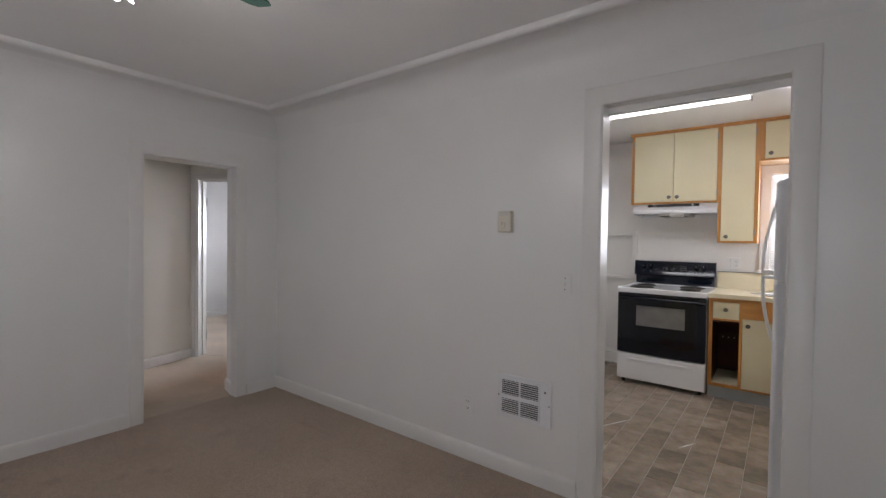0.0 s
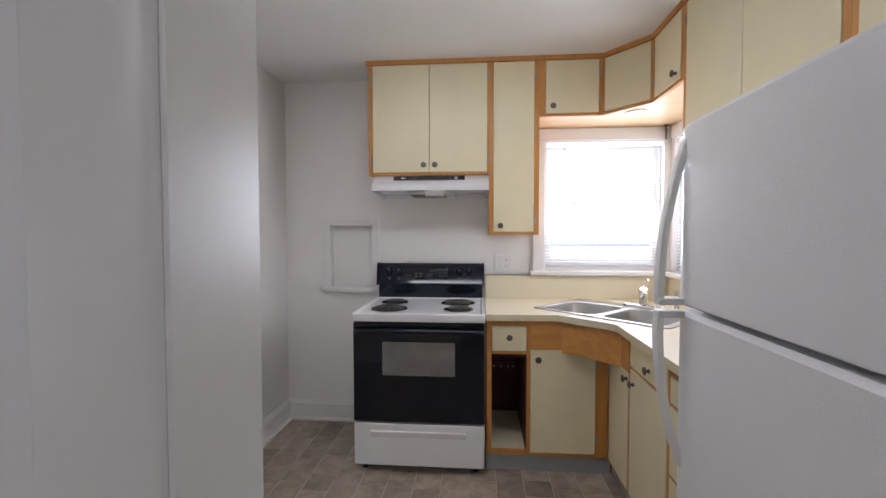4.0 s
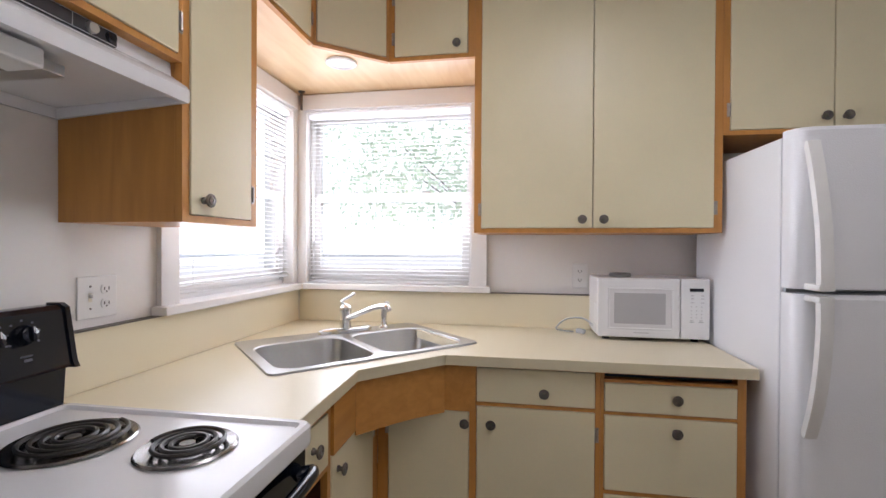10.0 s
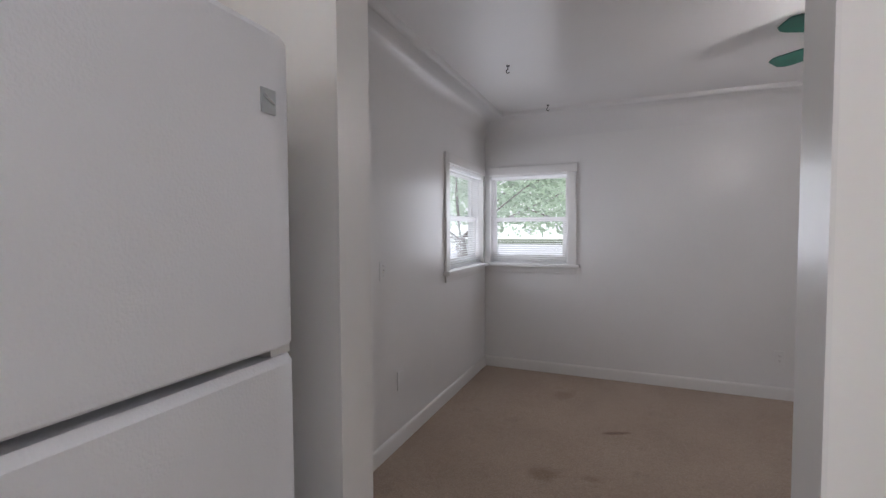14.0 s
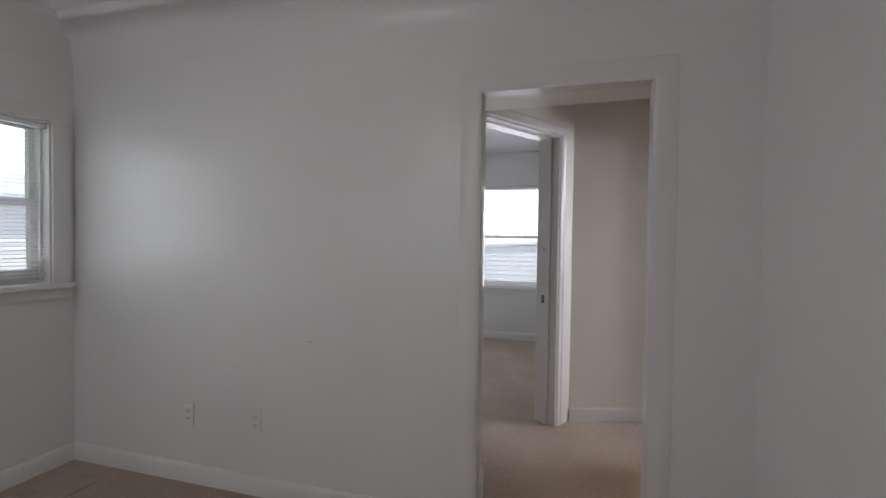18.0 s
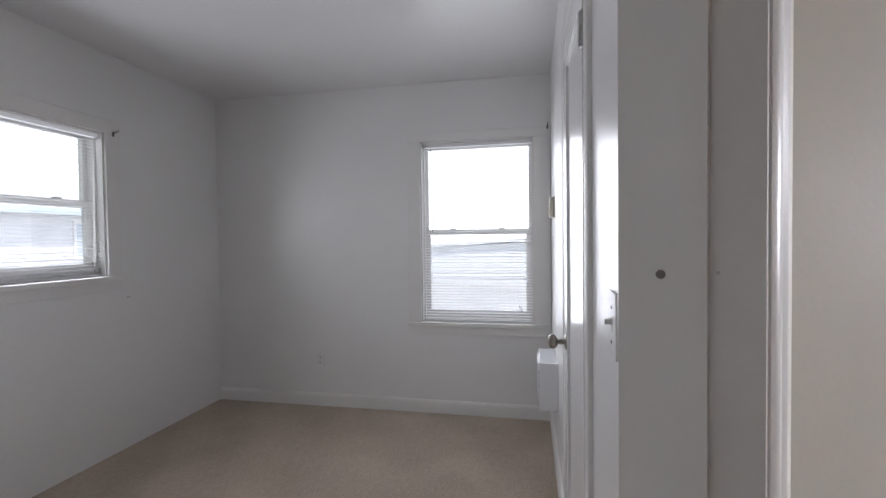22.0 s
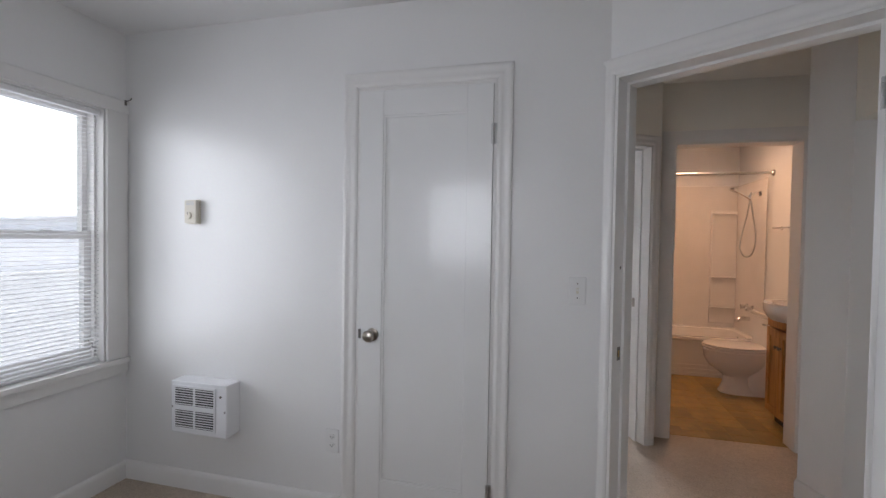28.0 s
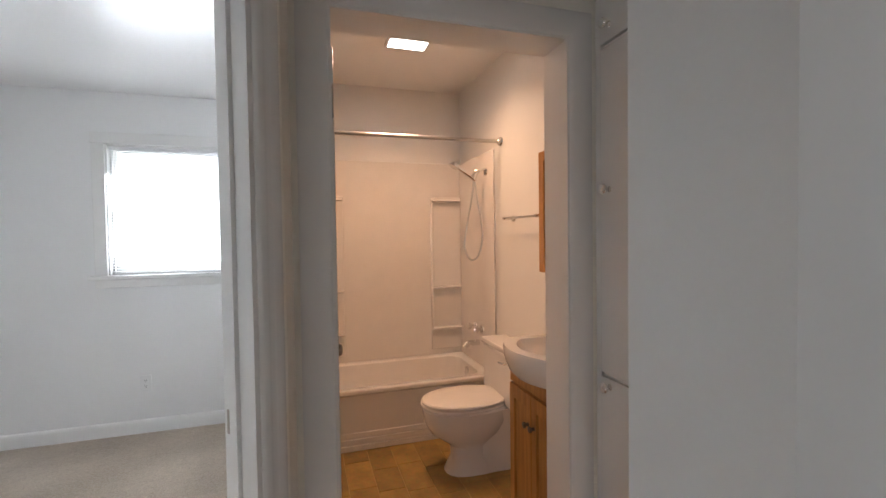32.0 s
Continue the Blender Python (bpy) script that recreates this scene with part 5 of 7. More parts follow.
def burner(cx, cy, r):
    bn = part("drip_bowl", lathe(bmesh.new(), [(r + 0.016, 0.9145), (r + 0.012, 0.9185), (r + 0.004, 0.9165), (r - 0.012, 0.9135), (0.02, 0.9130), (0.002, 0.9130)], 36, pose(cx, cy, 0), close=False), DRIP, rg, "stained chrome drip bowl")
    pts = []
    turns = 4.0 if r > 0.085 else 3.3
    for i in range(int(turns * 30)):
        a = 6.28318 * i / 30
        rad_ = 0.022 + (r - 0.024) * i / (turns * 30)
        pts.append((cx + rad_ * math.cos(a), cy + rad_ * math.sin(a), 0.9245))
    part("coil", tube(bmesh.new(), pts, 0.0046, 6), COIL, bn, "black spiral heating coil")
    part("hub", cyl(bmesh.new(), (cx, cy, 0.9165), (cx, cy, 0.924), 0.014, 14), PEWTER, bn)


for cx, cy, r in ((-1.03, 4.785, 0.073), (-1.015, 4.535, 0.094), (-0.615, 4.775, 0.094), (-0.60, 4.535, 0.073)):
    burner(cx, cy, r)
# backguard: sloped control panel on a set-back riser
bg = bmesh.new()
loft(bg, [[(x, 4.985, 0.914), (x, 4.978, 1.005), (x, 4.955, 1.012), (x, 4.962, 1.020), (x, 4.985, 1.146), (x, 4.998, 1.156), (x, 5.032, 1.156), (x, 5.032, 0.914)] for x in (RX0 + 0.012, RX1 - 0.012)])
part("backguard", bg, BLACK, rg, "glossy black control backguard")
for x in (RX0, RX1 - 0.012):
    part("end_cap", loft(bmesh.new(), [[(x_, 4.95, 1.008), (x_, 4.958, 1.024), (x_, 4.980, 1.150), (x_, 4.996, 1.160), (x_, 5.034, 1.160), (x_, 5.034, 1.008)] for x_ in (x, x + 0.012)]), BLACK, rg)
tilt = math.degrees(math.atan2(0.023, 0.126))
mcp = pose((RX0 + RX1) / 2, 4.9625, 1.02) @ pose(0, 0, 0, -tilt, 0, 0)
part("display_panel", placed(B(-0.115, 0.125, -0.003, 0.004, 0.030, 0.108, bevel=0.006), mcp), BLACKGLASS, rg, "black display panel")
part("display", placed(B(-0.005, 0.055, -0.0045, 0.0, 0.074, 0.098), mcp), material("dead_display", (0.02, 0.035, 0.028), 0.1), rg)
for bx in (-0.095, -0.065):
    for bz in (0.046, 0.066):
        part("touch_key", placed(B(bx - 0.009, bx + 0.009, -0.0045, 0, bz - 0.005, bz + 0.005, bevel=0.002), mcp), DIALPRINT, rg)
for bx in (0.068, 0.09, 0.112):
    for bz in (0.05, 0.07, 0.09):
        part("touch_key", placed(B(bx - 0.007, bx + 0.007, -0.0045, 0, bz - 0.003, bz + 0.003), mcp), DIALPRINT, rg)
for k in range(3):
    part("key_print", placed(B(-0.03, 0.0 + 0.01 * k, -0.0045, 0, 0.040 + k * 0.011, 0.043 + k * 0.011), mcp), DIALPRINT, rg)
part("name_plate", placed(B(-0.175, -0.128, -0.0022, 0, 0.052, 0.056), mcp), DIALPRINT, rg)
for kx in (-0.285, -0.215, 0.205, 0.268):
    kb = part("control_knob", lathe(bmesh.new(), [(0.023, 0), (0.022, 0.006), (0.0185, 0.010), (0.017, 0.022), (0.014, 0.024), (0.001, 0.0245)], 20, mcp @ pose(kx, 0, 0.082, 90, 0, 0)), BLACK, rg, "black control knob")
    part("grip", placed(B(kx - 0.004, kx + 0.004, -0.033, -0.022, 0.066, 0.098, bevel=0.002), mcp), BLACK, kb)
    part("pointer", placed(B(kx - 0.001, kx + 0.001, -0.0335, -0.0328, 0.084, 0.097), mcp), PLASTIC, kb)
    for a in range(-3, 4):
        th = radians(40 * a)
        part("dial_print", placed(B(kx + 0.033 * math.sin(th) - 0.002, kx + 0.033 * math.sin(th) + 0.002, -0.0022, 0, 0.082 + 0.033 * math.cos(th) - 0.002, 0.082 + 0.033 * math.cos(th) + 0.002), mcp), DIALPRINT, rg)
    part("dial_print", placed(B(kx - 0.012, kx + 0.012, -0.0022, 0, 0.034, 0.038), mcp), DIALPRINT, rg)
    part("dial_print", placed(B(kx - 0.006, kx + 0.010, -0.0022, 0, 0.024, 0.030), mcp), DIALPRINT, rg)
# oven door
od = part("oven_door", B(RX0 + 0.002, RX1 - 0.002, RYF - 0.006, RYF + 0.045, 0.30, 0.862, bevel=0.005), BLACKGLASS, rg, "black glass oven door")
part("window", placed(B(-1.022, -0.612, RYF - 0.0075, RYF, 0.565, 0.755, bevel=0.001), Matrix()), OVENWIN, od, "smoked oven window with a grey reflection put into its colour")
hd = bmesh.new()
tube(hd, spline([(RX0 + 0.035, RYF - 0.004, 0.815), (RX0 + 0.05, RYF - 0.04, 0.822), (-0.82, RYF - 0.05, 0.826), (RX1 - 0.05, RYF - 0.04, 0.822), (RX1 - 0.035, RYF - 0.004, 0.815)]), 0.0135, 12)
part("handle", hd, BLACK, od, "curved black door handle")
part("vent_strip", B(RX0 + 0.004, RX1 - 0.004, RYF + 0.005, RYF + 0.04, 0.864, 0.872), DARKSLOT, rg)
dr = part("drawer", B(RX0 + 0.003, RX1 - 0.003, RYF - 0.004, RYF + 0.04, 0.045, 0.288, bevel=0.006), ENAMEL, rg, "white storage drawer")
part("finger_lip", loft(bmesh.new(), [[(x, RYF - 0.004, 0.248), (x, RYF - 0.012, 0.243), (x, RYF - 0.012, 0.236), (x, RYF - 0.004, 0.210)] for x in (-1.09, -1.075, -0.565, -0.55)]), ENAMEL, dr)
for x in (RX0 + 0.05, RX1 - 0.05):
    for y in (RYF + 0.06, RYB - 0.05):
        part("foot", cyl(bmesh.new(), (x, y, 0), (x, y, 0.05), 0.016, 10), DARKSLOT, rg)

# range hood
HX0, HX1, HZ1 = -1.152, -0.420, 1.7295
FLX0, FLX1 = -0.935, -0.648
hood = thing("range_hood", (-0.80, 4.8, 1.604), "white enamel under-cabinet range hood", "range hood")
hb = bmesh.new()
loft(hb, [[(x, 5.046, HZ1), (x, 4.730, HZ1), (x, 4.727, 1.699), (x, 4.714, 1.690), (x, 4.686, 1.672), (x, 4.678, 1.662), (x, 4.677, 1.642), (x, 4.680, 1.632), (x, 4.694, 1.632), (x, 4.695, 1.650), (x, 5.046, 1.636)] for x in (HX0, HX1)])
part("shell", hb, ENAMEL, hood)
for x in (HX0, HX1 - 0.008):
    part("side_wall", loft(bmesh.new(), [[(x_, 4.6955, 1.632), (x_, 5.046, 1.609), (x_, 5.046, 1.6355), (x_, 4.6955, 1.6495)] for x_ in (x, x + 0.008)]), ENAMEL, hood)
part("back_wall", B(HX0 + 0.009, HX1 - 0.009, 5.038, 5.046, 1.609, 1.6355), ENAMEL, hood)
part("crease", B(HX0 + 0.11, HX1 - 0.11, 4.7085, 4.7115, 1.6860, 1.6875), ENAMEL, hood)
part("control_strip", B(-1.022, -0.570, 4.7205, 4.732, 1.699, 1.727, bevel=0.001), SMOKE, hood, "black control strip")
part("name_plate", B(-0.975, -0.945, 4.7188, 4.721, 1.710, 1.717), CHROME, hood)
part("dial", lathe(bmesh.new(), [(0.011, 0), (0.010, 0.008), (0.001, 0.009)], 16, pose(-0.625, 4.7205, 1.713, 90, 0, 0)), STEEL, hood, "chrome fan dial")
part("switch", lathe(bmesh.new(), [(0.010, 0), (0.009, 0.008), (0.001, 0.009)], 16, pose(-0.586, 4.7205, 1.713, 90, 0, 0)), BLACK, hood, "black lamp switch")
for x0, x1, z0, z1 in ((-1.021, -0.571, 1.6995, 1.7005), (-1.021, -0.571, 1.7255, 1.7265), (-0.89, -0.889, 1.7010, 1.7250), (-0.662, -0.661, 1.7010, 1.7250)):
    part("strip_line", B(x0, x1, 4.7198, 4.721, z0, z1), GREYTXT, hood)
gf = part("grease_filter", B(FLX0, FLX1, 4.752, 5.034, 1.612, 1.6330, bevel=0.002), STEEL, hood, "dull steel filter frame")
part("mesh", B(FLX0 + 0.012, FLX1 - 0.05, 4.766, 4.99, 1.6105, 1.6125), FILTER, gf, "brown grease-stained filter mesh")
for k in range(24):
    part("mesh_wire", B(FLX0 + 0.014 + 0.0094 * k, FLX0 + 0.0155 + 0.0094 * k, 4.767, 4.989, 1.6090, 1.6106), FILTER, gf)
part("lamp_cover", B(-0.824, -0.702, 4.728, 4.806, 1.6035, 1.640, bevel=0.006), PLASTIC, hood, "white plastic lamp cover")


# refrigerator
FX, FY0, FY1, FZ = 0.035, 2.462, 3.145, 1.641
fr = thing("refrigerator", (0.4, 2.8, 0), "white textured top-freezer refrigerator with curved handles", "refrigerator")
part("cabinet", B(FX + 0.085, 0.745, FY0 + 0.004, FY1 - 0.002, 0.03, FZ - 0.012, bevel=0.006), FRIDGE, fr)
part("gasket", B(FX + 0.072, FX + 0.0855, FY0 + 0.012, FY1 - 0.012, 0.10, FZ - 0.02), GREYPLATE, fr)


def fridge_door(z0, z1):
    rings = []
    for y, dx in ((FY0, 0.020), (FY0 + 0.004, 0.010), (FY0 + 0.016, 0.002), (FY0 + 0.05, 0.0), (FY1 - 0.05, 0.0), (FY1 - 0.028, 0.004), (FY1 - 0.010, 0.014), (FY1, 0.034)):
        rings.append([(FX + dx, y, z0 + 0.004), (FX + dx + 0.004, y, z0), (FX + 0.072, y, z0), (FX + 0.072, y, z1), (FX + dx + 0.01, y, z1), (FX + dx, y, z1 - 0.012)])
    return loft(bmesh.new(), rings)


d_up = part("freezer_door", fridge_door(1.184, FZ), FRIDGE, fr, "white textured freezer door")
d_lo = part("lower_door", fridge_door(0.10, 1.170), FRIDGE, fr, "white textured refrigerator door")


def fridge_handle(pts, w=0.020):
    rings = []
    c = spline(pts, 8)
    for i, p_ in enumerate(c):
        d = (c[min(i + 1, len(c) - 1)] - c[max(i - 1, 0)]).normalized()
        n_ = Vector((d.z, 0, -d.x))
        rings.append([p_ + n_ * a + Vector((0, b, 0)) for a, b in ((-0.007, -w), (0.007, -w * 0.8), (0.010, 0), (0.007, w * 0.8), (-0.007, w))])
    return loft(bmesh.new(), rings)


HY = FY1 - 0.040
part("handle", fridge_handle([(FX + 0.006, HY, 1.598), (FX - 0.018, HY, 1.51), (FX - 0.045, HY, 1.37), (FX - 0.055, HY, 1.24), (FX - 0.054, HY, 1.186)]), PLASTIC, d_up, "curved white handle")
part("handle_foot", B(FX - 0.062, FX + 0.004, HY - 0.02, HY + 0.02, 1.184, 1.202, bevel=0.004), PLASTIC, d_up)
part("handle", fridge_handle([(FX - 0.054, HY, 1.168), (FX - 0.056, HY, 1.10), (FX - 0.048, HY, 0.99), (FX - 0.026, HY, 0.87), (FX + 0.006, HY, 0.770)]), PLASTIC, d_lo, "curved white handle")
part("handle_foot", B(FX - 0.062, FX + 0.004, HY - 0.02, HY + 0.02, 1.152, 1.170, bevel=0.004), PLASTIC, d_lo)
part("badge", B(FX - 0.0025, FX + 0.003, FY0 + 0.040, FY0 + 0.066, 1.518, 1.552), GREYPLATE, d_up, "small square grey badge")
part("badge_mark", placed(B(-0.011, 0.011, -0.001, 0.001, -0.002, 0.002), pose(FX - 0.0032, FY0 + 0.053, 1.537, 0, 0, 90) @ pose(0, 0, 0, 0, -28, 0)), CHROME, d_up)
part("hinge_cover", B(FX + 0.03, FX + 0.12, FY0 + 0.01, FY0 + 0.06, FZ - 0.010, FZ + 0.008, bevel=0.004), PLASTIC, fr)
part("hinge_pin", B(FX + 0.012, FX + 0.05, FY0 + 0.006, FY0 + 0.045, 1.171, 1.183), PLASTIC, fr)
part("toe_grille", B(FX + 0.05, FX + 0.085, FY0 + 0.01, FY1 - 0.01, 0.015, 0.09), GREYPLATE, fr)
for y in (FY0 + 0.06, FY1 - 0.06):
    part("foot", cyl(bmesh.new(), (FX + 0.12, y, 0), (FX + 0.12, y, 0.035), 0.018, 10), DARKSLOT, fr)
    part("foot", cyl(bmesh.new(), (0.70, y, 0), (0.70, y, 0.035), 0.018, 10), DARKSLOT, fr)

# microwave
KEYGREY = material("pale_key_print", (0.55, 0.55, 0.57), 0.5, var=0.02)
mm_ = pose(0.560, 3.585, 0.914, 0, 0, -90)    # local x towards the refrigerator, y into the counter
mw = thing("microwave_oven", (0.5, 3.45, 0.914), "white countertop microwave oven", "microwave")
mw.matrix_basis = mm_
MW, MD, MZ0, MZ1 = 0.428, 0.222, 0.016, 0.258
part("case", placed(B(0, MW, 0.018, MD, MZ0, MZ1, bevel=0.006), mm_), ENAMEL, mw)
dd = part("door", placed(B(0.0, 0.318, 0, 0.018, MZ0, MZ1, bevel=0.005), mm_), ENAMEL, mw, "white door with a grey window")
for x0, x1, z0, z1 in ((0.040, 0.290, 0.212, 0.219), (0.040, 0.290, 0.049, 0.056), (0.040, 0.047, 0.056, 0.212), (0.283, 0.290, 0.056, 0.212)):
    part("window_bezel", placed(B(x0, x1, -0.005, 0.002, z0, z1, bevel=0.002), mm_), ENAMEL, dd)
part("window_ledge", placed(B(0.047, 0.283, -0.0008, 0.002, 0.056, 0.212), mm_), material("microwave_ledge", (0.72, 0.72, 0.74), 0.4, var=0.02), dd)
part("window", placed(B(0.064, 0.262, -0.0018, 0.002, 0.072, 0.198, bevel=0.0006), mm_), material("microwave_mesh", (0.47, 0.47, 0.49), 0.22, var=0.02, fine=400), dd, "grey mesh window")
cp_ = part("control_panel", placed(B(0.320, MW, 0, 0.018, MZ0, MZ1, bevel=0.005), mm_), ENAMEL, mw)
part("display", placed(B(0.352, 0.404, -0.0015, 0.002, 0.208, 0.221), mm_), BLACKGLASS, cp_, "dark clock display")
for r_, cols in ((0.190, 2), (0.178, 2), (0.162, 2), (0.146, 3), (0.130, 3), (0.116, 3), (0.102, 3)):
    for c_ in range(cols):
        kx_ = 0.356 + c_ * (0.038 if cols == 2 else 0.019)
        kw_ = 0.012 if cols == 2 else 0.005
        part("key", placed(B(kx_, kx_ + kw_, -0.001, 0.002, r_, r_ + 0.0035), mm_), KEYGREY, cp_)
for kx_ in (0.352, 0.386):
    part("key", placed(B(kx_, kx_ + 0.018, -0.001, 0.002, 0.084, 0.087), mm_), GREYPLATE, cp_)
    part("key", placed(B(kx_ + 0.002, kx_ + 0.014, -0.001, 0.002, 0.090, 0.094), mm_), KEYGREY, cp_)
part("name_print", placed(B(0.14, 0.20, -0.001, 0.002, 0.034, 0.038), mm_), KEYGREY, dd)
for k in range(7):
    part("vent_slot", placed(B(-0.0008, 0.002, 0.03, 0.10, 0.065 + k * 0.012, 0.070 + k * 0.012), mm_), GREYPLATE, mw)
for x in (0.04, MW - 0.04):
    for y in (0.05, MD - 0.05):
        part("foot", placed(cyl(bmesh.new(), (x, y, 0), (x, y, 0.021), 0.014, 10), mm_), DARKSLOT, mw)
puck = single("round_lid", lathe(bmesh.new(), [(0.042, 0), (0.044, 0.004), (0.044, 0.013), (0.040, 0.017), (0.030, 0.0175), (0.028, 0.015), (0.002, 0.015)], 28, mm_ @ pose(0.105, 0.09, MZ1)), CORD, "small dark round lid lying on the microwave", "lid")
cd = thing("power_cord", (0.7, 3.72, 0.92), "grey microwave power cord with a plug on the counter", "cord")
part("cord", tube(bmesh.new(), spline([(0.67, 3.584, 0.955), (0.70, 3.625, 0.980), (0.735, 3.69, 0.97), (0.75, 3.73, 0.935), (0.735, 3.73, 0.920), (0.70, 3.665, 0.919)]), 0.0035, 8), GREYPLATE, cd)
part("plug", placed(B(-0.02, 0.02, -0.012, 0.012, 0, 0.02, bevel=0.005), pose(0.69, 3.635, 0.9145, 0, 0, 60)), GREYPLATE, cd, "moulded grey plug")


# ---- wall fittings ----
def plate(name, m, kind, label, w=0.07, h=0.115):
    """Cover plate on a wall: in m x runs along the wall, y into it, z up from the plate's centre."""
    r = thing(name, (0, 0, 0), label, "switch" if "switch" in name else "outlet")
    r.matrix_basis = m
    part("cover_plate", placed(B(-w / 2, w / 2, -0.006, 0, -h / 2, h / 2, bevel=0.003), m), PLASTIC, r)
    xs = {"outlet": [(0, "o")], "switch": [(0, "s")], "both": [(-0.023, "s"), (0.023, "o")], "blank": []}[kind]
    for cx, k in xs:
        if k == "o":
            for zc in (-0.020, 0.020):
                f = part("socket_face", placed(loft(bmesh.new(), [[(cx + x, y_, zc + z) for x, z in [(0.0165 * math.cos(radians(a)), max(-0.0125, min(0.0125, 0.017 * math.sin(radians(a))))) for a in range(0, 360, 20)]] for y_ in (-0.0085, -0.005)]), m), PLASTIC, r)
                part("slot", placed(B(cx - 0.008, cx - 0.0055, -0.009, -0.006, zc - 0.003, zc + 0.006), m), DARKSLOT, f)
                part("slot", placed(B(cx + 0.0055, cx + 0.008, -0.009, -0.006, zc - 0.003, zc + 0.006), m), DARKSLOT, f)
                part("slot", placed(cyl(bmesh.new(), (cx, -0.009, zc - 0.007), (cx, -0.006, zc - 0.007), 0.0024, 8), m), DARKSLOT, f)
        else:
            part("toggle_surround", placed(B(cx - 0.005, cx + 0.005, -0.0065, -0.005, -0.012, 0.012), m), IVORY, r)
            part("toggle", placed(B(cx - 0.0035, cx + 0.0035, -0.018, -0.005, 0.0, 0.009, bevel=0.001), m), PLASTIC, r)
            for zc in (-0.03, 0.03):
                part("screw", placed(cyl(bmesh.new(), (cx, -0.0072, zc), (cx, -0.005, zc), 0.003, 8), m), PEWTER, r)
    return r


plate("wall_outlet", pose(-0.314, 5.05, 1.157), "both", "white combined switch and outlet plate above the counter", 0.116)
plate("wall_outlet", pose(0.81, 3.625, 1.164, 0, 0, -90), "outlet", "white duplex outlet above the counter")
plate("wall_outlet", pose(-1.89 + 0.015, 4.55, 1.21, 0, 0, 90), "blank", "small blank white wall plate")
# recessed wall niche beside the range
NX0, NX1, NZ0, NZ1 = -1.546, -1.241, 0.978, 1.420
nc = thing("wall_niche", (-1.37, 5.05, 0.95), "white shallow recessed wall niche with a bowed shelf", "niche")
tagged(nc, kind="structure")
for nm, bm in (("casing", B(NX0 - 0.05, NX0, 5.034, 5.0495, NZ0, NZ1 + 0.045, bevel=0.003)), ("casing", B(NX1, NX1 + 0.05, 5.034, 5.0495, NZ0, NZ1 + 0.045, bevel=0.003)),
               ("casing", B(NX0, NX1, 5.034, 5.0495, NZ1, NZ1 + 0.045, bevel=0.003))):
    part(nm, bm, TRIM, nc)
part("shelf", loft(bmesh.new(), [[(x, 5.0495 - 0.018 - 0.035 * math.sin(math.pi * (k / 10)), z) for z in (NZ0 - 0.026, NZ0)] + [(x, 5.0495, z) for z in (NZ0, NZ0 - 0.026)] for k, x in [(i, NX0 - 0.065 + (NX1 - NX0 + 0.13) * i / 10) for i in range(11)]]), TRIM, nc, "bowed white shelf")
part("back_board", B(NX0 + 0.001, NX1 - 0.001, 5.098, 5.14, NZ0, NZ1), TRIM, nc)
part("base_board", B(NX0 + 0.001, NX1 - 0.001, 5.0496, 5.098, NZ0, NZ0 + 0.002), TRIM, nc)
# ceiling tube light
tl = thing("fluorescent_fixture", (-0.69, 3.56, 2.44), "lit white fluorescent ceiling fixture with a wrap lens", "light")
part("pan", B(-1.27, -0.14, 3.46, 3.67, 2.405, 2.4395, bevel=0.004), ENAMEL, tl)
ln = bmesh.new()
loft(ln, [[(x, 3.46, 2.404), (x, 3.452, 2.388), (x, 3.47, 2.352), (x, 3.51, 2.340), (x, 3.62, 2.340), (x, 3.66, 2.352), (x, 3.678, 2.388), (x, 3.67, 2.404)] for x in (-1.275, -0.135)])
part("lens", ln, TUBE, tl, "glowing prismatic lens")
for x in (-1.285, -0.135):
    part("end_cap", B(x, x + 0.010, 3.450, 3.680, 2.336, 2.4395, bevel=0.003), ENAMEL, tl)
# shallow cupboard by the doorway
sc = thing("broom_cupboard", (-0.95, 2.43, 0), "shallow cream cupboard with a fir top beside the doorway", "cupboard")
part("body", B(-1.20, -0.79, 2.2955, 2.52, 0.10, 1.49), CREAM, sc)
part("plinth", B(-1.19, -0.80, 2.2955, 2.50, 0, 0.10), FIR, sc)
part("top_board", B(-1.21, -0.80, 2.2955, 2.51, 1.49, 1.56), FIR_X, sc, "orange fir top board")
part("door", B(-1.195, -0.795, 2.52, 2.538, 0.11, 1.485, bevel=0.003), CREAM, sc)

# ---- living room fittings ----
FANX, FANY = -1.485, 0.40
fan = thing("ceiling_fan", (FANX, FANY, 2.44), "ceiling fan with dark green blades and lit tulip glass shades", "fan")
mfan = pose(FANX, FANY, 0)
part("canopy", lathe(bmesh.new(), [(0.065, 2.4395), (0.066, 2.425), (0.050, 2.395), (0.028, 2.385), (0.024, 2.362)], 28, mfan), BRASS, fan, "polished brass canopy")
part("motor_housing", lathe(bmesh.new(), [(0.03, 2.362), (0.075, 2.354), (0.105, 2.331), (0.112, 2.301), (0.105, 2.266), (0.085, 2.249), (0.05, 2.243)], 32, mfan), BRASS, fan, "polished brass motor housing")
part("light_kit", lathe(bmesh.new(), [(0.045, 2.2428), (0.052, 2.220), (0.058, 2.185), (0.046, 2.158), (0.020, 2.143), (0.004, 2.139)], 28, mfan), BRASS, fan, "brass light kit")


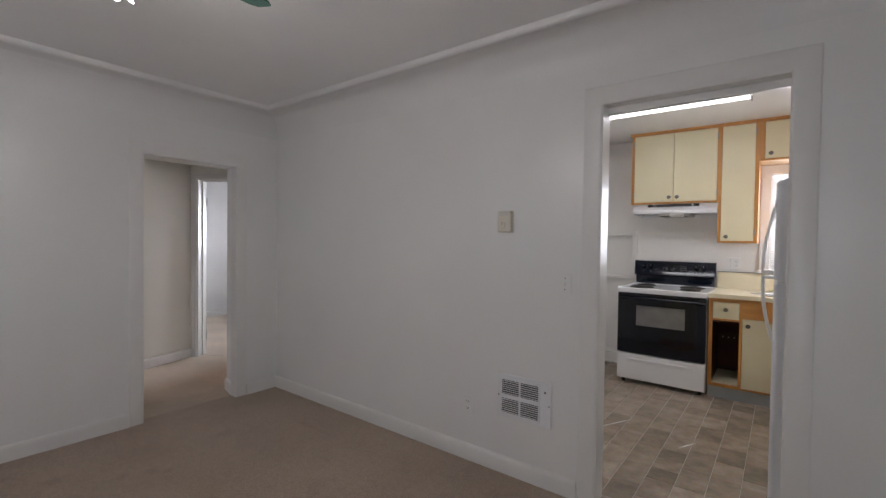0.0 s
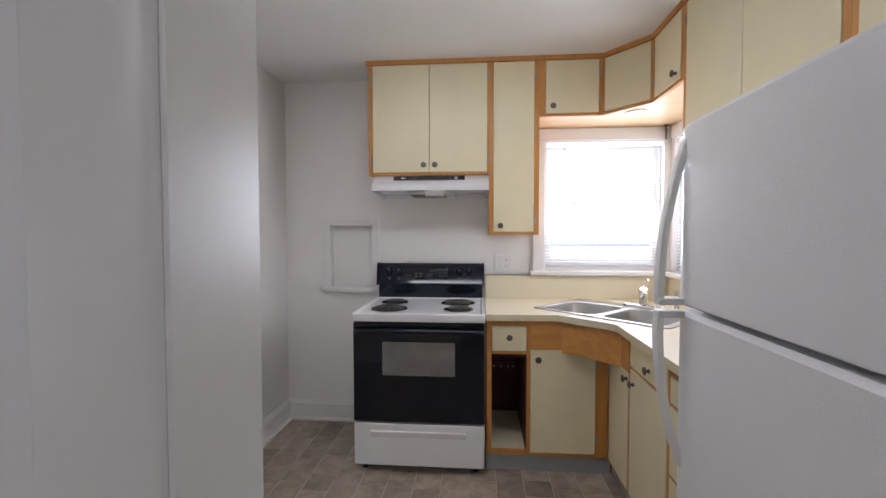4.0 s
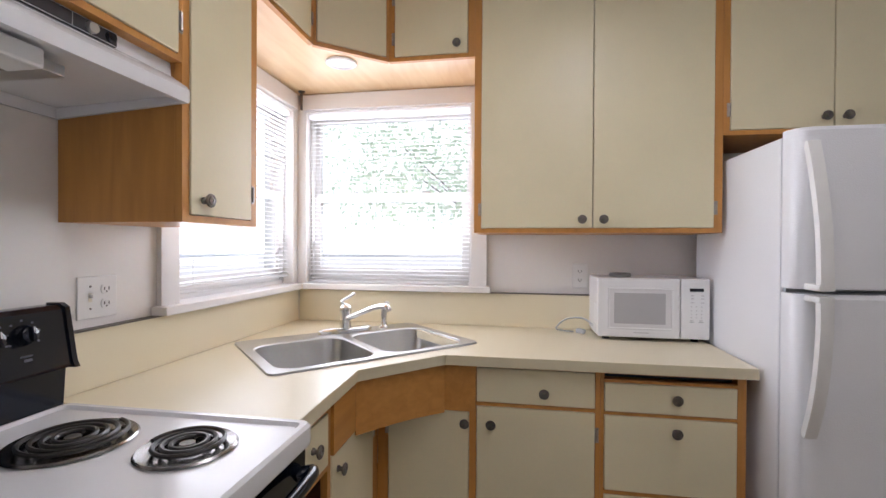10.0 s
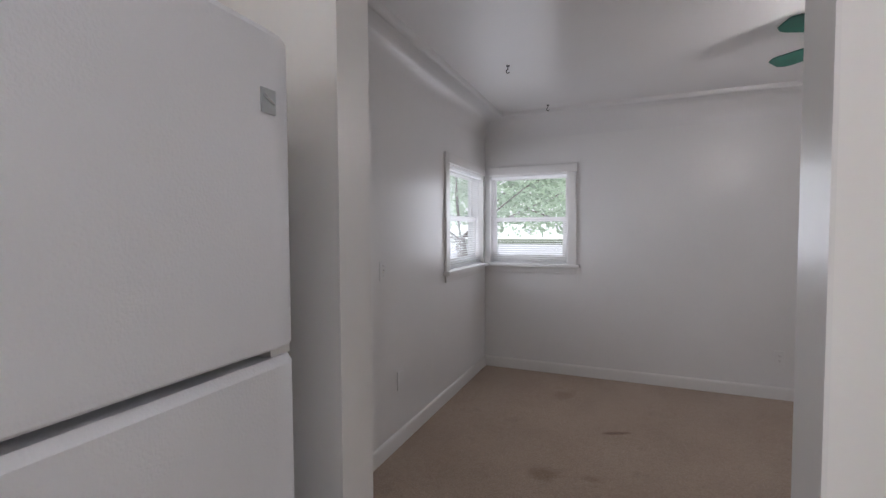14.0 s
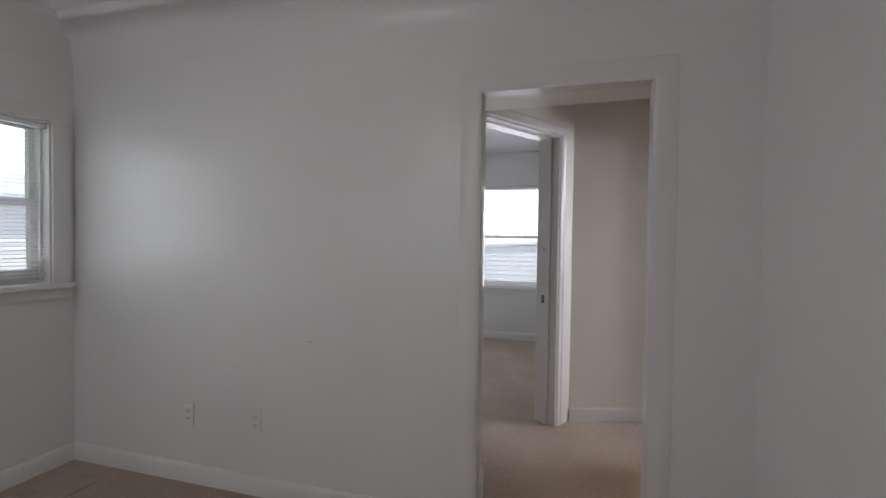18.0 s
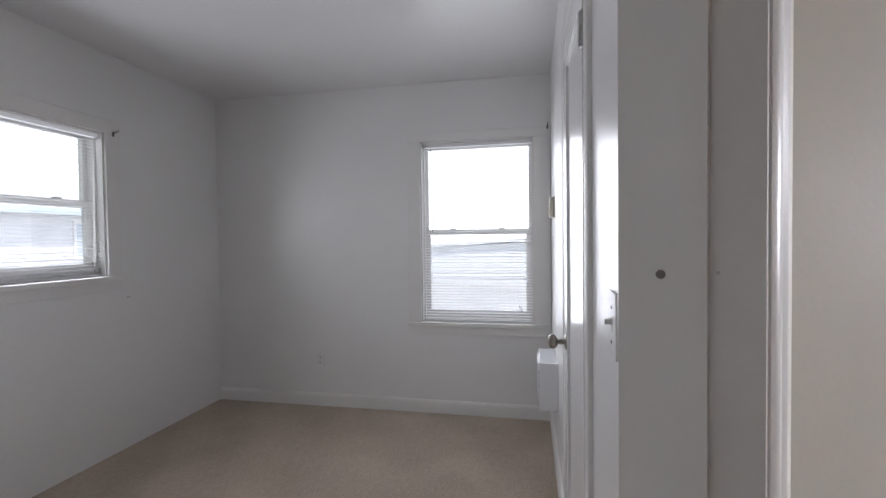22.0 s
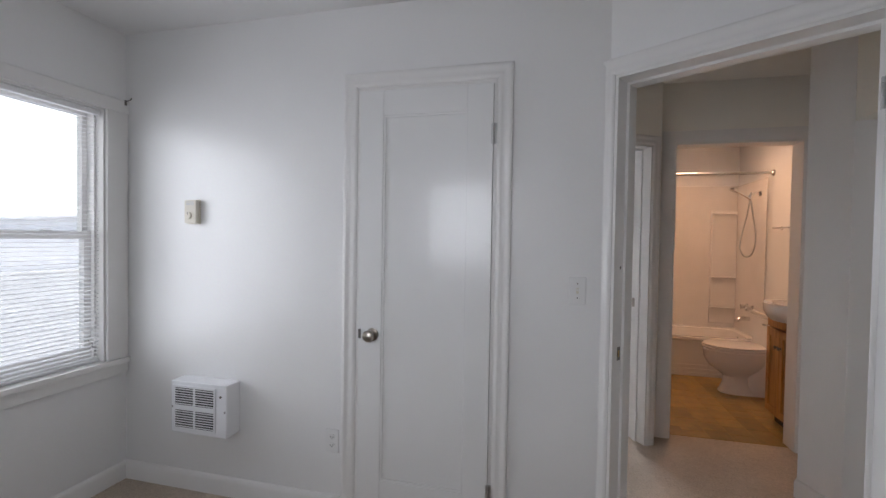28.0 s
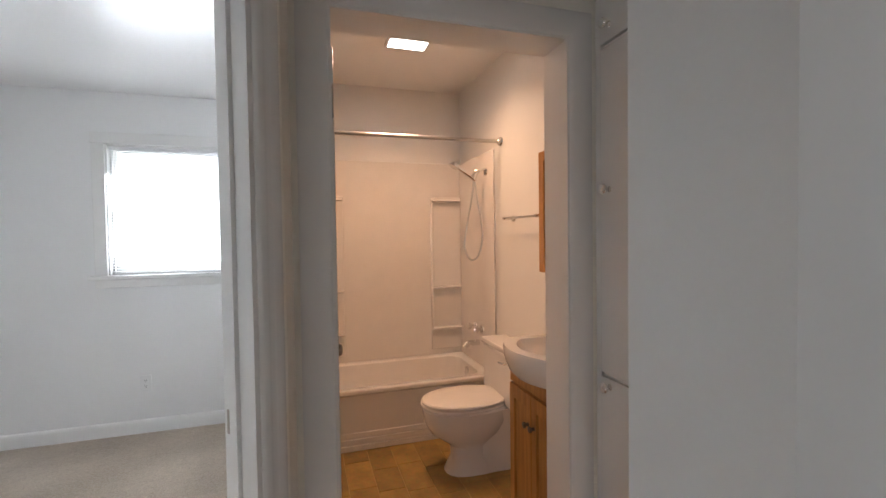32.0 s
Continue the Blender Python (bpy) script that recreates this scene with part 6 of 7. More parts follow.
def fan_blade(a):
    m = mfan @ pose(0, 0, 2.243, 0, 0, a)
    iron = bmesh.new()
    box(iron, 0.07, 0.20, -0.014, 0.014, -0.004, 0.001)
    box(iron, 0.165, 0.215, -0.040, 0.040, -0.004, 0.001)
    part("blade_iron", placed(iron, m), BRASS, fan, "brass blade bracket")
    pts = [(0.16, -0.048), (0.44, -0.062), (0.468, -0.056), (0.495, -0.036), (0.495, 0.036), (0.468, 0.056), (0.44, 0.062), (0.16, 0.048)]
    part("blade", placed(prism(bmesh.new(), pts, 0.0, 0.006), m @ pose(0, 0, 0.0015, 11, 0, 0)), GREEN, fan, "dark green painted blade")


for k in range(5):
    fan_blade(26 + 72 * k)


def tulip(a):
    """Fluted frosted shade with a wavy lip on a short brass arm."""
    m = mfan @ pose(0, 0, 2.190, 0, 0, a)
    arm = part("lamp_arm", placed(tube(bmesh.new(), spline([(0.04, 0, 0.0), (0.065, 0, 0.014), (0.086, 0, 0.010), (0.093, 0, -0.006)]), 0.007, 8), m), BRASS, fan, "curved brass lamp arm")
    ms_ = m @ pose(0.092, 0, -0.006, 0, 146, 0) @ Matrix.Scale(0.72, 4)
    bm = bmesh.new()
    seg, rings = 36, []
    for r, z, wave in ((0.020, 0.0, 0), (0.030, 0.012, 0.02), (0.041, 0.035, 0.03), (0.046, 0.060, 0.04), (0.050, 0.085, 0.05), (0.060, 0.108, 0.07), (0.074, 0.126, 0.10)):
        rings.append([bm.verts.new(ms_ @ Vector((r * (1 + wave * math.cos(6 * 6.28318 * i / seg)) * math.cos(6.28318 * i / seg), r * (1 + wave * math.cos(6 * 6.28318 * i / seg)) * math.sin(6.28318 * i / seg),
                                                 z + wave * 0.08 * math.cos(6 * 6.28318 * i / seg)))) for i in range(seg)])
    for p_, q_ in zip(rings, rings[1:]):
        for i in range(seg):
            bm.faces.new((p_[i], p_[(i + 1) % seg], q_[(i + 1) % seg], q_[i]))
    part("socket", placed(lathe(bmesh.new(), [(0.018, -0.012), (0.022, 0.0), (0.022, 0.012), (0.012, 0.014)], 16), ms_), BRASS, arm)
    part("shade", bm, FROST, arm, "lit frosted tulip shade")


for a in (52, 172, 292):
    tulip(a)
ch = part("pull_chain", cyl(bmesh.new(), (-1.485, 0.415, 2.145), (-1.485, 0.415, 2.090), 0.0016, 6), BRASS, fan, "thin pull chain")
part("pull_ball", lathe(bmesh.new(), [(0.002, 2.090), (0.006, 2.087), (0.010, 2.075), (0.011, 2.063), (0.007, 2.052), (0.002, 2.049)], 14, pose(-1.485, 0.415, 0)), WOODBALL, ch, "small turned wooden pull")


def wall_heater(m, w, h, depth, label):
    """Fan heater: bevelled front plate with four louvre groups of dark slots; x along the wall, y into it."""
    r = thing("wall_heater", (0, 0, 0), label, "heater")
    r.matrix_basis = m
    part("front_plate", placed(B(0, w, -depth, 0, 0, h, bevel=0.006), m), ENAMEL, r)
    part("inner_panel", placed(B(0.024, w - 0.062, -depth - 0.006, -depth + 0.001, 0.022, h - 0.018, bevel=0.003), m), ENAMEL, r)
    x0, x1, z0, z1 = 0.034, w - 0.072, 0.034, h - 0.03
    gx, gz = (x1 - x0 - 0.014) / 2, (z1 - z0 - 0.026) / 2
    for i in range(2):
        for j in range(2):
            ax, az = x0 + i * (gx + 0.014), z0 + j * (gz + 0.026)
            g = part("grille", placed(B(ax, ax + gx, -depth - 0.0066, -depth - 0.001, az, az + gz), m), DARKSLOT, r, "dark louvred air grille")
            n = 7
            for k in range(n):
                zc = az + (k + 0.5) * gz / n
                part("louvre", placed(B(ax, ax + gx, -depth - 0.0088, -depth - 0.0060, zc - gz / n * 0.17, zc + gz / n * 0.17), m), ENAMEL, g)
    part("control_shaft", placed(cyl(bmesh.new(), (w - 0.034, -depth - 0.004, h * 0.78), (w - 0.034, -depth + 0.001, h * 0.78), 0.006, 12), m), PEWTER, r)
    for x in (0.010, w - 0.010):
        part("screw", placed(cyl(bmesh.new(), (x, -depth - 0.0015, h * 0.5), (x, -depth + 0.001, h * 0.5), 0.0045, 10), m), PEWTER, r)
    return r


wall_heater(pose(-1.237, 2.19, 0.328), 0.332, 0.252, 0.012, "white recessed fan heater with four louvred grilles")


def thermostat(m, label, w=0.075, h=0.12):
    r = thing("thermostat", (0, 0, 0), label, "thermostat")
    r.matrix_basis = m
    part("base", placed(B(-w / 2 - 0.004, w / 2 + 0.004, -0.006, 0, -h / 2 - 0.004, h / 2 + 0.004, bevel=0.002), m), IVORY, r)
    part("cover", placed(B(-w / 2, w / 2, -0.030, -0.006, -h / 2, h / 2, bevel=0.005), m), IVORY, r)
    part("dial", placed(lathe(bmesh.new(), [(0.019, 0), (0.019, 0.005), (0.016, 0.008), (0.002, 0.008)], 22, pose(-0.008, -0.030, -0.02, 90, 0, 0)), m), IVORY, r, "ivory temperature dial")
    part("pointer", placed(B(-0.0095, -0.0065, -0.0388, -0.037, -0.018, -0.004), m), PEWTER, r)
    for k in range(3):
        part("vent_slot", placed(B(-0.025, 0.025, -0.0304, -0.029, 0.035 + 0.007 * k, 0.038 + 0.007 * k), m), GREYTXT, r)
    return r


thermostat(pose(-1.203, 2.19, 1.457), "ivory line-voltage wall thermostat with a dial", 0.085, 0.118)
plate("wall_outlet", pose(-1.447, 2.19, 0.34), "outlet", "white duplex outlet near the heater")
plate("wall_switch", pose(-0.842, 2.19, 1.125), "switch", "white toggle switch beside the kitchen doorway")
plate("wall_outlet", pose(-3.552, -0.41, 0.36, 0, 0, 90), "outlet", "white painted duplex outlet low on the wall")
plate("wall_outlet", pose(-3.552, 0.01, 0.375, 0, 0, 90), "outlet", "white painted duplex outlet low on the wall")
plate("wall_outlet", pose(-1.54, -1.232, 0.33, 0, 0, 180), "outlet", "white painted duplex outlet under the windows")
plate("wall_switch", pose(0.895, 0.76, 1.12, 0, 0, -90), "switch", "white toggle switch on the east wall")
plate("jack_plate", pose(0.895, 0.56, 0.41, 0, 0, -90), "blank", "small blank white jack plate")


def ceiling_hook(x, y):
    r = thing("ceiling_hook", (x, y, 2.44), "small black screw-in ceiling hook", "hook", "ceiling hooks")
    part("flange", lathe(bmesh.new(), [(0.012, 2.4398), (0.012, 2.436), (0.004, 2.432)], 12, pose(x, y, 0)), DARKSLOT, r)
    pts = [(x, y, 2.436), (x, y, 2.415)] + [(x + 0.012 * math.sin(radians(a)), y, 2.403 + 0.012 * math.cos(radians(a))) for a in range(20, 260, 20)]
    part("hook", tube(bmesh.new(), pts, 0.0028, 7), DARKSLOT, r)


ceiling_hook(0.233, -0.95)
ceiling_hook(0.32, 0.09)

# ---- bedrooms and hall fittings ----
hb_ = wall_heater(pose(-7.067, 1.315, 0.345), 0.335, 0.265, 0.10, "white surface-mounted box heater with four black grilles")
thermostat(pose(-7.02, 1.315, 1.475), "ivory wall thermostat above the heater")
plate("wall_outlet", pose(-6.208, 1.315, 0.363), "outlet", "white duplex outlet beside the closet")
plate("wall_switch", pose(-5.081, 1.315, 1.144), "switch", "white toggle switch between closet and door")
plate("wall_outlet", pose(-7.472, -0.45, 0.36, 0, 0, 90), "outlet", "white painted duplex outlet low on the wall")


def rod_bracket(m):
    r = thing("curtain_bracket", (0, 0, 0), "small bent steel curtain-rod bracket on the window casing", "bracket", "curtain brackets")
    r.matrix_basis = m
    part("base", placed(B(-0.009, 0.009, -0.004, 0, -0.02, 0.02, bevel=0.001), m), PEWTER, r)
    part("arm", placed(tube(bmesh.new(), [(0, -0.002, 0.010), (0, -0.035, 0.014), (0.002, -0.050, 0.022), (0.004, -0.054, 0.034)], 0.004, 6), m), PEWTER, r)
    part("screw", placed(cyl(bmesh.new(), (0, -0.007, -0.010), (0, -0.003, -0.010), 0.004, 8), m), PEWTER, r)


rod_bracket(pose(-6.545, -1.337 + 0.022, 1.955, 0, 0, 180) @ Matrix.Scale(0.7, 4))
rod_bracket(pose(-7.474 + 0.022, 1.293, 2.065, 0, 0, 90) @ Matrix.Scale(0.7, 4))
hkb = thing("blind_cord", (-7.444, 1.105, 0.77), "short dark curled cord end of the window blind", "cord")
part("cord", tube(bmesh.new(), spline([(-7.452, 1.094, 0.815), (-7.448, 1.096, 0.800), (-7.446, 1.108, 0.797), (-7.446, 1.106, 0.780), (-7.448, 1.116, 0.774)], 6), 0.0025, 6), CORD, hkb)
for nm, m_, w_, h_ in (("wall_scuff", pose(-3.5516, 0.315, 0.80, 0, 0, 90), 0.016, 0.003), ("wall_scuff", pose(-6.636, -1.3346, 0.95, 0, 0, 180), 0.018, 0.006)):
    single(nm, placed(B(-w_ / 2, w_ / 2, -0.0012, 0.0, -h_ / 2, h_ / 2, bevel=0.0005), m_), SCUFF, "small grey scuff on the painted wall", "scuff", "wall scuffs")
# bedroom ceiling light
bl = thing("ceiling_light", (-5.62, 0.05, 2.44), "flat round ceiling light with pale blue glass", "light")
part("pan", lathe(bmesh.new(), [(0.12, 2.4405), (0.12, 2.428), (0.11, 2.424)], 32, pose(-5.62, 0.05, 0)), ENAMEL, bl)
part("shade", lathe(bmesh.new(), [(0.15, 2.425), (0.158, 2.418), (0.150, 2.405), (0.11, 2.388), (0.05, 2.378), (0.002, 2.376)], 36, pose(-5.62, 0.05, 0)), PALEBLADE, bl, "pale blue glass shade")
part("finial", lathe(bmesh.new(), [(0.002, 2.366), (0.008, 2.368), (0.010, 2.374), (0.004, 2.377)], 12, pose(-5.62, 0.05, 0)), BRASS, bl)

# electrical panel and fittings of the back bedroom
ep = thing("electrical_panel", (-7.56, 4.055, 1.23), "grey flush steel electrical panel with a latch", "panel")
part("surround", B(-7.5595, -7.552, 3.862, 4.247, 1.232, 1.668, bevel=0.002), GREYPLATE, ep)
dp = part("door", B(-7.5525, -7.546, 3.905, 4.205, 1.285, 1.625, bevel=0.002), GREYPLATE, ep)
part("latch", B(-7.547, -7.541, 3.92, 3.945, 1.43, 1.465, bevel=0.002), DARKSLOT, dp, "small black latch")
for y, z in ((3.876, 1.25), (4.233, 1.25), (3.876, 1.65), (4.233, 1.65)):
    part("screw", cyl(bmesh.new(), (-7.5525, y, z), (-7.5495, y, z), 0.006, 10), PEWTER, ep)
plate("wall_outlet", pose(-7.56, 3.90, 0.414, 0, 0, 90), "outlet", "white duplex outlet below the electrical panel")
plate("wall_outlet", pose(-5.58, 5.13, 0.36), "outlet", "white duplex outlet under the window")
thermostat(pose(-4.58, 3.82, 1.49, 0, 0, -90), "ivory wall thermostat in the back bedroom", 0.07, 0.12)
wall_heater(pose(-4.58, 3.75, 0.28, 0, 0, -90), 0.325, 0.237, 0.012, "white recessed fan heater low on the wall")
plate("wall_outlet", pose(-4.58, 4.15, 0.36, 0, 0, -90), "outlet", "white duplex outlet with a cord hanging from it")
ec = thing("extension_cord", (-4.75, 3.75, 0.0), "dark grey cord with a teal plug lying on the carpet", "cord")
part("cord", tube(bmesh.new(), spline([(-4.59, 4.15, 0.36), (-4.61, 4.14, 0.25), (-4.60, 4.10, 0.10), (-4.64, 4.0, 0.008), (-4.78, 3.86, 0.006), (-4.86, 3.72, 0.006), (-4.78, 3.62, 0.006), (-4.70, 3.66, 0.008), (-4.68, 3.74, 0.012)], 10), 0.004, 8), CORD, ec)
part("plug", placed(B(-0.03, 0.03, -0.016, 0.016, 0, 0.028, bevel=0.007), pose(-4.68, 3.76, 0.0, 0, 0, 70)), TEAL, ec, "teal moulded plug")
part("wall_plug", B(-4.61, -4.588, 4.138, 4.162, 0.352, 0.385, bevel=0.004), CORD, ec)

# linen cupboard in the hall recess
lc = thing("linen_cupboard", (-3.52, 2.41, 0), "white painted built-in linen cupboard with three flush doors", "cupboard")
for z0, z1, kz in ((0.10, 0.925, 0.90), (0.94, 1.985, 1.533), (2.0, 2.40, 2.05)):
    kd = part("door", B(-3.535, -3.5205, 2.304, 2.672, z0, z1, bevel=0.003), PANEL_WHITE, lc)
    part("knob", lathe(bmesh.new(), [(0.010, 0), (0.007, 0.004), (0.006, 0.012), (0.015, 0.018), (0.017, 0.024), (0.013, 0.030), (0.002, 0.032)], 18, pose(-3.535, 2.628, kz, 0, -90, 0)), CHROME, kd, "round satin nickel knob")
for y0, y1 in ((2.279, 2.302), (2.674, 2.699)):
    part("stile", B(-3.531, -3.5205, y0, y1, 0, 2.43), PANEL_WHITE, lc)

# ---- bathroom ----
tubt = thing("bathtub", (-3.795, 4.67, 0), "white enamelled alcove bathtub with a ridged apron", "bathtub")
cx_, cy_, hx_, hy_ = -3.795, 4.672, 0.612, 0.342
tb = bmesh.new()
rings_ = [rrect(cx_, cy_, z, hx_ - i, hy_ - i, r) for z, i, r in ((0.002, 0.012, 0.01), (0.36, 0.012, 0.01), (0.375, 0.0, 0.012), (0.393, 0.0, 0.014), (0.401, 0.006, 0.018), (0.401, 0.060, 0.08), (0.393, 0.072, 0.10), (0.25, 0.10, 0.12), (0.12, 0.125, 0.14), (0.075, 0.17, 0.13), (0.065, 0.24, 0.08))]
loft(tb, rings_)
part("shell", tb, PORC, tubt)
for k in range(3):
    part("ridge", B(cx_ - 0.600, cx_ + 0.600, 4.326 + 0.004 * k, 4.345, 0.004 + k * 0.040, 0.040 + k * 0.040, bevel=0.004), PORC, tubt)
part("overflow", lathe(bmesh.new(), [(0.036, 0), (0.034, 0.006), (0.012, 0.010), (0.002, 0.010)], 20, pose(-3.268, 4.672, 0.335, 0, -90, 0)), CHROME, tubt, "chrome overflow plate")
sr = thing("tub_surround", (-3.795, 5.0, 0.4), "white acrylic tub surround with moulded corner shelves", "surround")
part("back_panel", B(-4.395, -3.195, 5.004, 5.0185, 0.402, 2.0, bevel=0.004), SURROUND, sr)
part("side_panel", B(-3.194, -3.1815, 4.30, 5.0185, 0.402, 2.0, bevel=0.004), SURROUND, sr)
part("side_panel", B(-4.4085, -4.396, 4.30, 5.0185, 0.402, 2.0, bevel=0.004), SURROUND, sr)
for x0, x1 in ((-3.46, -3.196), (-4.394, -4.17)):
    col = part("shelf_column", B(x0, x1, 4.986, 5.0035, 0.45, 1.72, bevel=0.006), SURROUND, sr, "moulded corner shelf column")
    for z in (0.64, 0.98, 1.70):
        part("shelf", B(x0 + 0.006, x1 - 0.004, 4.945, 4.9865, z - 0.018, z, bevel=0.008), SURROUND, col)
    part("rib", B(x0, x0 + 0.022, 4.965, 4.9865, 0.64, 1.70, bevel=0.006), SURROUND, col)
rod = thing("shower_rod", (-3.795, 4.2, 2.03), "chrome straight shower curtain rod", "rod")
part("rod", cyl(bmesh.new(), (-4.408, 4.2, 2.03), (-3.182, 4.2, 2.03), 0.0125, 14), STEEL, rod)
for x, s in ((-3.1815, -90), (-4.4085, 90)):
    part("flange", lathe(bmesh.new(), [(0.032, 0), (0.030, 0.008), (0.018, 0.020), (0.014, 0.024)], 18, pose(x, 4.2, 2.03, 0, s, 0)), CHROME, rod)
hs_ = thing("hand_shower", (-3.2, 4.43, 1.87), "chrome hand shower with a looped steel hose", "shower")
part("wall_flange", lathe(bmesh.new(), [(0.028, 0), (0.026, 0.006), (0.012, 0.012)], 18, pose(-3.1945, 4.43, 1.858, 0, -90, 0)), CHROME, hs_)
part("arm", tube(bmesh.new(), spline([(-3.196, 4.43, 1.875), (-3.235, 4.43, 1.868), (-3.27, 4.43, 1.845)]), 0.010, 10), CHROME, hs_)
part("holder", tube(bmesh.new(), [(-3.262, 4.43, 1.862), (-3.282, 4.43, 1.828), (-3.290, 4.43, 1.800)], 0.020, 12), CHROME, hs_)
part("handle", tube(bmesh.new(), spline([(-3.280, 4.43, 1.795), (-3.33, 4.425, 1.832), (-3.42, 4.42, 1.882)]), 0.012, 10), CHROME, hs_)
part("spray_head", lathe(bmesh.new(), [(0.012, 0.032), (0.030, 0.018), (0.040, 0.004), (0.040, -0.006), (0.034, -0.010), (0.002, -0.010)], 22, pose(-3.44, 4.418, 1.888, 0, 25, 0)), CHROME, hs_)
part("hose", tube(bmesh.new(), spline([(-3.288, 4.43, 1.80), (-3.31, 4.42, 1.66), (-3.36, 4.40, 1.45), (-3.375, 4.40, 1.31), (-3.33, 4.40, 1.225), (-3.265, 4.40, 1.26), (-3.24, 4.40, 1.42), (-3.265, 4.42, 1.65), (-3.282, 4.43, 1.80)], 8), 0.0068, 8), STEEL, hs_, "ribbed steel hose")
tv = thing("tub_valve", (-3.2, 4.6, 0.69), "chrome two-handle tub valve", "valve")
for y in (4.53, 4.67):
    part("handle", lathe(bmesh.new(), [(0.034, 0), (0.030, 0.008), (0.014, 0.012), (0.012, 0.035), (0.026, 0.040), (0.026, 0.060), (0.002, 0.064)], 16, pose(-3.1945, y, 0.69, 0, -90, 0)), CHROME, tv)
part("lever", tube(bmesh.new(), [(-3.25, 4.53, 0.69), (-3.27, 4.49, 0.70), (-3.28, 4.465, 0.705)], 0.007, 8), CHROME, tv)
tsp = thing("tub_spout", (-3.2, 4.6, 0.56), "chrome tub spout below the valve", "spout")
part("spout", tube(bmesh.new(), spline([(-3.1945, 4.60, 0.575), (-3.24, 4.60, 0.575), (-3.29, 4.60, 0.568), (-3.315, 4.60, 0.545)]), 0.022, 14), CHROME, tsp)

to = thing("toilet", (-3.52, 3.915, 0), "white porcelain toilet with a closed lid", "toilet")
TY = 3.915
part("bowl", loft(bmesh.new(), [oval(-3.51, TY, 0.0, 0.185, 0.112, 32, 2.6), oval(-3.51, TY, 0.02, 0.178, 0.106, 32, 2.5), oval(-3.51, TY, 0.09, 0.148, 0.088, 32, 2.3), oval(-3.52, TY, 0.155, 0.138, 0.086, 32, 2.2), oval(-3.53, TY, 0.19, 0.172, 0.106, 32, 2.1),
                                oval(-3.545, TY, 0.24, 0.228, 0.142, 32, 2.1), oval(-3.55, TY, 0.31, 0.264, 0.170, 32, 2.1), oval(-3.55, TY, 0.385, 0.275, 0.18, 32, 2.1), oval(-3.55, TY, 0.396, 0.265, 0.172, 32, 2.1)]), PORC, to)
part("seat", loft(bmesh.new(), [oval(-3.565, TY, 0.3965, 0.262, 0.178, 32, 2.1), oval(-3.565, TY, 0.402, 0.268, 0.184, 32, 2.1), oval(-3.565, TY, 0.412, 0.268, 0.184, 32, 2.1), oval(-3.565, TY, 0.416, 0.262, 0.178, 32, 2.1)]), PORC, to)
part("lid", loft(bmesh.new(), [oval(-3.563, TY, 0.4165, 0.240, 0.158, 32, 2.1), oval(-3.563, TY, 0.4205, 0.242, 0.160, 32, 2.1), oval(-3.563, TY, 0.421, 0.262, 0.178, 32, 2.1), oval(-3.563, TY, 0.430, 0.266, 0.182, 32, 2.1), oval(-3.563, TY, 0.438, 0.258, 0.174, 32, 2.1), oval(-3.563, TY, 0.442, 0.21, 0.13, 32, 2.1)]), PORC, to)
part("trapway", loft(bmesh.new(), [oval(-3.35, TY, 0.0, 0.155, 0.108, 28, 4.0), oval(-3.35, TY, 0.15, 0.155, 0.106, 28, 4.0), oval(-3.345, TY, 0.30, 0.15, 0.125, 28, 3.5), oval(-3.34, TY, 0.384, 0.145, 0.15, 28, 3.5)]), PORC, to)
part("tank", B(-3.36, -3.195, TY - 0.21, TY + 0.21, 0.385, 0.70, bevel=0.018), PORC, to)
part("tank_lid", B(-3.37, -3.190, TY - 0.22, TY + 0.22, 0.7005, 0.735, bevel=0.010), PORC, to)
part("flush_lever", tube(bmesh.new(), [(-3.362, TY - 0.15, 0.65), (-3.378, TY - 0.15, 0.65), (-3.380, TY - 0.08, 0.642)], 0.006, 8), CHROME, to)
for y in (TY - 0.085, TY + 0.085):
    part("bolt_cap", lathe(bmesh.new(), [(0.014, 0.018), (0.013, 0.030), (0.006, 0.038), (0.001, 0.039)], 12, pose(-3.42, y * 1.0 + (0.012 if y > TY else -0.012), 0)), PORC, to)

va = thing("vanity_cabinet", (-3.38, 3.065, 0), "honey-oak bathroom vanity with two panelled doors", "cabinet")
VY0, VY1, VX = 2.862, 3.27, -3.575
part("body", B(VX + 0.018, -3.185, VY0, VY1, 0.07, 0.80), OAK, va)
part("plinth", B(VX + 0.06, -3.185, VY0 + 0.01, VY1 - 0.01, 0.0, 0.0695), DARKSLOT, va)
part("top_rail", B(VX, VX + 0.0175, VY0, VY1, 0.735, 0.80), OAK, va)
for k in range(2):
    y0, y1 = VY0 + 0.006 + k * 0.199, VY0 + 0.201 + k * 0.199
    dv = part("door", B(VX + 0.004, VX + 0.0175, y0, y1, 0.095, 0.728), OAK, va, "honey-oak panelled door")
    for a_0, a_1, z0, z1 in ((y0, y0 + 0.042, 0.095, 0.728), (y1 - 0.042, y1, 0.095, 0.728), (y0 + 0.0425, y1 - 0.0425, 0.095, 0.145), (y0 + 0.0425, y1 - 0.0425, 0.668, 0.728)):
        part("frame_bar", B(VX - 0.008, VX + 0.0038, a_0, a_1, z0, z1, bevel=0.002), OAK, dv)
    ky = y1 - 0.022 if k == 0 else y0 + 0.022
    part("knob", lathe(bmesh.new(), [(0.008, 0), (0.006, 0.010), (0.013, 0.016), (0.013, 0.022), (0.002, 0.026)], 14, pose(VX - 0.008, ky, 0.60, 0, -90, 0)), PEWTER, dv, "small dark knob")
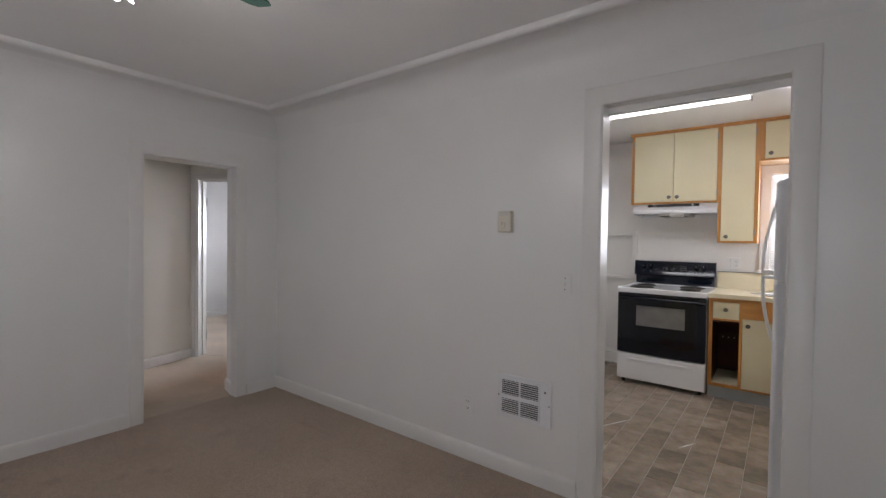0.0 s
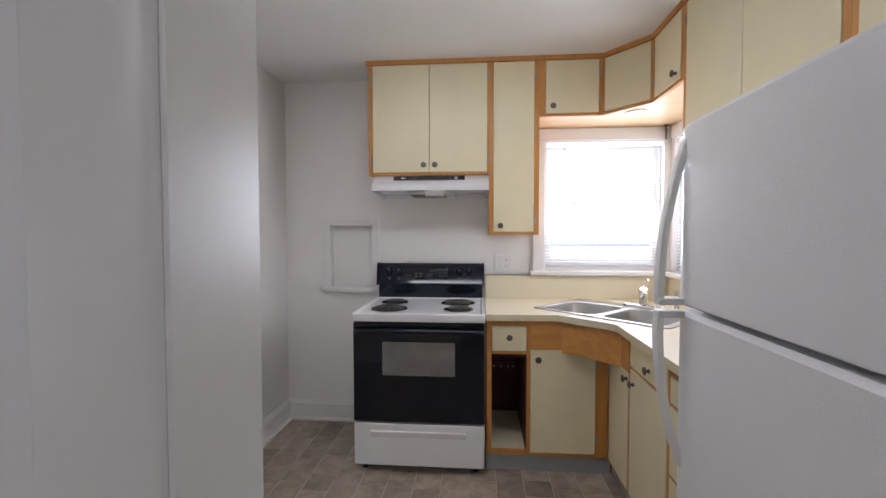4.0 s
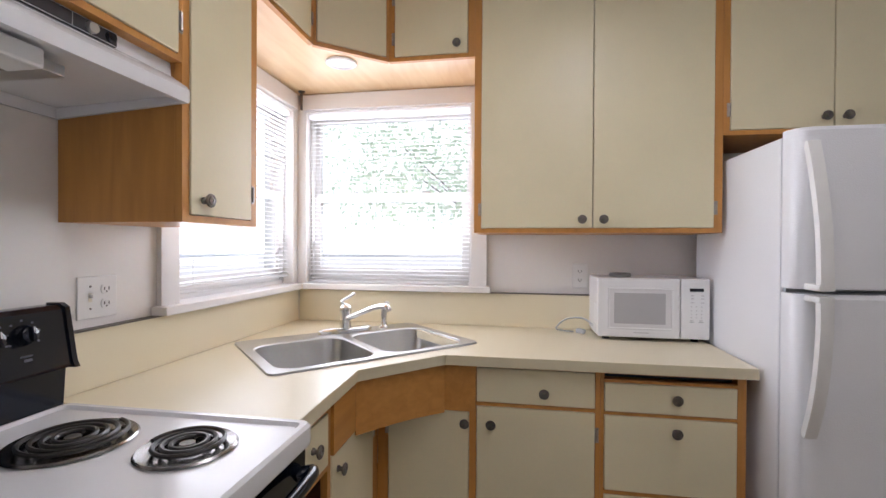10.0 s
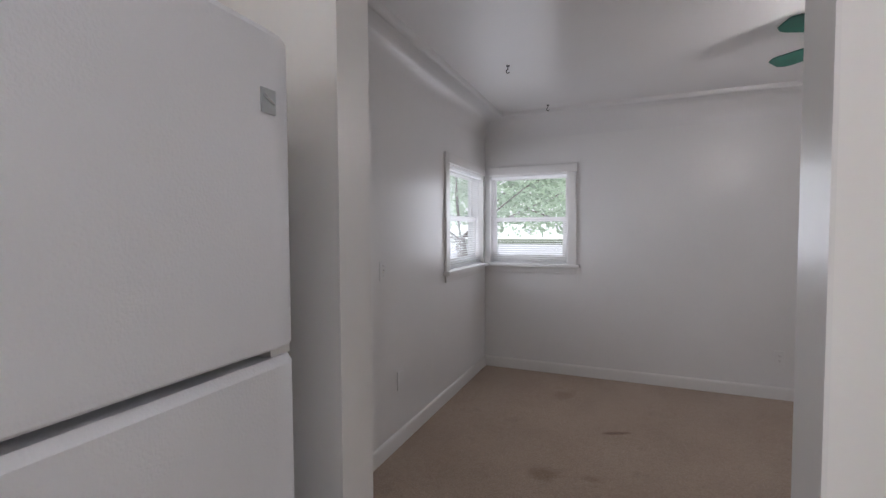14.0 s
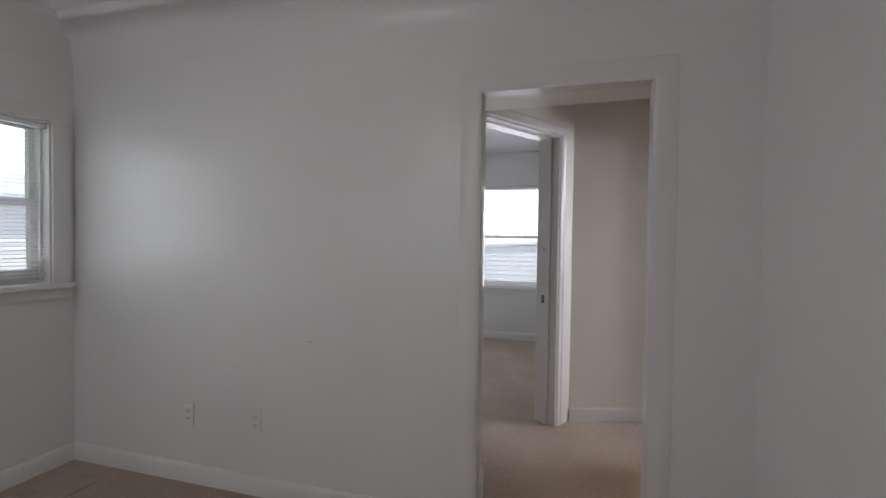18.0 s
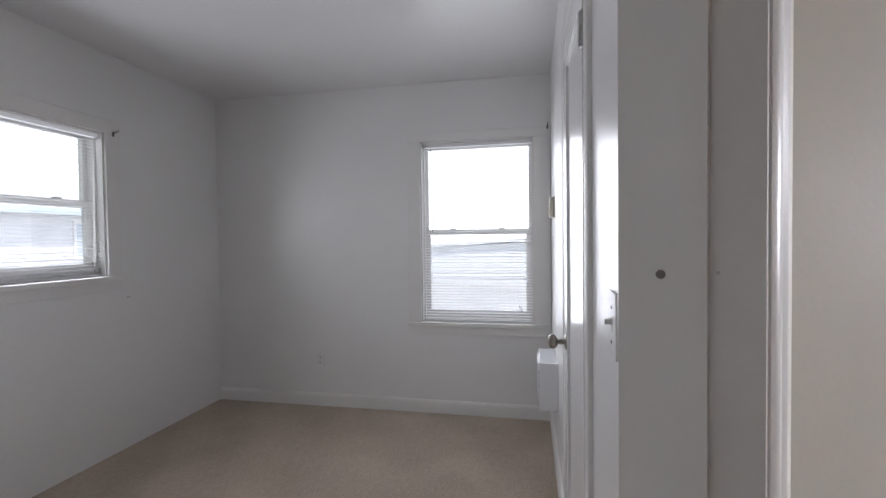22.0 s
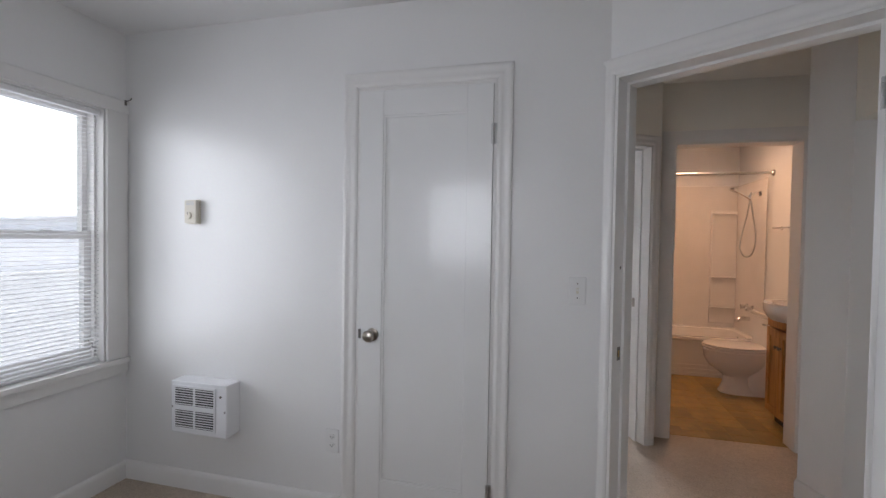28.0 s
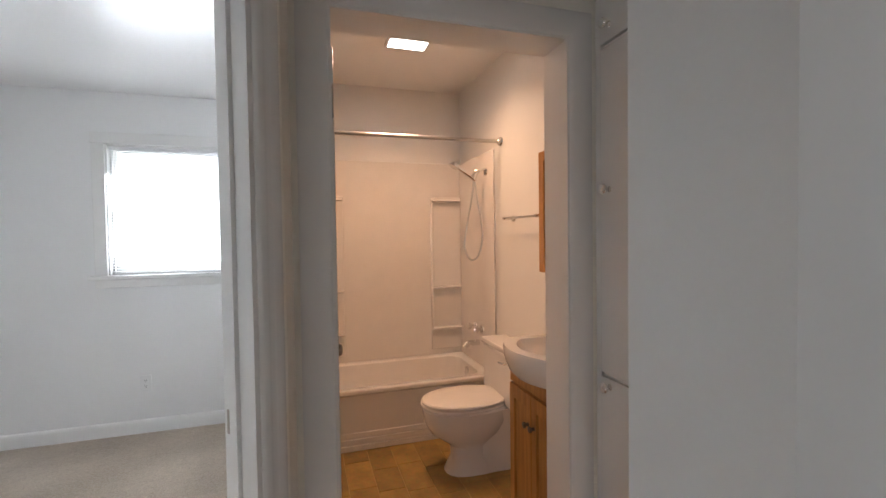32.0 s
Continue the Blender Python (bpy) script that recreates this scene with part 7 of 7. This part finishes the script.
ba = thing("wash_basin", (-3.42, 3.066, 0.8), "white ceramic belly basin on the vanity", "basin")


def basin_ring(z, out, r_, inner=0.0):
    """Rectangular back with a bellied front towards the room."""
    pts = []
    n = 24
    for i in range(n + 1):
        u = -1 + 2 * i / n
        pts.append((VX - out + inner - 0.085 * (1 - u * u) * (1 - inner * 2), 3.066 + u * (0.218 + r_ - inner), z))
    return pts + [(-3.184 - inner, 3.066 + 0.218 + r_ - inner, z), (-3.184 - inner, 3.066 - 0.218 - r_ + inner, z)]


part("bowl", loft(bmesh.new(), [basin_ring(0.802, -0.03, -0.015), basin_ring(0.83, -0.005, -0.006), basin_ring(0.87, 0.010, 0.0), basin_ring(0.915, 0.014, 0.0), basin_ring(0.925, 0.010, -0.003),
                                basin_ring(0.923, 0.0, -0.004, 0.035), basin_ring(0.90, 0.0, -0.004, 0.05), basin_ring(0.86, 0.0, -0.004, 0.085), basin_ring(0.845, 0.0, -0.004, 0.13)]), PORC, ba)
part("backsplash", B(-3.205, -3.184, 2.86, 3.27, 0.926, 0.965, bevel=0.006), PORC, ba)
bf = thing("basin_faucet", (-3.235, 3.066, 0.93), "small chrome faucet on the basin", "faucet")
part("spout", tube(bmesh.new(), spline([(-3.235, 3.066, 0.924), (-3.24, 3.066, 0.98), (-3.28, 3.066, 1.005), (-3.335, 3.066, 0.985)]), 0.011, 10), CHROME, bf)
mcb = thing("mirror_cabinet", (-3.235, 3.2, 1.2), "honey-oak framed mirror cabinet on the wall", "cabinet")
part("body", B(-3.272, -3.182, 2.95, 3.50, 1.20, 1.82), OAK, mcb)
for y0, y1, z0, z1 in ((2.95, 3.0, 1.20, 1.82), (3.45, 3.50, 1.20, 1.82), (3.0, 3.45, 1.20, 1.25), (3.0, 3.45, 1.77, 1.82)):
    part("frame_bar", B(-3.292, -3.2725, y0, y1, z0, z1, bevel=0.003), OAK, mcb)
part("mirror", B(-3.280, -3.2725, 3.0, 3.45, 1.25, 1.77), MIRROR, mcb, "clear mirror glass")
tbar = thing("towel_bar", (-3.24, 3.8, 1.5), "slim chrome towel bar", "towel bar")
part("bar", cyl(bmesh.new(), (-3.245, 3.58, 1.50), (-3.245, 4.03, 1.50), 0.007, 10), CHROME, tbar)
for y in (3.60, 4.01):
    part("post", lathe(bmesh.new(), [(0.020, 0), (0.018, 0.006), (0.009, 0.012), (0.009, 0.060), (0.012, 0.066), (0.010, 0.074)], 14, pose(-3.1805, y, 1.50, 0, -90, 0)), CHROME, tbar)
bcl = thing("ceiling_light", (-3.83, 4.08, 2.6), "square lit bathroom ceiling light", "light")
for x0, x1, y0, y1 in ((-3.96, -3.945, 3.95, 4.21), (-3.715, -3.70, 3.95, 4.21), (-3.945, -3.715, 3.95, 3.965), (-3.945, -3.715, 4.195, 4.21)):
    part("frame", B(x0, x1, y0, y1, 2.575, 2.5995), ENAMEL, bcl)
part("lens", B(-3.945, -3.715, 3.965, 4.195, 2.574, 2.590), BATHGLOW, bcl, "glowing square lens")

# ---- outside ----
structure("ground", prism(bmesh.new(), [(-400, -400), (400, -400), (400, 400), (-400, 400)], -0.75, -0.45), LAWN, "summer lawn reaching the distance")
# Pale slabs added over the lawn so the ground outside looks overexposed.
structure("glare_ground", B(-92, -2.6, -13.2, 92.0, -0.45, -0.42), CONCRETE, "added pale ground imitating overexposed outdoors between the houses")
structure("yard", B(-2.6, 92, -3.5, 92, -0.45, -0.42), CONCRETE, "added pale ground imitating overexposed outdoors beside the house")
structure("pavement", B(-60, 60, -18.6, -17.2, -0.45, -0.40), CONCRETE, "pale concrete pavement")
# Street in pale concrete colour to carry the glare of sunlit paving.
structure("road", B(-60, 60, -52.0, -20.0, -0.45, -0.43), CONCRETE, "wide street with its sunlit glare put into pale concrete")
structure("kerb", B(-60, 60, -20.0, -19.82, -0.45, -0.30, bevel=0.02), CONCRETE, "concrete kerb")
bd = bmesh.new()
rb = [[bd.verts.new((90 * math.cos(6.28318 * i / 48), 90 * math.sin(6.28318 * i / 48), z)) for i in range(48)] for z in (-0.5, 45.0)]
for i in range(48):
    bd.faces.new((rb[0][i], rb[1][i], rb[1][(i + 1) % 48], rb[0][(i + 1) % 48]))
structure("backdrop", bd, HAZE, "bright hazy sky near the horizon")
# Unseen overhang and slab, added and sized to keep direct sun out.
rf = bmesh.new()
for x0, x1, y0, y1 in ((-8.6, 1.95, -2.35, -1.40), (-8.6, 1.95, 5.30, 6.2), (-8.6, -7.74, -1.40, 5.30), (1.07, 1.95, -1.40, 5.30)):
    box(rf, x0, x1, y0, y1, 2.62, 2.72)
structure("sun_block_eaves", rf, TRIM, "unseen eaves added to keep the sun off the windows")
structure("roof", prism(bmesh.new(), [(-8.62, -2.37), (1.97, -2.37), (1.97, 6.22), (-8.62, 6.22)], 2.721, 2.80), ROOFING, "unseen roof slab added to block the sun")


def tree(x, y, h, spread, leaves, seed):
    r = random.Random(seed)
    root = thing("tree", (x, y, -0.45), "broad leafy street tree in full summer leaf", "tree", "street trees")
    bm = bmesh.new()
    base = Vector((x, y, -0.45))
    fork = base + Vector((r.uniform(-0.2, 0.2), r.uniform(-0.2, 0.2), h * 0.26))
    segs = [(base, fork, 0.20, 0.14)]
    tips = []
    for k in range(7):
        a = 6.283 * k / 7 + r.uniform(-0.3, 0.3)
        e = r.uniform(0.1, 1.1)
        tip = fork + Vector((math.cos(a) * math.cos(e), math.sin(a) * math.cos(e), math.sin(e))) * h * r.uniform(0.35, 0.55)
        segs.append((fork, tip, 0.035, 0.012))
        tips.append(tip)
        for _ in range(3):
            b_e = r.uniform(-0.2, 0.9)
            b_a = a + r.uniform(-1.0, 1.0)
            t2 = fork.lerp(tip, r.uniform(0.5, 1.0))
            end = t2 + Vector((math.cos(b_a) * math.cos(b_e), math.sin(b_a) * math.cos(b_e), math.sin(b_e))) * spread * r.uniform(0.25, 0.5)
            segs.append((t2, end, 0.007, 0.003))
            tips.append(end)
    for p, q, r0, r1 in segs:
        cyl(bm, p, q, r0, 7, r1)
    part("trunk", bm, BARK, root, "grey-brown trunk and limbs")
    vs, fs = [], []
    for k in range(leaves):
        t_ = tips[k % len(tips)]
        d = Vector((r.gauss(0, 1), r.gauss(0, 1), r.gauss(0, 0.8))) * spread * 0.20
        c = t_ + d
        if c.z < base.z + h * 0.27:
            continue
        u = Vector((r.gauss(0, 1), r.gauss(0, 1), r.gauss(0, 1))).normalized()
        w = u.orthogonal().normalized()
        s = r.uniform(0.05, 0.10)
        i = len(vs)
        vs += [tuple(c - u * s), tuple(c + w * s * 0.55), tuple(c + u * s), tuple(c - w * s * 0.55)]
        fs.append((i, i + 1, i + 2, i + 3))
    me = bpy.data.meshes.new("crown")
    me.from_pydata([tuple(Vector(v) - base) for v in vs], [], fs)
    me.materials.append(LEAF)
    cr_ = new("crown", me)
    cr_.parent = root
    tagged(cr_, "loose green crown of small leaves", kind="stuff")


tree(0.2, -10.5, 6.0, 4.0, 4500, 1)
tree(3.6, -8.4, 6.0, 4.0, 11000, 2)
tree(6.6, -5.5, 6.0, 3.2, 4500, 3)
tree(1.0, -14.5, 7.5, 5.0, 12000, 4)
tree(8.5, -14.5, 7.5, 4.6, 8000, 5)
tree(9.8, 4.2, 8.0, 4.2, 7000, 8)


def house(x0, x1, y0, y1, eave, label, face, cover, rise=1.0):
    """Neighbouring house: lapped siding, gable roof, trimmed windows on the two faces towards us."""
    root = thing("house", ((x0 + x1) / 2, (y0 + y1) / 2, -0.45), label, "house", "neighbouring houses")
    part("wall", B(x0, x1, y0, y1, -0.45, eave), SIDING, root)
    n = int((eave + 0.2) / 0.2)
    for k in range(n):
        z = -0.2 + k * 0.2
        for nm, pts in (("n", [(x0 - 0.02, y1 + 0.004), (x1 + 0.02, y1 + 0.004)]), ("e", [(x1 + 0.004, y0 - 0.02), (x1 + 0.004, y1 + 0.02)])):
            (ax, ay), (bx, by) = pts
            o = 0.022
            if nm == "n":
                rg_ = [[(x, ay, z), (x, ay + o, z), (x, ay + 0.004, z + 0.2), (x, ay, z + 0.2)] for x in (ax, bx)]
            else:
                rg_ = [[(ax, y, z), (ax + o, y, z), (ax + 0.004, y, z + 0.2), (ax, y, z + 0.2)] for y in (ay, by)]
            part("siding_board", loft(bmesh.new(), rg_), SIDING, root)
    ov = 0.45 * min(1, rise)
    ym = (y0 + y1) / 2
    part("roof", loft(bmesh.new(), [[(x, y0 - ov, eave - 0.05), (x, ym, eave + rise), (x, y1 + ov, eave - 0.05), (x, y1 + ov, eave + 0.07), (x, ym, eave + rise + 0.12), (x, y0 - ov, eave + 0.07)] for x in (x0 - ov, x1 + ov)]), cover, root, "shingle roof with outdoor glare put into its pale colour")
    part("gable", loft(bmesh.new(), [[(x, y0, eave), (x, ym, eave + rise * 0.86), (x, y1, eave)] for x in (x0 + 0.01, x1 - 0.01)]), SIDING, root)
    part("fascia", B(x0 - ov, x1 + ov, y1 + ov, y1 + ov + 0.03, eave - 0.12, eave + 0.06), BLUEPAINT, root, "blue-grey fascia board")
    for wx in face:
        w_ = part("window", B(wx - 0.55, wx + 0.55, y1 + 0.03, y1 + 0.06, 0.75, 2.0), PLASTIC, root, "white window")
        part("pane", B(wx - 0.46, wx + 0.46, y1 + 0.0605, y1 + 0.065, 0.84, 1.35), GLAREGLASS, w_)
        part("pane", B(wx - 0.46, wx + 0.46, y1 + 0.0605, y1 + 0.065, 1.42, 1.91), GLAREGLASS, w_)
    for wy in (y0 + (y1 - y0) * 0.3, y0 + (y1 - y0) * 0.72) if eave > 2 else ():
        w_ = part("window", B(x1 + 0.03, x1 + 0.06, wy - 0.5, wy + 0.5, 0.75, 2.0), PLASTIC, root, "white window")
        part("pane", B(x1 + 0.0605, x1 + 0.065, wy - 0.42, wy + 0.42, 0.84, 1.91), GLAREGLASS, w_)


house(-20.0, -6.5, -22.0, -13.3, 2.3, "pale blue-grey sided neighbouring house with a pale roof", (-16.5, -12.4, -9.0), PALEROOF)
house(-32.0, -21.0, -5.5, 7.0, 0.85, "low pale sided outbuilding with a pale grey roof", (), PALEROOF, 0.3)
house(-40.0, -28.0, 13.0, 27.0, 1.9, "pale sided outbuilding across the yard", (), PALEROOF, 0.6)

# ---- vinyl floor pieces ----
def tile_mesh(w, d, h, mat):
    bm = bmesh.new()
    e = 0.0016
    lo = [bm.verts.new(p) for p in ((0, 0, 0), (w, 0, 0), (w, d, 0), (0, d, 0))]
    hi = [bm.verts.new(p) for p in ((e, e, h), (w - e, e, h), (w - e, d - e, h), (e, d - e, h))]
    bm.faces.new(hi)
    for i in range(4):
        bm.faces.new((lo[i], lo[(i + 1) % 4], hi[(i + 1) % 4], hi[i]))
    me = bpy.data.meshes.new("vinyl_tile")
    bm.to_mesh(me)
    bm.free()
    me.materials.append(mat)
    return me


def lay(floor, x0, x1, y0, y1, z, col, lengths, mat, seed, gap=0.004):
    """Columns of pieces with mixed lengths."""
    r = random.Random(seed)
    shapes = {}
    n = round((x1 - x0) / col)
    cw = (x1 - x0) / n
    for i in range(n):
        y = y0
        first = True
        while y < y1 - 0.02:
            ln = r.choice(lengths) * (r.choice((0.4, 0.7, 1.0)) if first else 1.0)
            first = False
            ln = round(min(ln, y1 - y), 3)
            if y1 - y - ln < 0.05:
                ln = round(y1 - y, 3)
            if ln not in shapes:
                shapes[ln] = tile_mesh(cw - gap, ln - gap, 0.0022, mat)
            ob = new("vinyl_tile", shapes[ln])
            ob.parent = floor
            ob.matrix_basis = pose(x0 + i * cw + gap / 2, y + gap / 2, z)
            y += ln


lay(floor_kitchen, -1.873, 0.808, 2.262, 5.04, 0.0, 0.149, (0.15, 0.235, 0.235, 0.24, 0.30), VINYL, 11)
lay(floor_bath, -4.408, -3.182, 2.772, 4.33, 0.001, 0.152, (0.15, 0.235, 0.30), VINYL_B, 12, 0.003)
for (ax, ay), (bx, by) in (((-0.96, 3.19), (-0.81, 3.49)), ((-0.455, 3.165), (-0.365, 3.335))):
    d = (Vector((bx, by)) - Vector((ax, ay))).normalized()
    n_ = Vector((-d.y, d.x)) * 0.006
    mid = Vector((ax, ay)).lerp(Vector((bx, by)), 0.5)
    part("scuff", prism(bmesh.new(), [(ax, ay), (mid.x + n_.x, mid.y + n_.y), (bx, by), (mid.x - n_.x, mid.y - n_.y)], 0.0023, 0.0029), PLASTIC, floor_kitchen, "pale scuff mark")
